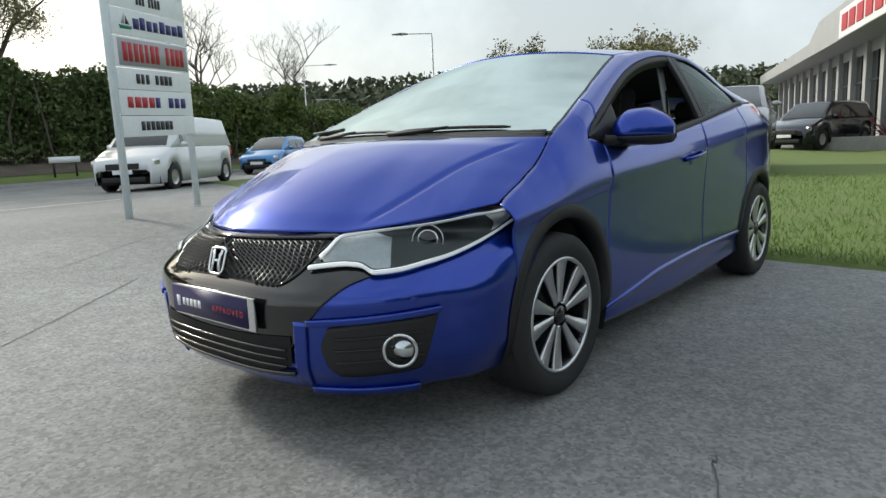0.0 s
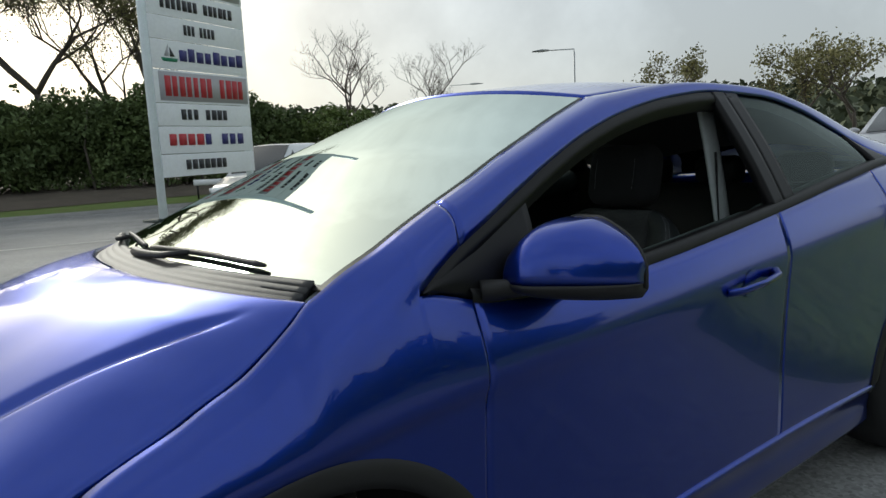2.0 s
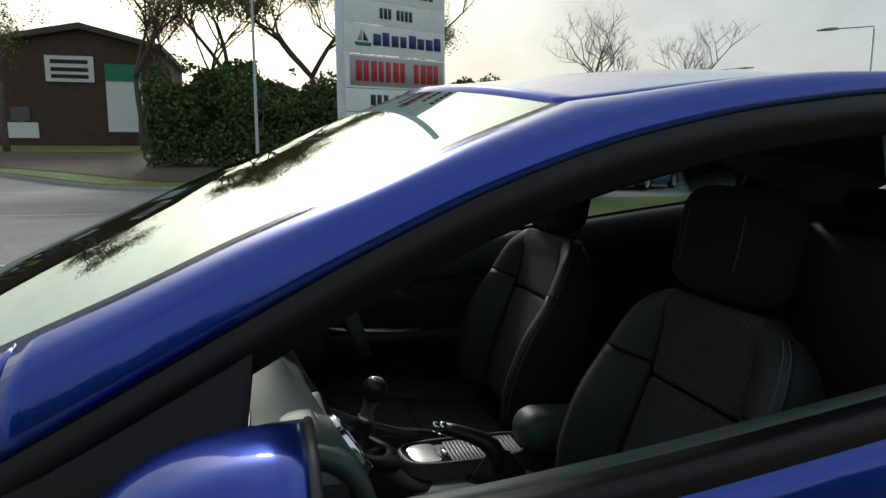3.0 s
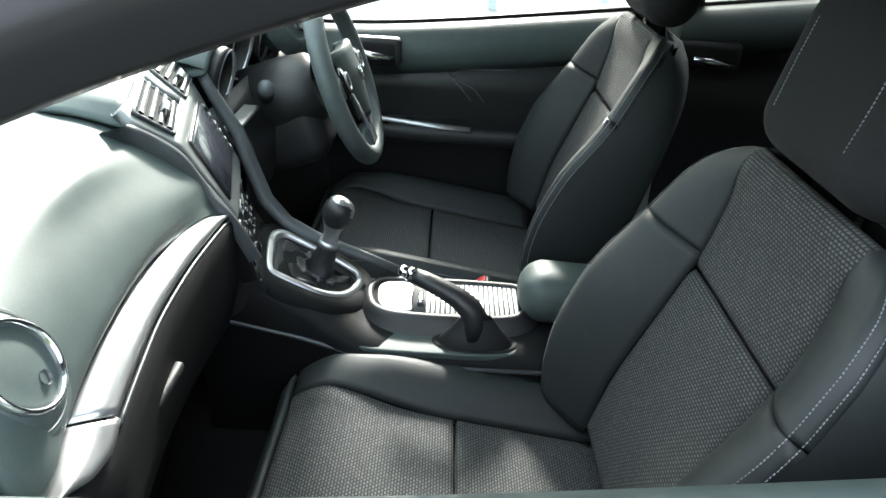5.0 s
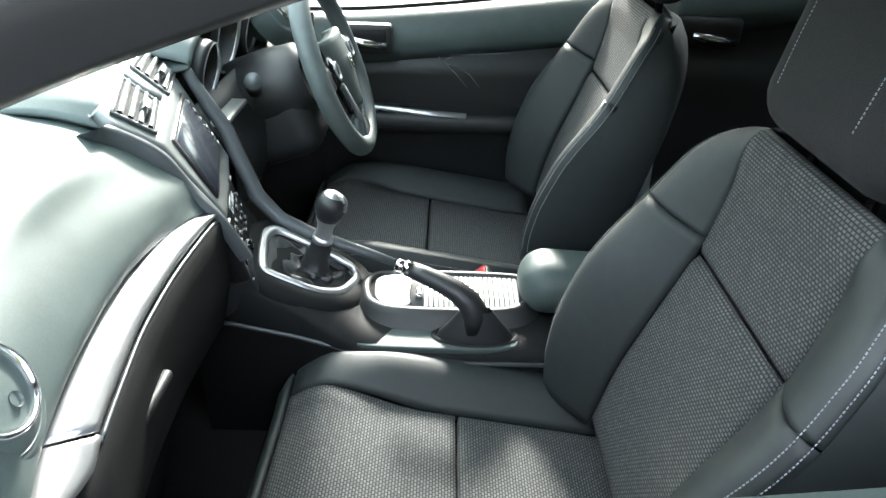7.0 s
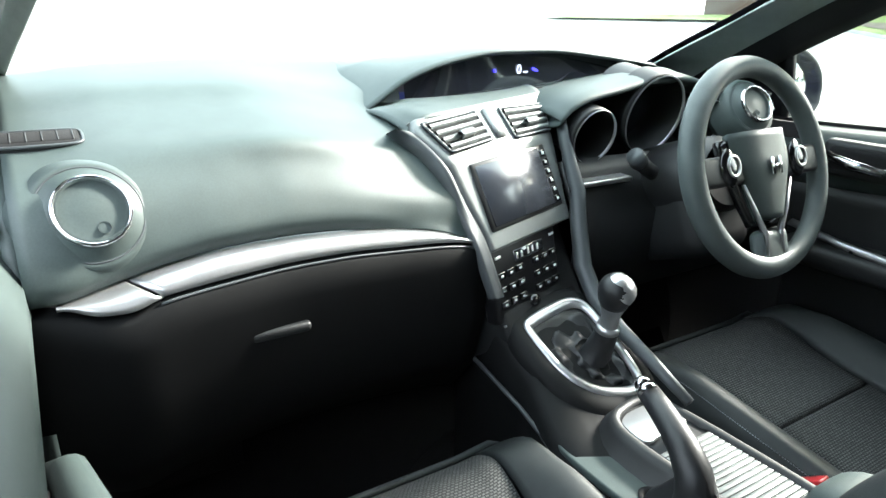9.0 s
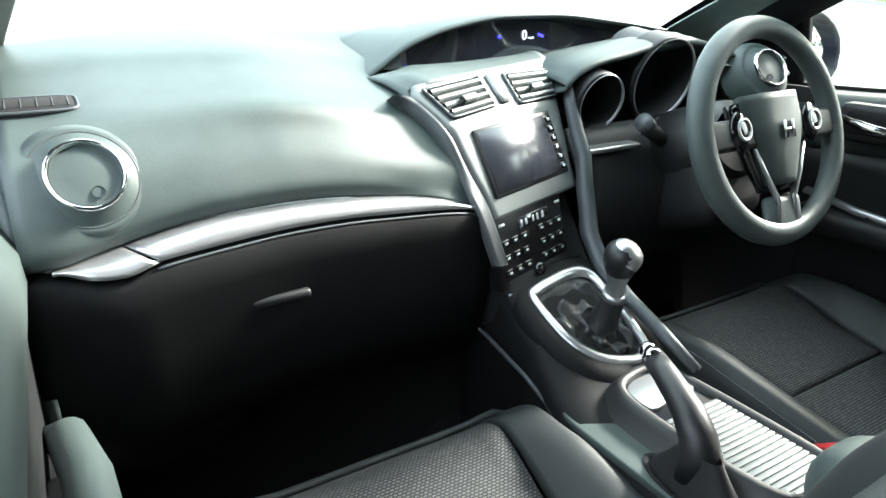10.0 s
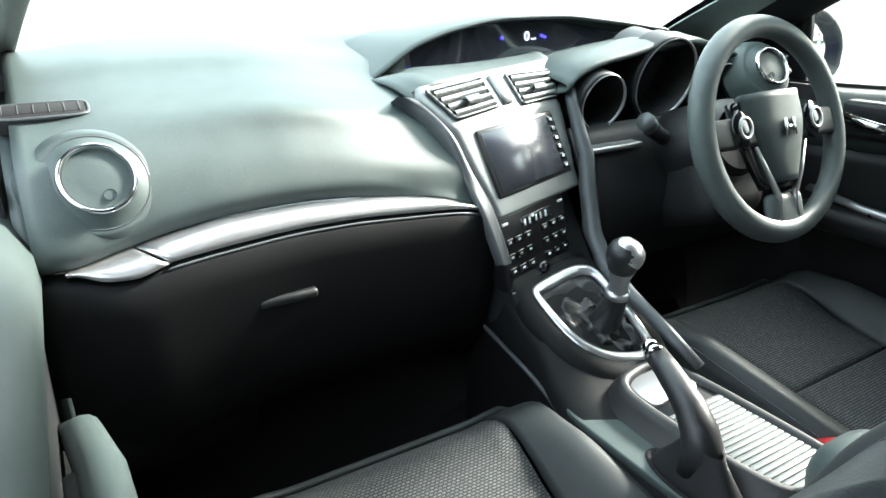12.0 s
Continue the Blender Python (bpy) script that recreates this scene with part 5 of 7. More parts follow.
# instrument binnacle: dark recess with three dials
part("instrument_recess", sheet([[(-0.48, y, z) for z in np.linspace(0.78, 1.02, 4)] for y in np.linspace(-0.105, -0.72, 12)]), CARPET, car, thick=0.01)
for y, z, r, x in ((-0.178, 0.945, 0.050, -0.615), (-0.352, 0.972, 0.078, -0.60), (-0.515, 0.945, 0.050, -0.60)):
    place = Matrix.Translation((x, y, z)) @ Matrix.Rotation(radians(90), 4, "Z") @ Matrix.Rotation(radians(-12), 4, "X")
    dial = part("instrument_dial", turned(lathe([(r * 0.93, -0.11), (r, 0.0), (r * 1.03, 0.004), (r * 1.05, -0.008), (r * 1.04, -0.05)], 40), place), DARK_TRIM, car, "round instrument with chrome rim")
    part("dial_rim", turned(lathe([(r * 0.985, -0.001), (r * 1.0, 0.006), (r * 1.025, 0.004)], 40), place), SILVER, dial)
    part("dial_face", turned(lathe([(0.0005, -0.075), (r * 0.95, -0.075)], 40), place), SCREEN, dial)
part("lower_dash", sheet([[(-0.60, y, 0.90), (-0.615, y, 0.87), (-0.66, y, 0.80), (-0.655, y, 0.72), (-0.60, y, 0.62), (-0.40, y, 0.58)] for y in np.linspace(-0.108, -0.74, 14)]), DARK_TRIM, car, "black lower dashboard", 0.01)
part("dash_cross_bar", box_soft(-0.655, -0.60, -0.25, -0.11, 0.862, 0.872, 0.004), SILVER, car)

# ---- steering column and wheel
# in this frame: x towards the car's left, y towards the driver, z up the wheel
WH = Matrix.Translation((-0.812, -0.392, 0.903)) @ Matrix(((0, -math.cos(radians(20)), math.sin(radians(20)), 0), (1, 0, 0, 0), (0, math.sin(radians(20)), math.cos(radians(20)), 0), (0, 0, 0, 1)))
WR = 0.181
column = part("steering_column", turned(joined(lathe([(0.062, -0.06), (0.078, -0.08), (0.085, -0.14), (0.085, -0.24), (0.0005, -0.25)], 40)), WH @ Matrix.Diagonal((1.15, 1, 0.95, 1))), DARK_TRIM, car, "black steering column shroud")
part("column_lower", turned(box_soft(-0.085, 0.085, -0.30, -0.075, -0.150, 0.02, 0.045), WH), DARK_TRIM, column)
stalk = part("stalk", turned(tube([(0.05, -0.17, 0.01), (0.11, -0.15, 0.032), (0.155, -0.13, 0.050)], [0.017, 0.014, 0.015], 12), WH), DARK_TRIM, column, "black column stalk")
part("stalk_end", turned(tube([(0.153, -0.131, 0.049), (0.172, -0.120, 0.058)], [0.0175, 0.016], 14), WH), GREY_TRIM, stalk)
part("stalk", turned(tube([(-0.07, -0.10, 0.0), (-0.13, -0.085, 0.006), (-0.185, -0.05, 0.012)], [0.017, 0.014, 0.015], 12), WH), DARK_TRIM, column)
rim_pts = [(WR * math.cos(a), 0.0, WR * math.sin(a) * (1.0 if math.sin(a) > 0 else 0.97)) for a in np.linspace(0, 2 * math.pi, 72, endpoint=False)]
swheel = part("steering_wheel", turned(tube(rim_pts, 0.0185, 14, True, 1.15), WH), WHEEL_LEATHER, car, "three-spoke leather steering wheel")
hub = []
for q in np.linspace(0, 1, 14):
    z = 0.066 - 0.156 * q
    w = 0.079 * (1 - 0.52 * max(0, q - 0.25) ** 1.4 / 0.67)
    hub.append([(w * v, 0.030 - 0.022 * abs(v) ** 3 - 0.012 * abs(q - 0.4), z) for v in np.linspace(-1, 1, 13)])
part("airbag_cover", turned(flipped(sheet(hub)), WH), DASH, swheel, "grey-black airbag cover", 0.03)
part("hub_base", turned(flipped(sheet([[(p[0] * 1.16, p[1] - 0.014, p[2] - 0.010) for p in r] for r in hub])), WH), GLOSS, swheel, "", 0.02)
part("hub_emblem", turned(joined(*[box_soft(a - 0.003, a + 0.003, 0.030, 0.035, -0.014, 0.016, 0.001, 1) for a in (-0.011, 0.011)], box_soft(-0.011, 0.011, 0.030, 0.0345, -0.002, 0.003, 0.001, 1)), WH), CHROME, swheel)
for s in (1, -1):
    part("spoke", turned(box_soft(min(s * 0.055, s * 0.172), max(s * 0.055, s * 0.172), -0.012, 0.012, -0.022, 0.030, 0.009), WH), LEATHER, swheel)
    btn = part("wheel_buttons", turned(shell((s * 0.098, 0.012, 0.008), (0.026, 0.010, 0.034), -1, 1, 0.9, 24, 12), WH), GLOSS, swheel, "round cluster of steering wheel buttons")
    part("button_ring", turned(tube([(s * 0.098 + 0.015 * math.cos(a), 0.020, 0.010 + 0.017 * math.sin(a)) for a in np.linspace(0, 6.283, 24, endpoint=False)], 0.003, 6, True), WH), SILVER, btn)
    part("lower_spoke", turned(tube([(s * 0.068, 0.012, -0.025), (s * 0.045, 0.012, -0.075), (s * 0.022, 0.008, -0.115), (s * 0.026, 0.002, -0.168)], [0.005, 0.007, 0.010, 0.012], 8, False, 0.6), WH), SILVER, swheel, "silver lower spoke")
part("lower_spoke", turned(box_soft(-0.044, 0.044, -0.016, 0.012, -0.190, -0.108, 0.014), WH), WHEEL_LEATHER, swheel)

# ---- console, gear lever, tray, handbrake, armrest
prof = smooth([-0.60, -0.72, -0.86, -0.92, -1.0, -1.25, -1.40], [0.745, 0.678, 0.600, 0.578, 0.572, 0.575, 0.575])
rows = []
for x in np.r_[np.linspace(-0.62, -0.94, 24), np.linspace(-0.96, -1.40, 16)]:
    z = float(prof(x))
    wl = 0.105 if x > -0.80 else 0.105 + 0.035 * min(1, (-0.80 - x) / 0.12)
    rows.append([(x, wl + 0.01, 0.25), (x, wl + 0.004, z - 0.10), (x, wl, z - 0.022), (x, wl - 0.014, z - 0.003), (x, wl * 0.5, z), (x, 0, z), (x, -0.06, z), (x, -0.09, z - 0.004), (x, -0.102, z - 0.02), (x, -0.108, z - 0.10), (x, -0.11, 0.25)])
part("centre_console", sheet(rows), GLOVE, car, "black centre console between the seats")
part("console_piping", tube([(-0.60, 0.118, 0.615), (-0.70, 0.119, 0.60), (-0.80, 0.116, 0.575), (-0.86, 0.120, 0.560), (-0.95, 0.145, 0.55), (-1.35, 0.145, 0.552)], 0.004, 6), GREY_TRIM, car)


def rounded(poly, times=3):
    """A closed outline with its corners cut round."""
    for _ in range(times):
        poly = [(a[0] * (1 - q) + b[0] * q, a[1] * (1 - q) + b[1] * q) for a, b in zip(poly, poly[1:] + poly[:1]) for q in (0.22, 0.78)]
    return poly


def grown(poly, d):
    """The outline moved outwards by d."""
    out = []
    area = sum(a[0] * b[1] - b[0] * a[1] for a, b in zip(poly, poly[1:] + poly[:1]))
    for k, p in enumerate(poly):
        t = Vector(poly[(k + 1) % len(poly)]) - Vector(poly[k - 1])
        n = Vector((t.y, -t.x)).normalized() * (1 if area > 0 else -1)
        out.append((p[0] + n.x * d, p[1] + n.y * d))
    return out


def skirt(poly, levels):
    """Bands round an outline: pairs of distance outwards and height above a level of its own at each place."""
    rows = []
    for d, at in levels:
        r = [(x, y, at(x, y)) for x, y in grown(poly, d)]
        rows.append(r + r[:1])
    return sheet(rows)


bez = rounded([(-0.716, -0.072), (-0.738, 0.058), (-0.752, 0.063), (-0.828, 0.054), (-0.868, 0.020), (-0.886, -0.044), (-0.872, -0.074), (-0.79, -0.078)], 3)
plateau = lambda up: (lambda x, y: 0.588 + 0.545 * (x + 0.886) + up)
part("gear_surround", skirt(bez, [(-0.006, plateau(0.000)), (0.004, plateau(0.010)), (0.022, plateau(0.010)), (0.030, plateau(0.006)), (0.036, plateau(-0.004)), (0.039, plateau(-0.02)), (0.040, plateau(-0.08))]), GLOVE, car, "raised black surround of the gear lever")
part("gear_bezel", skirt(bez, [(-0.006, plateau(0.004)), (-0.005, plateau(0.012)), (-0.001, plateau(0.0145)), (0.005, plateau(0.014)), (0.008, plateau(0.011)), (0.008, plateau(0.004))]), SILVER, car, "satin silver frame round the gear lever")
gc = Vector((-0.806, -0.026, 0.0))
gait = []
ring_pts = grown(bez, -0.004)
for q in np.linspace(0, 1, 16):
    row = []
    for k in range(len(ring_pts) + 1):
        x, y = ring_pts[k % len(ring_pts)]
        out = Vector((x, y, 0)) - gc
        keep = 1 - 0.72 * q ** 0.9
        r = max(0.024, out.length * keep)
        a = math.atan2(out.y, out.x)
        fold = math.sin(math.pi * q) * (0.006 * math.sin(3 * a + 9 * q) + 0.004 * math.sin(7 * a - 6 * q))
        p = gc + out.normalized() * (r + fold)
        z = plateau(0.002)(p.x, p.y) - 0.006 * math.sin(math.pi * q) + fold * 1.3
        row.append((p.x, p.y, z))
    gait.append(row)
lever = part("gear_gaiter", sheet(gait), LEATHER, car, "creased black leather gear gaiter")
SHAFT = [(-0.805, -0.029, 0.622), (-0.812, -0.032, 0.640), (-0.817, -0.034, 0.655), (-0.822, -0.034, 0.670), (-0.826, -0.034, 0.684)]
boot = []
for k, p in enumerate(SHAFT):
    r = (0.030, 0.024, 0.0225, 0.0195, 0.0185)[k]
    boot.append([(p[0] + r * (1 + 0.07 * math.sin(5 * a + 2.1 * k)) * math.cos(a), p[1] + r * (1 + 0.07 * math.sin(4 * a - 1.7 * k)) * math.sin(a), p[2] + 0.003 * math.sin(2 * a + k)) for a in np.linspace(0, 2 * math.pi, 25)])
part("lever_boot", flipped(sheet(boot)), LEATHER, lever, "leather sleeve of the lever")
part("gear_collar", tube([(-0.8255, -0.034, 0.680), (-0.828, -0.0335, 0.691)], [0.0195, 0.0185], 20), SILVER, lever, "silver collar")
KNOB = Matrix.Translation((-0.847, -0.020, 0.757)) @ Matrix.Rotation(radians(-16), 4, "Y") @ Matrix.Rotation(radians(-11), 4, "X")
part("knob_neck", turned(lathe([(0.0150, -0.070), (0.0145, -0.058), (0.0150, -0.045), (0.0185, -0.032), (0.0225, -0.022)], 28, "z"), KNOB), SILVER, lever, "polished neck")
part("gear_knob", turned(lathe([(0.0005, -0.036), (0.014, -0.034), (0.0205, -0.024), (0.0258, -0.012), (0.0278, 0.0), (0.0268, 0.010), (0.0235, 0.018), (0.0175, 0.0245), (0.008, 0.028), (0.0005, 0.0285)], 32, "z"), KNOB), LEATHER, lever, "ball gear knob in black leather")
part("knob_cap", turned(lathe([(0.0278, 0.002), (0.0283, 0.003), (0.0272, 0.0105), (0.0238, 0.0186), (0.0178, 0.0252), (0.0082, 0.0288), (0.0005, 0.0295)], 32, "z"), KNOB @ Matrix.Rotation(radians(-16), 4, "Y") @ Matrix.Rotation(radians(38), 4, "X")), SILVER, lever, "polished metal cap")
tray_o = rounded([(-0.905, -0.040), (-0.903, -0.010), (-0.915, 0.038), (-0.960, 0.061), (-1.160, 0.059), (-1.205, 0.030), (-1.212, -0.045), (-1.19, -0.066), (-0.93, -0.066)], 2)
flat_at = lambda z: (lambda x, y: z)
tray = part("console_tray", slab(tray_o, 0.555, 0.594, "z"), DARK_TRIM, car, "oblong console tray with ribbed shutter")
part("tray_rim", skirt(tray_o, [(-0.010, flat_at(0.592)), (-0.008, flat_at(0.600)), (-0.002, flat_at(0.602)), (0.004, flat_at(0.600)), (0.010, flat_at(0.592)), (0.020, flat_at(0.578)), (0.030, flat_at(0.569))]), DARK_TRIM, tray, "smooth dark rim")
part("tray_lid", slab(rounded([(-0.922, -0.050), (-0.922, 0.012), (-0.935, 0.040), (-0.968, 0.047), (-0.992, 0.044), (-0.985, 0.012), (-0.992, -0.052)], 2), 0.592, 0.599, "z"), SILVER, tray, bevel=0.0015)
part("tray_latch", box_soft(-1.010, -0.998, -0.010, 0.024, 0.592, 0.606, 0.004), CHROME, tray)
for k in range(19):
    x = -1.014 - 0.0092 * k
    part("shutter_rib", box_soft(x - 0.0086, x, -0.055, 0.048, 0.592, 0.5975, 0.0014, 2), FASCIA, tray)
oval = lambda m: turned(m, Matrix.Translation((-1.105, 0.097, 0.572)) @ Matrix.Diagonal((1.42, 0.62, 1, 1)))
part("hand_brake_slot", oval(lathe([(0.0005, 0.0), (0.046, 0.0), (0.048, 0.004), (0.051, 0.005), (0.054, 0.002)], 36, "z")), CARPET, car)
brake = part("hand_brake", joined(tube([(-1.104, 0.094, 0.590), (-1.103, 0.093, 0.618), (-1.092, 0.090, 0.640), (-1.070, 0.082, 0.656), (-1.045, 0.074, 0.666), (-1.015, 0.064, 0.675), (-0.985, 0.054, 0.681)], [0.030, 0.0255, 0.0225, 0.020, 0.018, 0.0165, 0.015], 18, False, 0.85),
                                 oval(lathe([(0.0465, 0.002), (0.044, 0.010), (0.037, 0.022), (0.030, 0.034), (0.024, 0.046), (0.019, 0.056)], 28, "z"))), LEATHER, car, "raised handbrake lever with flared boot")
part("brake_collar", tube([(-0.992, 0.0565, 0.680), (-0.980, 0.0525, 0.683)], [0.0165, 0.0160], 16, False, 0.85), CHROME, brake)
part("brake_button", tube([(-0.980, 0.0525, 0.683), (-0.970, 0.049, 0.684), (-0.965, 0.047, 0.684)], [0.0115, 0.0115, 0.009], 14), CHROME, brake, "chrome button end")
part("brake_plate", slab(rounded([(-0.900, 0.086), (-0.895, 0.124), (-0.92, 0.134), (-1.17, 0.134), (-1.185, 0.10), (-1.17, 0.082), (-0.92, 0.080)], 2), 0.560, 0.573, "z"), DASH, car, "flat grey plate beside the tray", bevel=0.003)
part("armrest", turned(box_soft(-0.15, 0.13, -0.064, 0.064, -0.052, 0.052, 0.050, 7), Matrix.Translation((-1.315, -0.005, 0.622)) @ Matrix.Rotation(radians(-3), 4, "Y")), DASH, car, "padded grey-black centre armrest")


def stitches(pts, r):
    """A row of single stitches along a line."""
    pts = [Vector(p) for p in pts]
    run = np.r_[0, np.cumsum([(b - a).length for a, b in zip(pts[:-1], pts[1:])])]
    at = lambda d: tuple(float(np.interp(d, run, [p[i] for p in pts])) for i in range(3))
    return joined(*[tube([at(d), at(d + 0.0028)], r, 4) for d in np.arange(0, run[-1] - 0.005, 0.0045)])


# ---- front seats, in an own frame for cushion and back
PANEL_HALF = 0.133
HALF = smooth([0.0, 0.15, 0.30, 0.43, 0.48, 0.508, 0.525, 0.535], [0.225, 0.250, 0.260, 0.240, 0.218, 0.190, 0.162, 0.136])
MIDDLE = smooth([0.0, 0.15, 0.347, 0.45, 0.505, 0.525, 0.535], [0.000, 0.014, 0.010, 0.021, 0.035, 0.032, 0.018])
RIDGE = smooth([0.0, 0.072, 0.15, 0.217, 0.368, 0.46, 0.50, 0.523, 0.535], [0.070, 0.094, 0.104, 0.102, 0.068, 0.052, 0.038, 0.028, 0.014])
BEHIND = smooth([-0.03, 0.0, 0.30, 0.43, 0.51, 0.535], [-0.085, -0.085, -0.060, -0.043, -0.015, 0.003])


def front_seat(y0, dx, dz, back_dx, back_dz):
    seat = part("seat_base", box_soft(-1.25 + dx, -0.86 + dx, y0 - 0.20, y0 + 0.20, 0.26, 0.42, 0.03), CARPET, car, "front seat in dark woven cloth")

    def cushion(x, w):
        """Height of the cushion's top; w from -1 to 1 across."""
        q = (x - dx + 1.32) / 0.52
        z = 0.470 + dz + 0.085 * q - 0.10 * max(0, q - 0.86) ** 1.5 * 8
        bol = max(0, abs(w) - 0.56) / 0.44
        return z + 0.044 * math.sin(min(1, bol * 1.55) * math.pi / 2) * (1 - 0.85 * max(0, q - 0.70) / 0.3) - (0.10 * max(0, bol - 0.72) / 0.28 if bol > 0.72 else 0)

    def edge(x):
        """How far the woven panel reaches across: less towards the backrest."""
        return 0.54 + 0.10 * ease(x - dx, -1.05, -0.80)

    def patch(name, xa, xb, lo, hi, mat, label="", lift=0.0, nx=26, nw=12, hw=0.255):
        pts = []
        for x in np.linspace(xa + dx, xb + dx, nx):
            pts.append([(y0 + hw * w, x, cushion(x, w) + lift) for w in np.linspace(lo(x), hi(x), nw)])
        ob = part(name, sheet(pts), mat, seat, label, 0.05)
        ob.matrix_parent_inverse = Matrix()
        ob.matrix_basis = Matrix(((0, 1, 0, 0), (1, 0, 0, 0), (0, 0, 1, 0), (0, 0, 0, 1)))
        for p in ob.data.polygons:
            p.flip()
        return ob
    patch("cushion_centre", -1.072, -0.80, lambda x: -edge(x), edge, WOVEN, "woven cloth cushion panel")
    patch("cushion_centre", -1.33, -1.078, lambda x: -edge(x), edge, WOVEN)
    for s in (1, -1):
        inner, rim = (lambda x: s * (edge(x) + 0.01)), (lambda x: s * 1.0)
        patch("cushion_bolster", -1.33, -0.802, inner if s > 0 else rim, rim if s > 0 else inner, CLOTH, "plain black cloth bolster", 0.002)
        part("seam", stitches([(x + dx, y0 + s * 0.255 * 0.90, cushion(x + dx, 0.90) + 0.004) for x in np.linspace(-1.30, -0.86, 24)], 0.00065), STITCH, seat)
    part("cushion_front", sheet([[(x + dx, y0 + 0.255 * w * 0.98, z) for x, z in ((-0.80, cushion(-0.80 + dx, w) + 0.002), (-0.782, cushion(-0.80 + dx, w) - 0.03), (-0.79, 0.46), (-0.83, 0.36))] for w in np.linspace(-1, 1, 20)]), CLOTH, seat, "", 0.01)
    # back: frame with origin at its foot; across, up the back, forward
    lean = radians(19)
    B = Matrix.Translation((-1.287 + back_dx, y0, 0.50 + back_dz)) @ Matrix(((0, -math.sin(lean), math.cos(lean), 0), (1, 0, 0, 0), (0, math.cos(lean), math.sin(lean), 0), (0, 0, 0, 1)))

    def side(b, v):
        """A place on the bolster: v from the panel's edge (0) to the outer ridge (1)."""
        h, c0, c1 = float(HALF(b)), float(MIDDLE(b)), float(RIDGE(b))
        return (PANEL_HALF + (h - PANEL_HALF) * v, b, c0 + (c1 - c0) * math.sin(min(1.0, v * 1.2) * math.pi / 2) - 0.022 * max(0, v - 0.8) ** 2 / 0.04)

    def lay(name, pts, mat, label=""):
        ob = part(name, flipped(sheet(pts)), mat, seat, label, 0.04)
        ob.matrix_parent_inverse = Matrix()
        ob.matrix_basis = B
    for b0, b1, label in ((0.02, 0.345, "woven cloth backrest panel"), (0.350, 0.533, "")):
        lay("backrest_centre", [[(min(PANEL_HALF, float(HALF(b)) * 0.93) * w, b, float(MIDDLE(b)) - 0.006 * math.exp(-((b - 0.347) / 0.010) ** 2)) for w in np.linspace(-1, 1, 14)] for b in np.linspace(b0, b1, 26)], WOVEN, label)
    for s in (1, -1):
        flip_side = (lambda p: p) if s > 0 else (lambda p: (-p[0], p[1], p[2]))
        for b0, b1, label in ((0.0, 0.368, "plain cloth side bolster"), (0.371, 0.533, "")):
            rows = [[flip_side(side(b, v)) for v in np.linspace(0.01, 1, 16)] for b in np.linspace(b0, b1, 26)]
            lay("backrest_bolster", rows if s > 0 else [r[::-1] for r in rows], CLOTH, label)
        for v in (0.90, 0.97):
            part("seam", turned(stitches([Vector(flip_side(side(b, v))) + Vector((0, 0, 0.003)) for b in np.linspace(0.03, 0.515, 40)], 0.00065), B), STITCH, seat)
    # sides, and the rear of the back
    shell_rows = []
    for b in np.linspace(-0.03, 0.535, 24):
        h, _, c1 = side(max(b, 0), 1.0)
        r = float(BEHIND(b))
        half = [(h, b, c1 + 0.003), (h * 1.012, b, c1 - 0.012), (h * 1.015, b, 0.5 * (c1 + r)), (h * 1.0, b, r + 0.012), (h * 0.96, b, r - 0.004), (h * 0.6, b, r - 0.045), (0, b, r - 0.055)]
        shell_rows.append([(-p[0], p[1], p[2]) for p in half] + half[-2::-1])
    shell_rows.append([(p[0] * 0.8, 0.545, 0.010) for p in shell_rows[-1]])
    part("backrest_shell", turned(sheet(shell_rows), B), CLOTH, seat, "plain black seat back")
    HR = B @ Matrix.Translation((0, 0.648, 0.030)) @ Matrix.Rotation(radians(8), 4, "X")
    head = part("head_restraint", turned(box_soft(-0.135, 0.135, -0.105, 0.105, -0.055, 0.055, 0.052, 6), HR), CARPET, seat, "padded black head restraint")
    for s in (1, -1):
        part("restraint_post", turned(tube([(s * 0.06, 0.50, -0.01), (s * 0.06, 0.61, 0.02)], 0.007, 8), B), CHROME, seat)
        part("seam", turned(stitches([(s * 0.078, -0.052, 0.0554), (s * 0.080, 0.0, 0.0554), (s * 0.078, 0.052, 0.0554)], 0.00065), HR), STITCH, head)
    return seat


front_seat(0.365, 0.0, 0.0, 0.0, 0.0)
front_seat(-0.385, 0.062, 0.022, 0.012, 0.045)
for x, y, z in ((-1.153, 0.138, 0.512), (-1.124, -0.150, 0.532)):
    at_buckle = Matrix.Translation((x, y, z)) @ Matrix.Rotation(radians(35), 4, "Y")
    buckle = part("belt_buckle", turned(box_soft(-0.030, 0.030, -0.017, 0.017, -0.05, 0.012, 0.006), at_buckle), GREY_TRIM, car, "seat belt buckle with red button")
    part("buckle_button", turned(box_soft(-0.025, 0.025, -0.0125, 0.0125, 0.004, 0.0175, 0.004), at_buckle), RED_PLASTIC, buckle, "red release button")

# ---- rear bench
bench = part("rear_bench", box_soft(-2.42, -1.95, -0.66, 0.66, 0.36, 0.55, 0.06), CLOTH, car, "black cloth rear bench")
part("bench_back", turned(box_soft(-0.08, 0.08, -0.66, 0.66, 0.0, 0.60, 0.06), Matrix.Translation((-2.40, 0, 0.48)) @ Matrix.Rotation(radians(-24), 4, "Y")), CLOTH, bench)
for y in (-0.4, 0, 0.4):
    part("head_restraint", box_soft(-2.72, -2.60, y - 0.12, y + 0.12, 1.03, 1.17, 0.05), CLOTH, bench)
part("parcel_shelf", sheet([[(x, y, 0.98) for y in (-0.6, 0.6)] for x in (-2.62, -3.25)]), CARPET, car, thick=0.02)

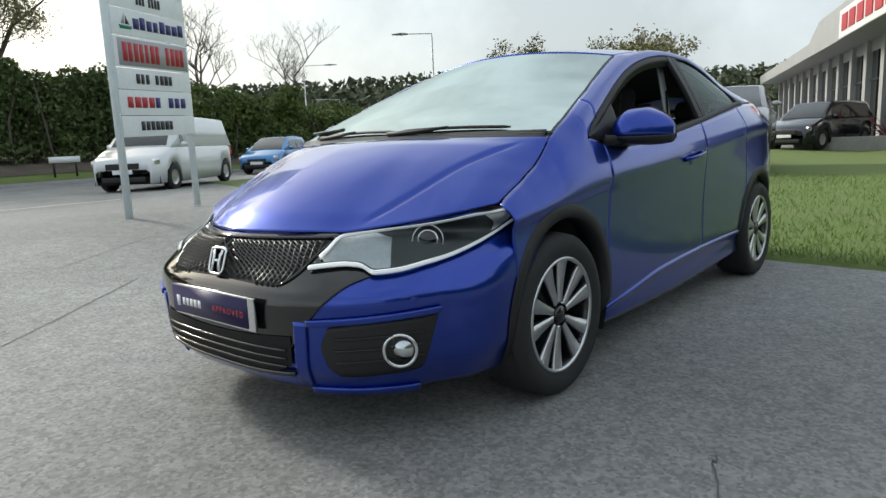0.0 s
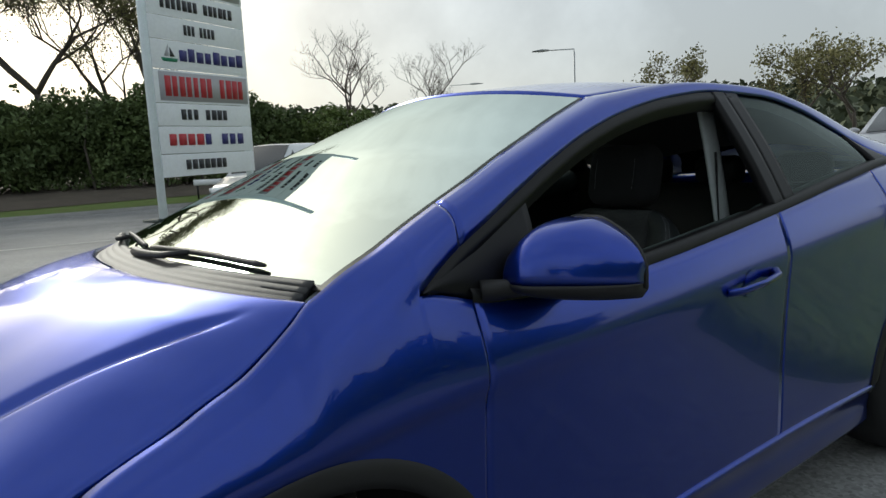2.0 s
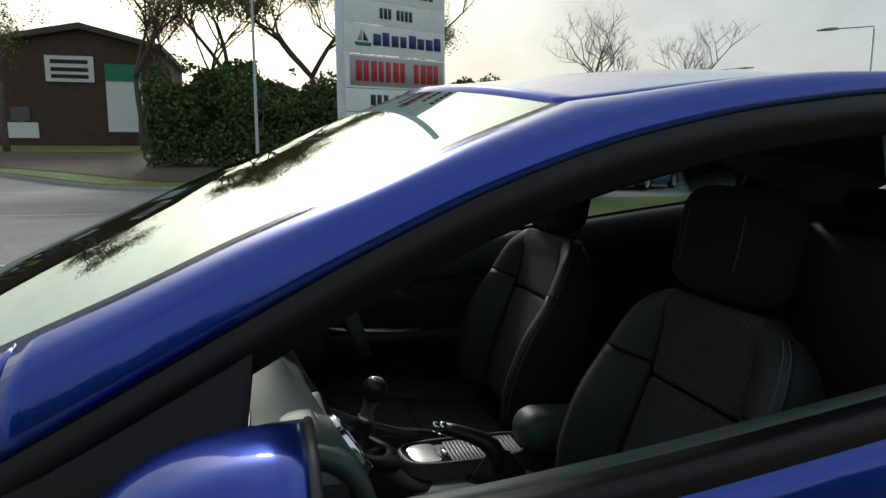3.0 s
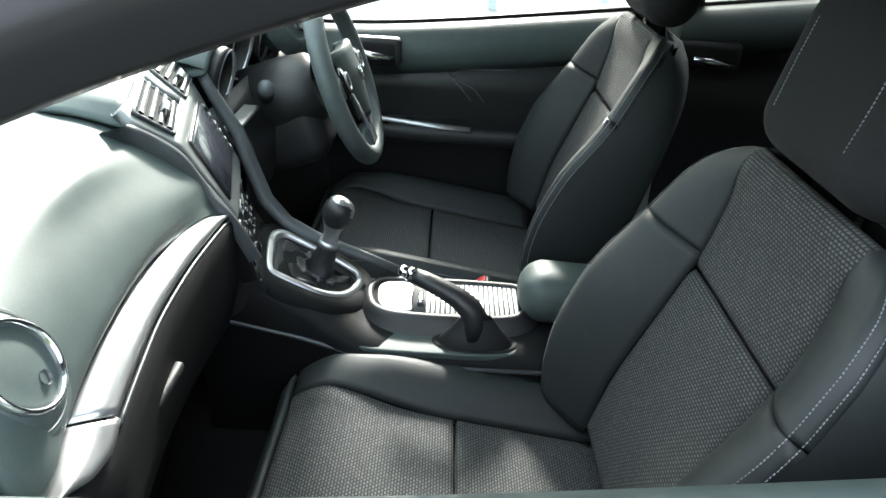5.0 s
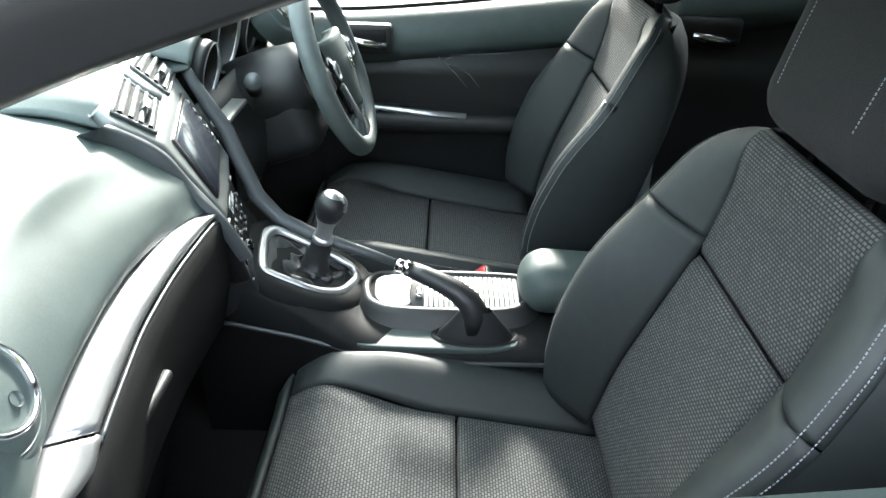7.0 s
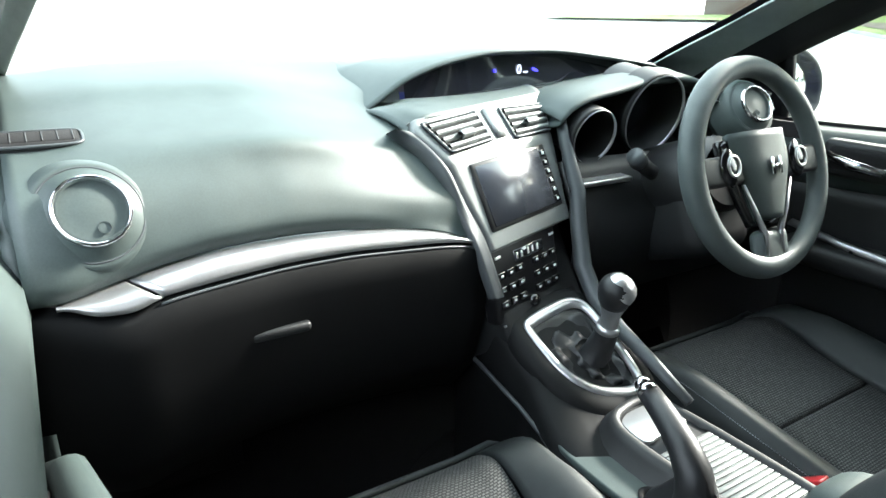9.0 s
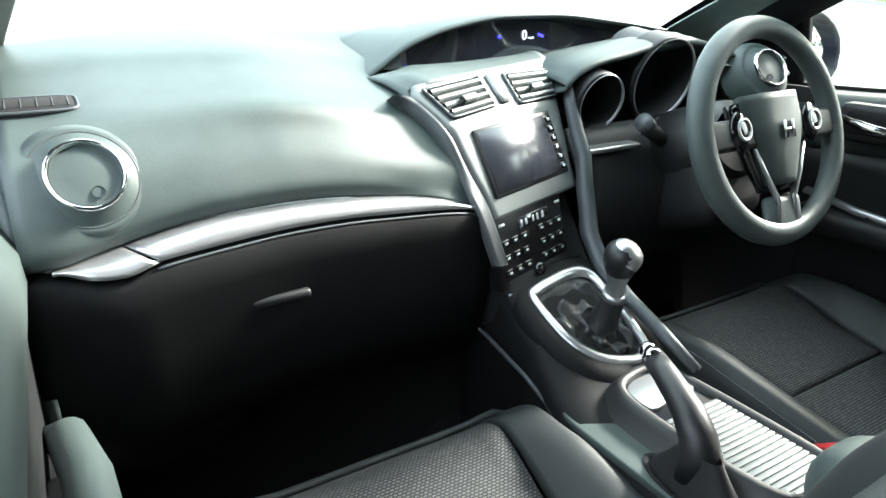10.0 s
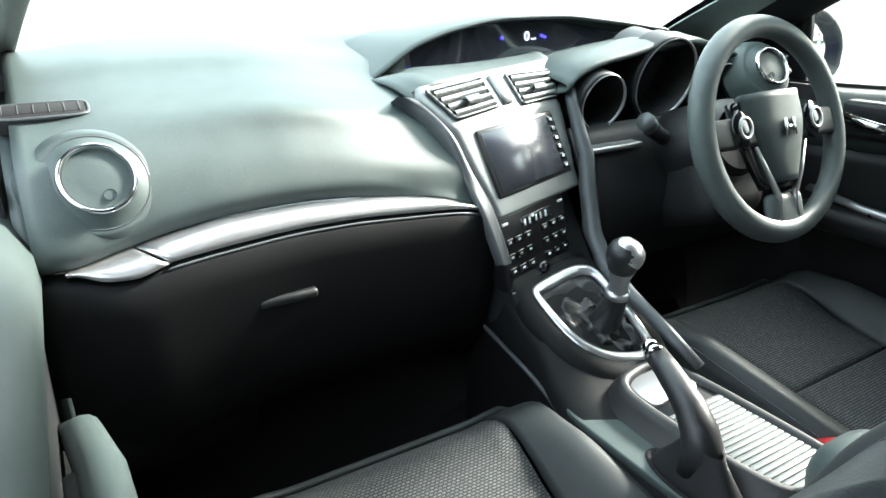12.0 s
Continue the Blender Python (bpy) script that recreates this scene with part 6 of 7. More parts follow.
# The whole cabin sits this much higher than its plan; linings fixed to the doors and roof stay.
CABIN_LIFT = 0.03
for ob in scene.objects:
    if ob.parent is car and ob not in BEFORE and ob.name.split(".")[0] not in ("door_top", "door_lining", "pillar_lining", "rail_lining", "quarter_lining", "roof_lining", "seat_belt", "kick_panel"):
        ob.location.z += CABIN_LIFT


# ---------------------------------------------------------------- surroundings
rng = np.random.default_rng(7)
BARK = material("bark", (0.10, 0.085, 0.07), 0.95, 0, 0, 8, 0.3, 0.6, 60)
LEAF = material("hedge_leaf", (0.10, 0.14, 0.036), 0.7, 0, 0, 0.6, 0.35, color2=(0.05, 0.078, 0.024))
SPRING_LEAF = material("spring_leaf", (0.22, 0.21, 0.075), 0.7, 0, 0, 0.8, 0.3, color2=(0.14, 0.13, 0.055))
BUSH_LEAF = material("bright_leaf", (0.12, 0.16, 0.030), 0.7, 0, 0, 0.8, 0.3, color2=(0.06, 0.095, 0.02))
EARTH = material("bare_earth", (0.10, 0.082, 0.062), 0.95, 0, 0, 1.2, 0.3, 0.8, 30)
CONCRETE = material("kerb_concrete", (0.30, 0.295, 0.28), 0.9, 0, 0, 2, 0.2, 0.4, 90)
BRICK = material("dark_brick", (0.085, 0.052, 0.038), 0.9, 0, 0, 3, 0.25, 0.4, 40)
CLAD = material("grey_cladding", (0.36, 0.36, 0.36), 0.6, 0, 0, 1, 0.08)
GALV = material("galvanised", (0.42, 0.44, 0.45), 0.5, 0.5, 0, 10, 0.1)
WINDOW = material("dark_window", (0.02, 0.024, 0.026), 0.06, 0, 0.6, 2, 0.1)


def leaves(points, size, spread=0.35):
    """Many small leaves, each a bent pair of triangles, turned at random."""
    n = len(points)
    a, b = rng.normal(size=(n, 3)), rng.normal(size=(n, 3))
    a /= np.linalg.norm(a, axis=1)[:, None]
    b -= a * (a * b).sum(1)[:, None]
    b /= np.linalg.norm(b, axis=1)[:, None]
    s = size * (1 + spread * rng.uniform(-1, 1, n))[:, None]
    p = np.asarray(points)
    v = np.stack([p - a * s, p - b * s * 0.55, p + a * s, p + b * s * 0.55], 1).reshape(-1, 3)
    f = np.arange(4 * n).reshape(-1, 4)
    return v.tolist(), f.tolist()


def tree(name, x, y, height, label, leaf=None, count=2500, size=0.12, seed=1, spread=0.55, depth=5, category="tree"):
    r = random.Random(seed)
    base = ground_z(x, y) - 0.05
    t = thing(name, (x, y, base), label, category)
    bars, tips = [], []

    def grow(p, d, length, rad, level):
        pts, q = [p], p
        dirn = d.copy()
        for k in range(4):
            dirn = (dirn + Vector((r.uniform(-1, 1), r.uniform(-1, 1), r.uniform(-0.3, 0.6))) * 0.13).normalized()
            q = q + dirn * length / 4
            pts.append(q)
        bars.append(tube(pts, [rad * (1 - 0.10 * k) for k in range(5)], 6 if level < 2 else 4))
        if level >= depth - 2:
            tips.extend(pts[1:])
        if level < depth:
            for k in range(3 if level < 2 else r.choice((2, 3))):
                side = Vector((r.uniform(-1, 1), r.uniform(-1, 1), r.uniform(-0.1, 0.5))).normalized()
                nd = (dirn * (1 - spread * 0.5) + side * spread).normalized()
                start = pts[r.choice((2, 3, 4)) if k else 4]
                grow(start, nd, length * r.uniform(0.62, 0.80), rad * 0.60, level + 1)
    grow(Vector((0, 0, 0)), Vector((r.uniform(-0.08, 0.08), r.uniform(-0.08, 0.08), 1)), height * 0.30, height * 0.016, 0)
    m = joined(*bars)
    wood = part("trunk", m, BARK, t)
    wood.matrix_parent_inverse = Matrix()
    if leaf:
        tp = np.array([tuple(p) for p in tips])
        pick = tp[rng.integers(0, len(tp), count)] + rng.normal(scale=height * 0.024, size=(count, 3))
        crown = part("crown", leaves(pick, size), leaf, t)
        crown.matrix_parent_inverse = Matrix()
    return t


def hedge(name, x0, x1, y0, y1, h, label, leaf, count, size, seed, bare=0.0):
    t = thing(name, ((x0 + x1) / 2, (y0 + y1) / 2, 0), label, "hedge")
    g = np.random.default_rng(seed)
    n = int(count * 1.7)
    p = np.stack([g.uniform(x0, x1, n), g.uniform(y0, y1, n), g.uniform(0, 1, n)], 1)
    top = np.array([h * (0.78 + 0.30 * noise.noise((a * 0.35, b * 0.35, seed)) + 0.12 * noise.noise((a * 1.3, b * 1.3, seed))) for a, b, _ in p])
    front = np.array([0.6 * noise.noise((a * 0.8, c * 4, seed + 3)) for a, b, c in p])
    keep = (p[:, 1] < y1 - 0.5 + front) & (g.uniform(size=n) < 0.35 + 0.65 * np.clip(p[:, 2] * 2, 0, 1))
    # thin it out where clumps leave gaps
    gap = np.array([noise.noise((a * 0.7, b * 0.7, c * top_ * 0.7)) for (a, b, c), top_ in zip(p, top)])
    keep &= gap > -0.32
    base = GROUND(p[:, 1])
    pts = np.stack([p[:, 0], p[:, 1], base + 0.25 + p[:, 2] * top], 1)[keep][:count]
    part("foliage", leaves(pts, size), leaf, t)
    stems = []
    for k in range(int((x1 - x0) * 1.2)):
        a, b = g.uniform(x0, x1), g.uniform(y0, y1 - 0.4)
        z = ground_z(a, b)
        stems.append(tube([(a, b, z - 0.1), (a + g.uniform(-.3, .3), b, z + h * 0.4), (a + g.uniform(-.6, .6), b, z + h * 0.75)], [0.06, 0.05, 0.02], 5))
    tagged(part("brushwood", joined(*stems), BARK, t), kind="stuff")
    return t


# verge, kerb, road line
def strip(xs, y_at0, y_at1, lift, rows=6):
    return sheet([[(x, y, ground_z(x, y) + lift) for y in np.linspace(y_at0(x), y_at1(x), rows)] for x in xs])


KERB_Y = smooth([-80, -30, -8, 2, 8, 16, 40, 80], [-18, -21.5, -24.2, -23.4, -26.0, -32.0, -48.0, -70])
xs = np.linspace(-60, 40, 80)
tagged(part("grass_verge", strip(xs, lambda x: KERB_Y(x) - 0.15, lambda x: KERB_Y(x) - 1.5, 0.13), GRASS), "rough green grass verge beside the road", "grass", kind="structure")
tagged(part("earth_bank", strip(xs, lambda x: KERB_Y(x) - 1.3, lambda x: KERB_Y(x) - 16, 0.15, 14), EARTH), "bare brown earth bank under the hedge", "ground", kind="structure")
tagged(part("kerb", sheet([[(x, float(KERB_Y(x)) + a, ground_z(x, float(KERB_Y(x))) + b) for a, b in ((0, -0.05), (0, 0.11), (-0.02, 0.13), (-0.16, 0.13))] for x in xs]), CONCRETE), "pale concrete kerb along the road", "kerb", kind="structure")
for k, (x0, x1, y) in enumerate(((-3.6, 1.0, -11.2), (2.6, 9.5, -13.4))):
    tagged(part("road_marking", strip(np.linspace(x0, x1, 12), lambda x: y - 0.06, lambda x: y + 0.06, 0.006, 2), material("road_paint", (0.6, 0.6, 0.58), 0.8, 0, 0, 12, 0.25)), "worn white line on the road", "road marking", kind="structure")
# joints and tar lines in the yard
SEAL = material("tar_seam", (0.085, 0.085, 0.085), 0.7, 0, 0, 20, 0.2)
for pts in (((0.9, 1.9), (0.45, 1.62), (0.15, 1.5)), ((3.0, -1.0), (1.3, -1.75), (-0.2, -3.0)), ((0.2, -3.7), (-2.2, -5.4), (-4.5, -6.8))):
    line = []
    for (xa, ya), (xb, yb) in zip(pts[:-1], pts[1:]):
        for q in np.linspace(0, 1, 14, endpoint=False):
            j = 0.03 * noise.noise((xa + (xb - xa) * q * 4, ya * 3 + q * 5, 2.0))
            line.append((xa + (xb - xa) * q + j, ya + (yb - ya) * q + j))
    w = 0.007
    tagged(part("tar_seam", sheet([[(x - w, y, ground_z(x, y) + 0.004), (x + w, y, ground_z(x, y) + 0.004)] for x, y in line]), SEAL), "dark crack in the asphalt", "crack", kind="structure")

# lawn beside the car
lawn_edge = smooth([-30, -15, -10.2, -4, 0.8, 3, 12], [-12.0, -8.0, -6.0, -4.0, -3.15, -2.95, -2.6])
rows = []
for y in np.linspace(-16, 12, 57):
    e = float(lawn_edge(y))
    rows.append([(x, y, ground_z(x, y) + (0.0 if k == 0 else 0.035 + 0.02 * noise.noise((x, y, 0)))) for k, x in enumerate(np.r_[e, e - 0.06, np.linspace(e - 0.3, -26, 20)])])
tagged(part("lawn", sheet(rows), GRASS), "green lawn with dandelions beside the yard", "lawn", kind="structure")


def blades(n, seed):
    g = np.random.default_rng(seed)
    y = g.uniform(-3, 5, n)
    x = lawn_edge(y) - 0.03 - g.uniform(0, 1, n) ** 1.6 * 9
    h = g.uniform(0.03, 0.085, n)
    a = g.uniform(0, 6.283, n)
    lean = g.normal(scale=0.03, size=(n, 2))
    z = GROUND(y) + 0.03
    w = 0.005
    v = np.stack([np.stack([x - w * np.cos(a), y - w * np.sin(a), z], 1), np.stack([x + w * np.cos(a), y + w * np.sin(a), z], 1), np.stack([x + lean[:, 0], y + lean[:, 1], z + h], 1)], 1).reshape(-1, 3)
    return v.tolist(), np.arange(3 * n).reshape(-1, 3).tolist()


tagged(part("grass_blades", blades(26000, 3), material("grass_blade", (0.15, 0.26, 0.045), 0.8, 0, 0, 1.5, 0.3, color2=(0.20, 0.26, 0.08))), "blades of uneven lawn grass", "grass", kind="stuff")

# hedges and trees across the road
hedge("hedge", -13.5, -1.5, -31.5, -27.6, 4.6, "dense dark green hedge on the bank", LEAF, 60000, 0.10, 1)
hedge("hedge", -2.0, 4.2, -31.0, -27.2, 4.7, "dense dark green hedge beside the lamp post", LEAF, 34000, 0.10, 2)
hedge("hedge", -20.5, -13.2, -29.0, -26.0, 4.0, "bright green bush by the road", BUSH_LEAF, 26000, 0.10, 5)
hedge("hedge", -30, -20, -34.0, -30.0, 2.6, "low green scrub beside the road", BUSH_LEAF, 18000, 0.11, 8)
tree("tree", -8.5, -33.0, 13, "tall tree with sparse spring leaves behind the hedge", SPRING_LEAF, 22000, 0.06, 11, depth=7)
tree("tree", -3.2, -33.5, 14, "tall thin tree with brownish spring leaves", SPRING_LEAF, 24000, 0.06, 12, depth=7)
tree("tree", 1.2, -33.0, 13, "tree with yellow-green spring leaves behind the hedge", SPRING_LEAF, 28000, 0.065, 13, depth=7)
tree("tree", -6.0, -36.0, 12, "slender birch with few leaves", SPRING_LEAF, 18000, 0.055, 14, depth=7)
tree("tree", 5.5, -36.0, 13, "tree with thin spring leaves by the brick building", SPRING_LEAF, 16000, 0.06, 15, depth=6)
tree("tree", 11.5, -35.0, 12, "tree with pale spring leaves before the roof", SPRING_LEAF, 9000, 0.065, 25, depth=6)
tree("tree", -26.0, -47.0, 12.5, "bare broad tree against the sky", None, seed=16, spread=0.62, depth=7)
tree("tree", -34.5, -46.0, 11.0, "bare small tree against the sky", None, seed=17, spread=0.62, depth=7)
tree("tree", -55.0, -36.0, 12.5, "round budding tree far along the road", SPRING_LEAF, 2600, 0.14, 18, 0.7)
tree("tree", -60.0, -26.0, 13.5, "round leafy tree far along the road", SPRING_LEAF, 2600, 0.14, 19, 0.7)
tree("tree", -58.0, -22.0, 13.5, "small leafy tree behind the roof line", SPRING_LEAF, 2200, 0.14, 20, 0.7)
# unseen hedge added behind the camera's side of the yard, darkening the paint's reflections
hedge("hedge", -16, 16, 14.5, 18.5, 6.5, "long dark hedge added unseen behind the yard to darken reflections", LEAF, 24000, 0.30, 30)

# far wooded hill
rows = []
for a in np.linspace(radians(175), radians(300), 120):
    row = []
    for q in np.linspace(0, 1, 16):
        r = 110 + 210 * q
        h = 33 * q ** 1.1 * (0.80 + 0.25 * noise.noise((a * 2.5, 0, 4))) * (0.55 + 0.45 * math.cos((a - radians(238)) * 1.1))
        bump = 2.2 * noise.noise((a * 60, q * 25, 1)) + 1.2 * noise.noise((a * 170, q * 60, 5))
        row.append((r * math.cos(a), r * math.sin(a), h + max(0, q) * bump))
    rows.append(row)
tagged(part("wooded_hill", sheet(rows), material("far_woods", (0.075, 0.085, 0.045), 0.95, 0, 0, 0.12, 0.35, 0.6, 1.5, color2=(0.045, 0.055, 0.03))), "far wooded hill in green and brown", "hill", kind="structure")


# crowns of the far woods, too many to count
g = np.random.default_rng(40)
n = 16000
aa, qq = g.uniform(radians(176), radians(299), n), g.uniform(0.05, 1, n) ** 0.7
hh = np.array([33 * q ** 1.1 * (0.80 + 0.25 * noise.noise((a * 2.5, 0, 4))) * (0.55 + 0.45 * math.cos((a - radians(238)) * 1.1)) for a, q in zip(aa, qq)])
pts = np.stack([(110 + 210 * qq) * np.cos(aa), (110 + 210 * qq) * np.sin(aa), hh + g.uniform(0, 4.0, n) * (0.4 + qq)], 1)
tagged(part("far_tree_crowns", leaves(pts, 1.7), material("far_leaf", (0.085, 0.10, 0.05), 0.9, 0, 0, 0.05, 0.4, color2=(0.05, 0.062, 0.036))), "crowns of the far woods in green and brown", "woods", kind="stuff")


# sign on two posts
def board_sign():
    d = Vector((-0.8854, -0.4648, 0))
    n = Vector((-0.4648, 0.8854, 0)) * 1.0
    if n.y < 0:
        n = -n
    base = ground_z(-1.5, -6.06) - 0.02
    M = Matrix(((d.x, n.x, 0, -1.50), (d.y, n.y, 0, -6.06), (0, 0, 1, base), (0, 0, 0, 1)))
    M = M @ Matrix.Rotation(radians(-1.6), 4, "Y") @ Matrix.Rotation(radians(-1.2), 4, "X") @ Matrix.Diagonal((1.08, 1, 1.12, 1))
    s = thing("direction_sign", M, "tall white sign board on two white posts in the asphalt", "sign")

    def p(name, mesh, mat, label="", bevel=0.0):
        o = part(name, mesh, mat, s, label, bevel=bevel)
        o.matrix_parent_inverse = Matrix()
        return o
    post = material("post_paint", (0.76, 0.84, 0.86), 0.45, 0, 0, 6, 0.1)
    p("post", tube([(-0.02, -0.03, 0), (-0.02, -0.03, 4.6)], 0.045, 16), post, "white round post")
    p("post", tube([(1.33, -0.03, 0), (1.33, -0.03, 4.6)], 0.045, 16), post)
    face = material("sign_face", (0.82, 0.85, 0.87), 0.4, 0, 0, 2, 0.06)
    z = 0.90
    greyband = material("grey_band", (0.42, 0.42, 0.44), 0.5, 0, 0, 3, 0.05)
    redm, navy, black, green = (material(nm, c, 0.5, 0, 0, 10, 0.05) for nm, c in (("sign_red", (0.45, 0.03, 0.04)), ("sign_navy", (0.03, 0.03, 0.16)), ("sign_black", (0.025, 0.025, 0.03)), ("sign_green", (0.02, 0.22, 0.12))))
    rows = ((0.235, "bars", black, 7, 0.31, 0.93, 0.10), (0.28, "bars", navy, 9, 0.12, 1.24, 0.115), (0.23, "bars", black, 8, 0.31, 1.0, 0.105), (0.33, "red", redm, 12, 0.13, 1.29, 0.20),
            (0.29, "boat", navy, 8, 0.36, 1.32, 0.11), (0.23, "bars", black, 8, 0.45, 0.90, 0.10), (0.25, "bars", black, 14, 0.17, 1.20, 0.105), (0.30, "red", redm, 10, 0.13, 1.25, 0.17), (0.3, "bars", black, 9, 0.3, 1.0, 0.1), (0.3, "bars", black, 9, 0.3, 1.0, 0.1))
    r = random.Random(5)
    for k, (h, kind, mat, count, a0, a1, lh) in enumerate(rows):
        board = p("sign_panel", block(0.0, 1.37, 0.0, 0.022, z, z + h - 0.006), face, "white panel with printed bars", 0.003)
        mid = z + h / 2
        if kind == "red":
            o = part("colour_band", block(0.06, 1.34, 0.022, 0.025, z + 0.02, z + h - 0.025), greyband, board)
            o.matrix_parent_inverse = Matrix()
        if kind == "boat":
            for mesh, mm in ((slab([(0.14, mid - 0.07), (0.32, mid - 0.07), (0.34, mid - 0.035), (0.12, mid - 0.035)], 0.022, 0.026), green), (slab([(0.22, mid - 0.02), (0.16, mid - 0.02), (0.22, mid + 0.10)], 0.022, 0.026), greyband), (slab([(0.30, mid - 0.02), (0.235, mid - 0.02), (0.24, mid + 0.07)], 0.022, 0.026), black)):
                o = part("boat_mark", mesh, mm, board)
                o.matrix_parent_inverse = Matrix()
        step = (a1 - a0) / count
        for i in range(count):
            if (kind == "red" and i == 7) or (count == 8 and mat is black and i == 3) or (count == 9 and i == 5) or (count == 14 and i == 7):
                continue
            w = step * r.uniform(0.60, 0.78)
            a = a0 + i * step
            top = lh / 2 if not (kind == "boat" and i % 3 == 1) else lh * 0.7
            # the sign's own left is at a = 0 seen from the road
            shapes = [block(a, a + w * 1.08, 0.0255, 0.028, mid - lh / 2, mid + top)]
            o = part("letter_bar", joined(*shapes), mat if not (kind == "bars" and mat is navy and i < 4) else redm, board)
            o.matrix_parent_inverse = Matrix()
        z += h


board_sign()


# street lamps
def street_lamp(x, y, h, arm, label, base=None):
    b = ground_z(x, y) if base is None else base
    lamp = thing("street_lamp", (x, y, b), label, "street lamp")
    a = Vector(arm)
    for name, mesh, mat in (("lamp_post", tube([(0, 0, -0.1), (0, 0, 1.1), (0, 0, 1.12), (0, 0, h - 0.15)], [0.10, 0.10, 0.065, 0.045], 12), GALV),
                            ("lamp_arm", tube([(0, 0, h - 0.2), (0, 0, h), tuple(a * 0.5 + Vector((0, 0, h + 0.02))), tuple(a + Vector((0, 0, h + 0.04)))], 0.03, 8), GALV),
                            ("lamp_head", tube([tuple(a * 0.9 + Vector((0, 0, h + 0.04))), tuple(a * 1.15 + Vector((0, 0, h + 0.05))), tuple(a * 1.5 + Vector((0, 0, h + 0.04)))], [0.06, 0.11, 0.05], 10, False, 0.5), GALV)):
        o = part(name, mesh, mat, lamp)
        o.matrix_parent_inverse = Matrix()


street_lamp(-28.2, -24.2, 7.2, (1.0, -1.2, 0), "grey street lamp with a single arm")
street_lamp(-0.28, -24.6, 8.0, (0.3, 1.0, 0), "grey street lamp beside the hedge")
street_lamp(-38.7, -49.7, 8.0, (-1.6, 1.4, 0), "grey street lamp far along the road", 0.6)
street_lamp(-58, -67.0, 6.5, (1.6, -1.4, 0), "grey street lamp far along the road", 0.6)

# small name board on legs by the verge
nb = thing("name_board", (-7.6, -24.9, ground_z(-7.6, -24.9) + 0.1), "small white road name board on two legs", "sign")
for name, mesh, mat in (("leg", block(-0.42, -0.36, -0.03, 0.03, 0, 0.75), BLACK), ("leg", block(0.36, 0.42, -0.03, 0.03, 0, 0.75), BLACK), ("plate", block(-0.55, 0.55, 0.03, 0.05, 0.55, 0.78), WHITE)):
    o = part(name, mesh, mat, nb)
    o.matrix_parent_inverse = Matrix()


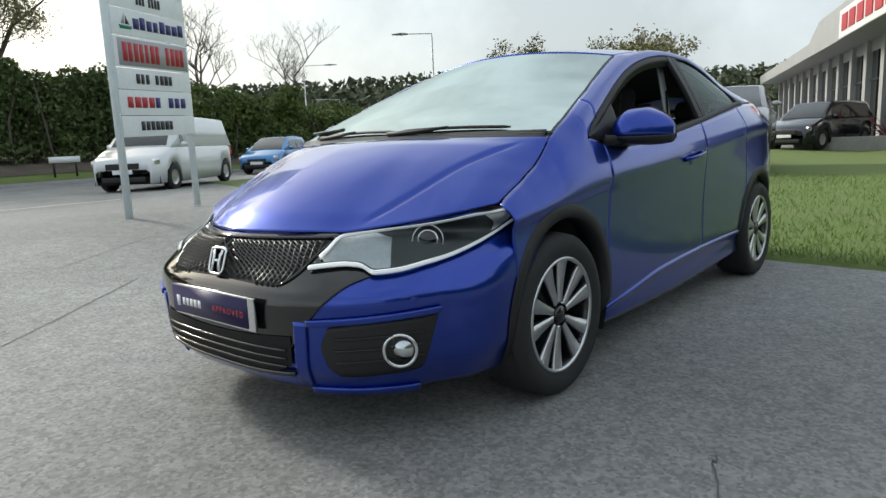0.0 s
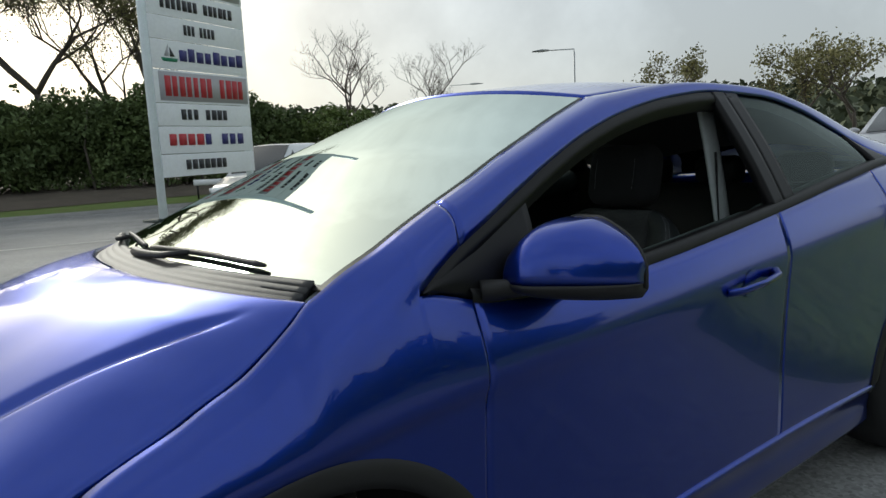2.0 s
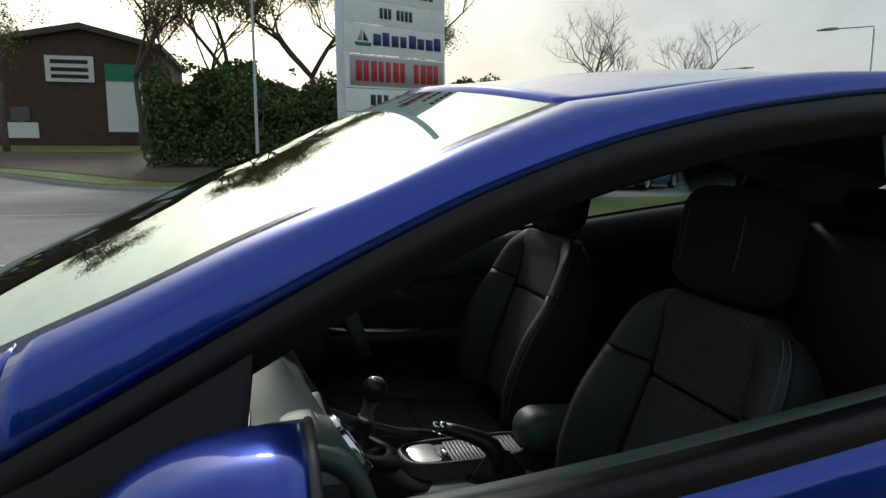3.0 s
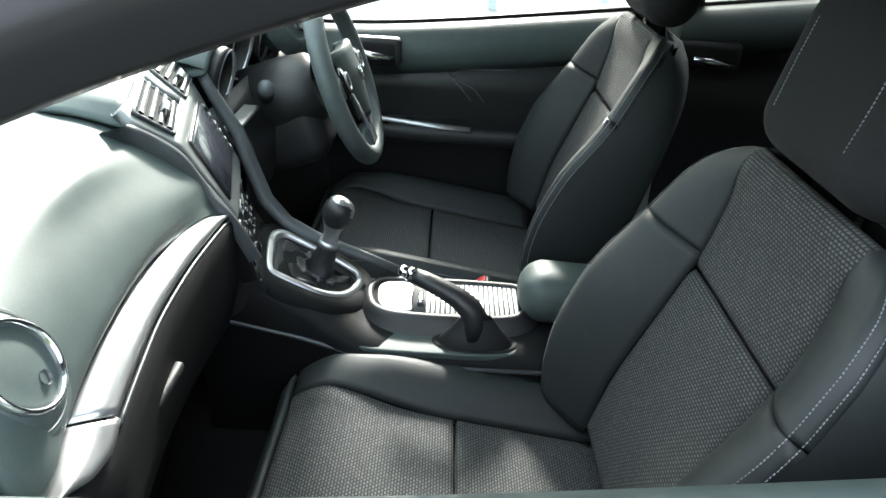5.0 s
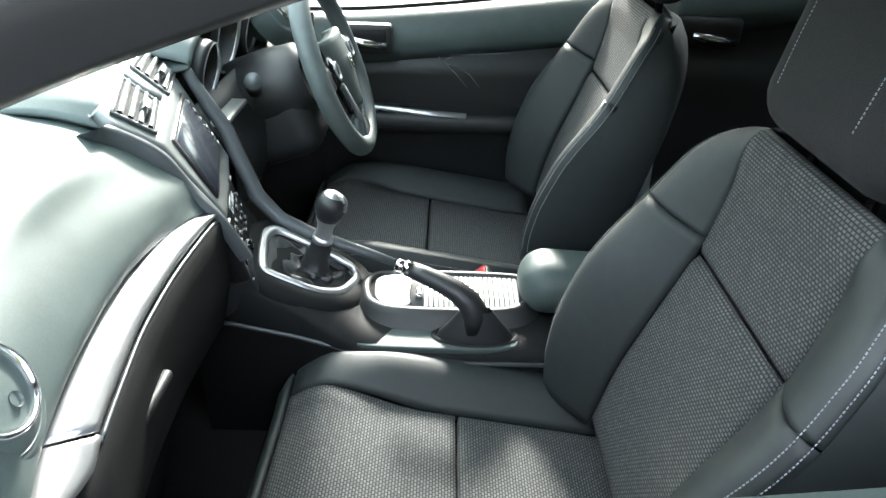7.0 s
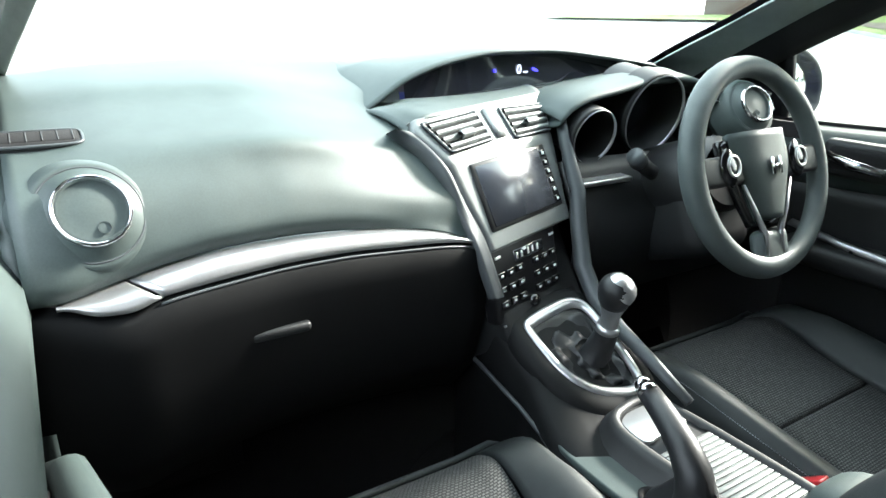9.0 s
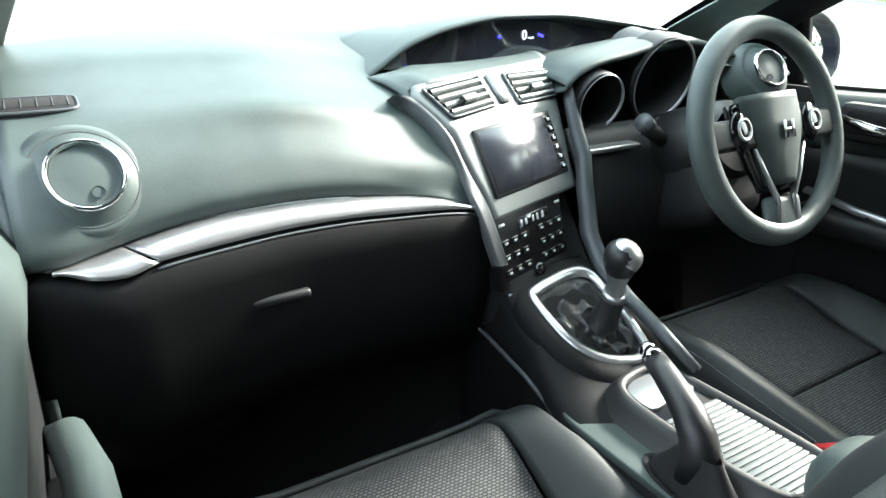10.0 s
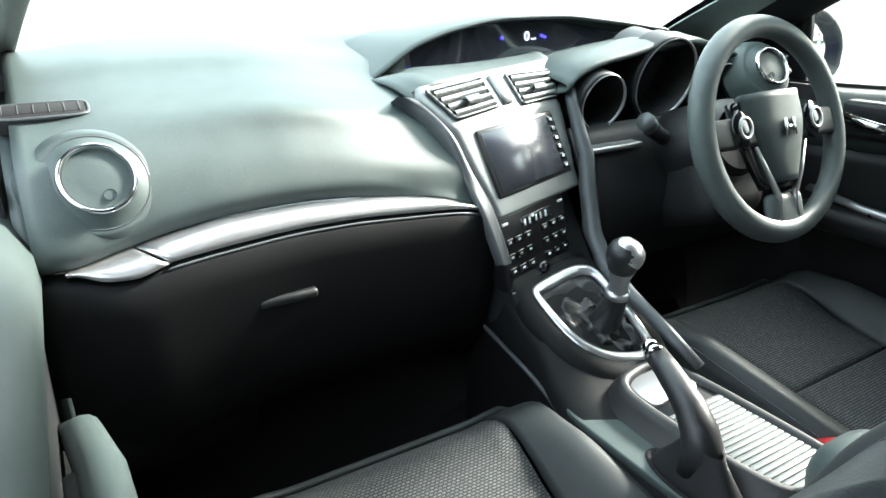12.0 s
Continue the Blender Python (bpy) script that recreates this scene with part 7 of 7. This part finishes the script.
# ---- parked vehicles
def vehicle(name, label, M, paint, L, W, H, belt_z, nose_l, screen, roof0, roof1, tail_l, wheel_r=0.31, windows_to=None, grp=""):
    """A parked vehicle facing +x in its own frame: nose length and heights shape its outline."""
    v = thing(name, M, label, "car" if name == "parked_car" else "van", grp)

    def p(nm, mesh, mat, lab="", thick=0.0):
        o = part(nm, mesh, mat, v, lab, thick)
        o.matrix_parent_inverse = Matrix()
        return o
    hw = W / 2
    ax = (L / 2 - 0.85, -L / 2 + 0.80)
    top = smooth([-L / 2, -L / 2 + 0.08, -L / 2 + 0.3, L / 2 - nose_l, L / 2 - 0.45, L / 2 - 0.08, L / 2], [belt_z * 0.75, belt_z, belt_z + 0.02, belt_z, belt_z * 0.86, belt_z * 0.72, belt_z * 0.5])
    plan = lambda x: hw * (1 - 0.25 * max(0, (abs(x) - (L / 2 - 0.55)) / 0.55) ** 2.2)
    rows = []
    for x in np.linspace(-L / 2, L / 2, 70):
        w = plan(x)
        lo = 0.22
        for a in ax:
            if abs(x - a) < wheel_r + 0.06:
                lo = max(lo, wheel_r + math.sqrt((wheel_r + 0.06) ** 2 - (x - a) ** 2))
        t = float(top(x))
        rows.append([(x, -w * 0.97, min(lo, t - 0.05)), (x, -w, max(min(0.55, t * 0.7), lo)), (x, -w * 0.985, max(t * 0.93, lo)), (x, -w * 0.86, t + 0.01), (x, 0, t + 0.035), (x, w * 0.86, t + 0.01), (x, w * 0.985, max(t * 0.93, lo)), (x, w, max(min(0.55, t * 0.7), lo)), (x, w * 0.97, min(lo, t - 0.05))])
    p("body", sheet(rows), paint, "", 0.02)
    xs0, xs1 = L / 2 - nose_l + 0.05, L / 2 - nose_l - screen
    xr = -L / 2 + tail_l
    xb = -L / 2 + 0.10
    zt = H
    # greenhouse: glass below, roof on top
    def station(x):
        if x > xs1:
            q = (xs0 - x) / (xs0 - xs1)
            return belt_z + (zt - 0.05 - belt_z) * q ** 0.85
        if x < xr:
            q = (x - xb) / max(0.05, xr - xb)
            return belt_z + (zt - 0.06 - belt_z) * max(0, q) ** 0.7
        return zt - 0.05 + 0.05 * math.sin(math.pi * (x - xr) / (xs1 - xr))
    g = []
    for x in np.linspace(xb, xs0, 50):
        z = station(x)
        q = (z - belt_z) / (zt - belt_z)
        w0, w1 = hw * 0.90, hw * (0.90 - 0.20 * q)
        g.append([(x, -w0, belt_z), (x, -(w0 + w1) / 2 - 0.01, (z + belt_z) / 2), (x, -w1, z - 0.02), (x, -w1 * 0.8, z + 0.0), (x, 0, z + 0.02), (x, w1 * 0.8, z), (x, w1, z - 0.02), (x, (w0 + w1) / 2 + 0.01, (z + belt_z) / 2), (x, w0, belt_z)])
    p("cabin", sheet(g), paint, "", 0.02)
    for s in (1, -1):
        wt = windows_to if windows_to is not None else xr + 0.15
        edges = [(xs0 - 0.35, xs1 + 0.05)] if windows_to is not None else []
        cuts = np.linspace(xs1 + 0.30, wt, 3) if windows_to is None else [xs1 + 0.30, wt]
        for a, b in zip(cuts[:-1], cuts[1:]):
            pw = []
            for x in np.linspace(a - 0.03, b + 0.03, 8):
                z = station(x)
                q = (z - belt_z) / (zt - belt_z)
                w0, w1 = hw * 0.90 + 0.012, hw * (0.90 - 0.20 * q) + 0.012
                pw.append([(x, s * (w0 + (w1 - w0) * k + 0.012 * math.sin(math.pi * k)), belt_z + 0.03 + (z - belt_z - 0.10) * k) for k in np.linspace(0, 1, 5)])
            p("side_window", sheet(pw), WINDOW)
    for nm, xa, xc in (("windscreen", xs0 - 0.02, xs1 + 0.06), ("rear_window", xb + 0.10, xr - 0.05)):
        ws = []
        for x in np.linspace(xa, xc, 8):
            z = station(x)
            q = (z - belt_z) / (zt - belt_z)
            w1 = hw * (0.90 - 0.20 * q) * 0.92
            ws.append([(x, w1 * k, z + 0.012 + 0.022 * (1 - k * k)) for k in np.linspace(-0.95, 0.95, 9)])
        if windows_to is None or nm == "windscreen":
            p(nm, sheet(ws), WINDOW)
    for a in ax:
        for s in (1, -1):
            w = p("wheel", turned(lathe([(0.20, -0.09), (wheel_r * 0.95, -0.10), (wheel_r, -0.06), (wheel_r, 0.06), (wheel_r * 0.95, 0.10), (0.20, 0.09)], 32), Matrix.Translation((a, s * (hw - 0.11), wheel_r))), RUBBER)
            o = part("rim", turned(lathe([(0.205, 0.085 * s), (0.17, 0.06 * s), (0.06, 0.075 * s), (0.0005, 0.08 * s)], 20), Matrix.Translation((a, s * (hw - 0.11), wheel_r))), ALLOY, w)
            o.matrix_parent_inverse = Matrix()
    for s in (1, -1):
        p("headlamp", turned(box_soft(-0.14, 0.03, -0.17, 0.17, -0.07, 0.07, 0.03), Matrix.Translation((L / 2 - 0.16, s * hw * 0.72, belt_z * 0.68)) @ Matrix.Rotation(-s * 0.35, 4, "Z")), CHROME)
        p("tail_lamp", box_soft(-L / 2 - 0.005, -L / 2 + 0.10, s * hw * 0.78 - 0.12, s * hw * 0.78 + 0.10, belt_z * 0.75, belt_z * 0.95, 0.02), RED_PLASTIC)
        p("door_mirror", shell((xs0 - 0.45, s * (hw + 0.06), belt_z + 0.07), (0.08, 0.10, 0.065), -1, 1, 0.85, 20, 10), paint)
    p("grille", box_soft(L / 2 - 0.10, L / 2 + 0.005, -hw * 0.45, hw * 0.45, belt_z * 0.52, belt_z * 0.66, 0.02), BLACK)
    p("lower_grille", box_soft(L / 2 - 0.12, L / 2 + 0.0, -hw * 0.6, hw * 0.6, 0.26, 0.40, 0.03), BLACK)
    p("number_plate", box_soft(L / 2 - 0.02, L / 2 + 0.012, -0.26, 0.26, belt_z * 0.42, belt_z * 0.42 + 0.11, 0.004), WHITE)
    p("underside", block(-L / 2 + 0.2, L / 2 - 0.2, -hw * 0.9, hw * 0.9, 0.2, 0.4), BLACK)
    return v


def place(x, y, heading, z=None):
    return Matrix.Translation((x, y, ground_z(x, y) if z is None else z)) @ Matrix.Rotation(radians(heading), 4, "Z")


SILVERP = material("silver_paint", (0.48, 0.50, 0.51), 0.3, 0.7, 1.0, 3, 0.04)
WHITEP = material("white_van_paint", (0.70, 0.72, 0.73), 0.3, 0.1, 1.0, 3, 0.04)
CYANP = material("bright_blue_paint", (0.05, 0.22, 0.50), 0.3, 0.4, 1.0, 3, 0.04)
DARKP = material("dark_blue_paint", (0.012, 0.016, 0.028), 0.25, 0.3, 1.0, 3, 0.05)
GREYP = material("grey_silver_paint", (0.33, 0.33, 0.35), 0.3, 0.8, 1.0, 3, 0.04)
VAN = (-7.3, -16.3)
vehicle("parked_van", "white panel van parked beside the road", place(VAN[0], VAN[1], 36), WHITEP, 5.0, 1.95, 1.97, 1.12, 0.95, 0.85, 1.0, 0, 0.12, 0.34, 0.75)
vehicle("parked_car", "bright blue small hatchback parked behind the van", place(-14.6, -21.4, 32), CYANP, 3.95, 1.72, 1.48, 0.92, 1.0, 0.9, 0, 0, 0.35)
vehicle("parked_car", "pale blue hatchback parked along the road", place(-21.5, -24.0, -15), CYANP, 3.95, 1.72, 1.48, 0.92, 1.0, 0.9, 0, 0, 0.35)
vehicle("parked_car", "silver saloon parked on the forecourt", place(-30.0, -27.5, -15), SILVERP, 4.4, 1.78, 1.45, 0.92, 1.05, 0.95, 0, 0, 0.5)
vehicle("parked_car", "silver-grey hatchback standing behind the lawn", place(-13.8, -2.75, 12, 0.45), GREYP, 4.3, 1.77, 1.5, 0.95, 1.0, 0.95, 0, 0, 0.4)
vehicle("parked_car", "dark blue off-roader parked before the showroom", place(-25.9, -3.3, -17, 0.12), DARKP, 4.6, 1.87, 1.72, 1.08, 1.1, 0.8, 0, 0, 0.3, 0.36)
vehicle("parked_car", "white car parked behind the off-roader", place(-31.0, -7.5, 8, 0.12), WHITEP, 4.4, 1.8, 1.55, 0.95, 1.0, 0.9, 0, 0, 0.4)


# ---- showroom
def showroom():
    a, b = Vector((-56, -12, 0)), Vector((-22.0, 0.95, 0))
    d = (b - a).normalized()
    n = Vector((-d.y, d.x, 0))
    length = (b - a).length
    M = Matrix(((d.x, n.x, 0, a.x), (d.y, n.y, 0, a.y), (0, 0, 1, 0), (0, 0, 0, 1)))
    s = thing("showroom", M, "grey single-storey showroom with wide glazing", "building")

    def p(nm, mesh, mat, lab="", bevel=0.0, parent=None):
        o = part(nm, mesh, mat, parent or s, lab, bevel=bevel, flat=True)
        o.matrix_parent_inverse = Matrix()
        return o
    p("roof_fascia", block(-0.6, length, -1.4, 0.0, 4.35, 5.0), CLAD, "deep grey roof overhang")
    p("wall", block(0, length, 0.05, 9, 3.9, 4.7), CLAD)
    p("plinth", block(0, length, 0.0, 9, 0, 0.35), CONCRETE)
    p("rear_wall", block(0, length, 9, 9.3, 0, 4.7), CLAD)
    p("floor_slab", block(0, length, 0.2, 9, 0.35, 0.40), CONCRETE)
    k = 0
    for x in np.arange(0, length - 1.6, 2.6):
        p("column", block(x, x + 0.5, -0.12, 0.35, 0, 4.35), CLAD)
        w = p("window", block(x + 0.5, x + 2.6, 0.10, 0.13, 0.40, 3.9), WINDOW, "dark showroom glazing")
        p("mullion", block(x + 1.5, x + 1.57, 0.04, 0.16, 0.4, 3.9), BLACK, "", 0, w)
        p("transom", block(x + 0.5, x + 2.6, 0.04, 0.16, 2.7, 2.77), BLACK, "", 0, w)
    band = p("fascia_sign", block(length - 8.5, length + 0.1, -1.46, -1.40, 4.36, 5.45), WHITE, "white fascia sign with red bars")
    redm = bpy.data.materials["sign_red"]
    for i in range(6):
        p("sign_bar", block(length - 7.9 + i * 1.2, length - 7.05 + i * 1.2, -1.50, -1.46, 4.60, 5.22), redm, "", 0, band)
    p("upper_roof", slab([(0, 5.0), (9, 7.6), (20, 7.6), (20, 4.7), (0, 4.7)], -14 + 15, 8.5), CLAD, "pale pitched upper roof")


showroom()
wall = tagged(part("planter_wall", block(-25.2, -24.8, -3.9, 3.5, 0, 0.52), CONCRETE, flat=True, bevel=0.01), "low pale concrete planter wall at the lawn", "wall")
PHORM = material("red_leaf", (0.16, 0.03, 0.03), 0.6, 0, 0, 4, 0.3)
for k, y in enumerate((-2.75, -0.95, 0.9)):
    ph = thing("spiky_plant", (-25.6, y, 0.0), "dark red spiky plant behind the planter wall", "plant", "red plants")
    rr = random.Random(k)
    for i in range(26):
        a, l, e = rr.uniform(0, 6.283), rr.uniform(0.9, 1.55), rr.uniform(0.45, 1.35)
        dirn = Vector((math.cos(a) * math.cos(e), math.sin(a) * math.cos(e), math.sin(e)))
        side = Vector((-math.sin(a), math.cos(a), 0)) * 0.045
        base = Vector((0, 0, 0.30))
        q = [base, base + dirn * l * 0.55, base + dirn * l + Vector((math.cos(a), math.sin(a), -0.6)) * 0.08]
        o = part("leaf", sheet([[q[0] - side, q[0] + side], [q[1] - side, q[1] + side], [q[2] - side * 0.1, q[2] + side * 0.1]]), PHORM, ph)
        o.matrix_parent_inverse = Matrix()


# ---- brick building with two boards, bins
def brick_unit():
    s = thing("brick_unit", (5.6, -43, 1.6), "dark brick industrial unit with a low gable", "building")

    def p(nm, mesh, mat, lab=""):
        o = part(nm, mesh, mat, s, lab, flat=True)
        o.matrix_parent_inverse = Matrix()
        return o
    p("wall", slab([(0, 0), (26, 0), (26, 2.4), (4.2, 6.9), (0, 6.0)], -12, 0), BRICK, "dark brown brick gable wall")
    p("roof_edge", slab([(-0.3, 5.9), (4.2, 6.95), (27, 2.25), (27, 2.5), (4.2, 7.3), (-0.3, 6.2)], -12.3, 0.4), BARK, "brown roof edge")
    p("board", block(3.6, 6.2, 0.05, 0.12, 3.9, 5.4), WHITE, "white board with unreadable bars")
    for z in (4.1, 4.5, 4.95):
        p("board_bar", block(3.9, 5.9, 0.12, 0.15, z, z + 0.22), BLACK)
    p("board", block(1.0, 3.0, 0.05, 0.12, 1.0, 5.0), WHITE, "tall white board with a green head")
    p("board_head", block(1.0, 3.0, 0.12, 0.15, 4.0, 5.0), bpy.data.materials["sign_green"])
    for x in (7.5, 9.3, 9.8, 10.3, 12.6, 13.6):
        p("window", block(x, x + 0.35, 0.02, 0.06, 0.6, 2.4), WINDOW)
    p("window", block(7.2, 8.2, 0.02, 0.08, 1.6, 2.4), WINDOW)
    p("window_panel", block(6.8, 8.4, 0.02, 0.10, 0.6, 1.5), WHITE)
    p("door", block(11.3, 12.1, 0.02, 0.08, 0.0, 2.2), material("ochre_door", (0.35, 0.26, 0.05), 0.6, 0, 0, 5, 0.1))


brick_unit()
tagged(part("unit_lawn", strip(np.linspace(3, 40, 20), lambda x: -34.5, lambda x: -43, 0.16, 8), GRASS), "grass slope before the brick building", "grass", kind="structure")
for x, y, mat, lab in ((13.0, -31.5, DARKP, "dark wheeled bin beside the road"), (10.2, -27.8, BLACK, "black street cabinet beside the road")):
    b = thing("street_bin", (x, y, ground_z(x, y)), lab, "bin")
    for nm, mesh, mm in (("bin_body", box_soft(-0.35, 0.35, -0.35, 0.35, 0, 1.1, 0.04), mat), ("bin_lid", box_soft(-0.38, 0.38, -0.38, 0.38, 1.1, 1.22, 0.04), mat), ("bin_label", block(-0.15, 0.15, 0.35, 0.36, 0.5, 0.9), WHITE)):
        o = part(nm, mesh, mm, b)
        o.matrix_parent_inverse = Matrix()
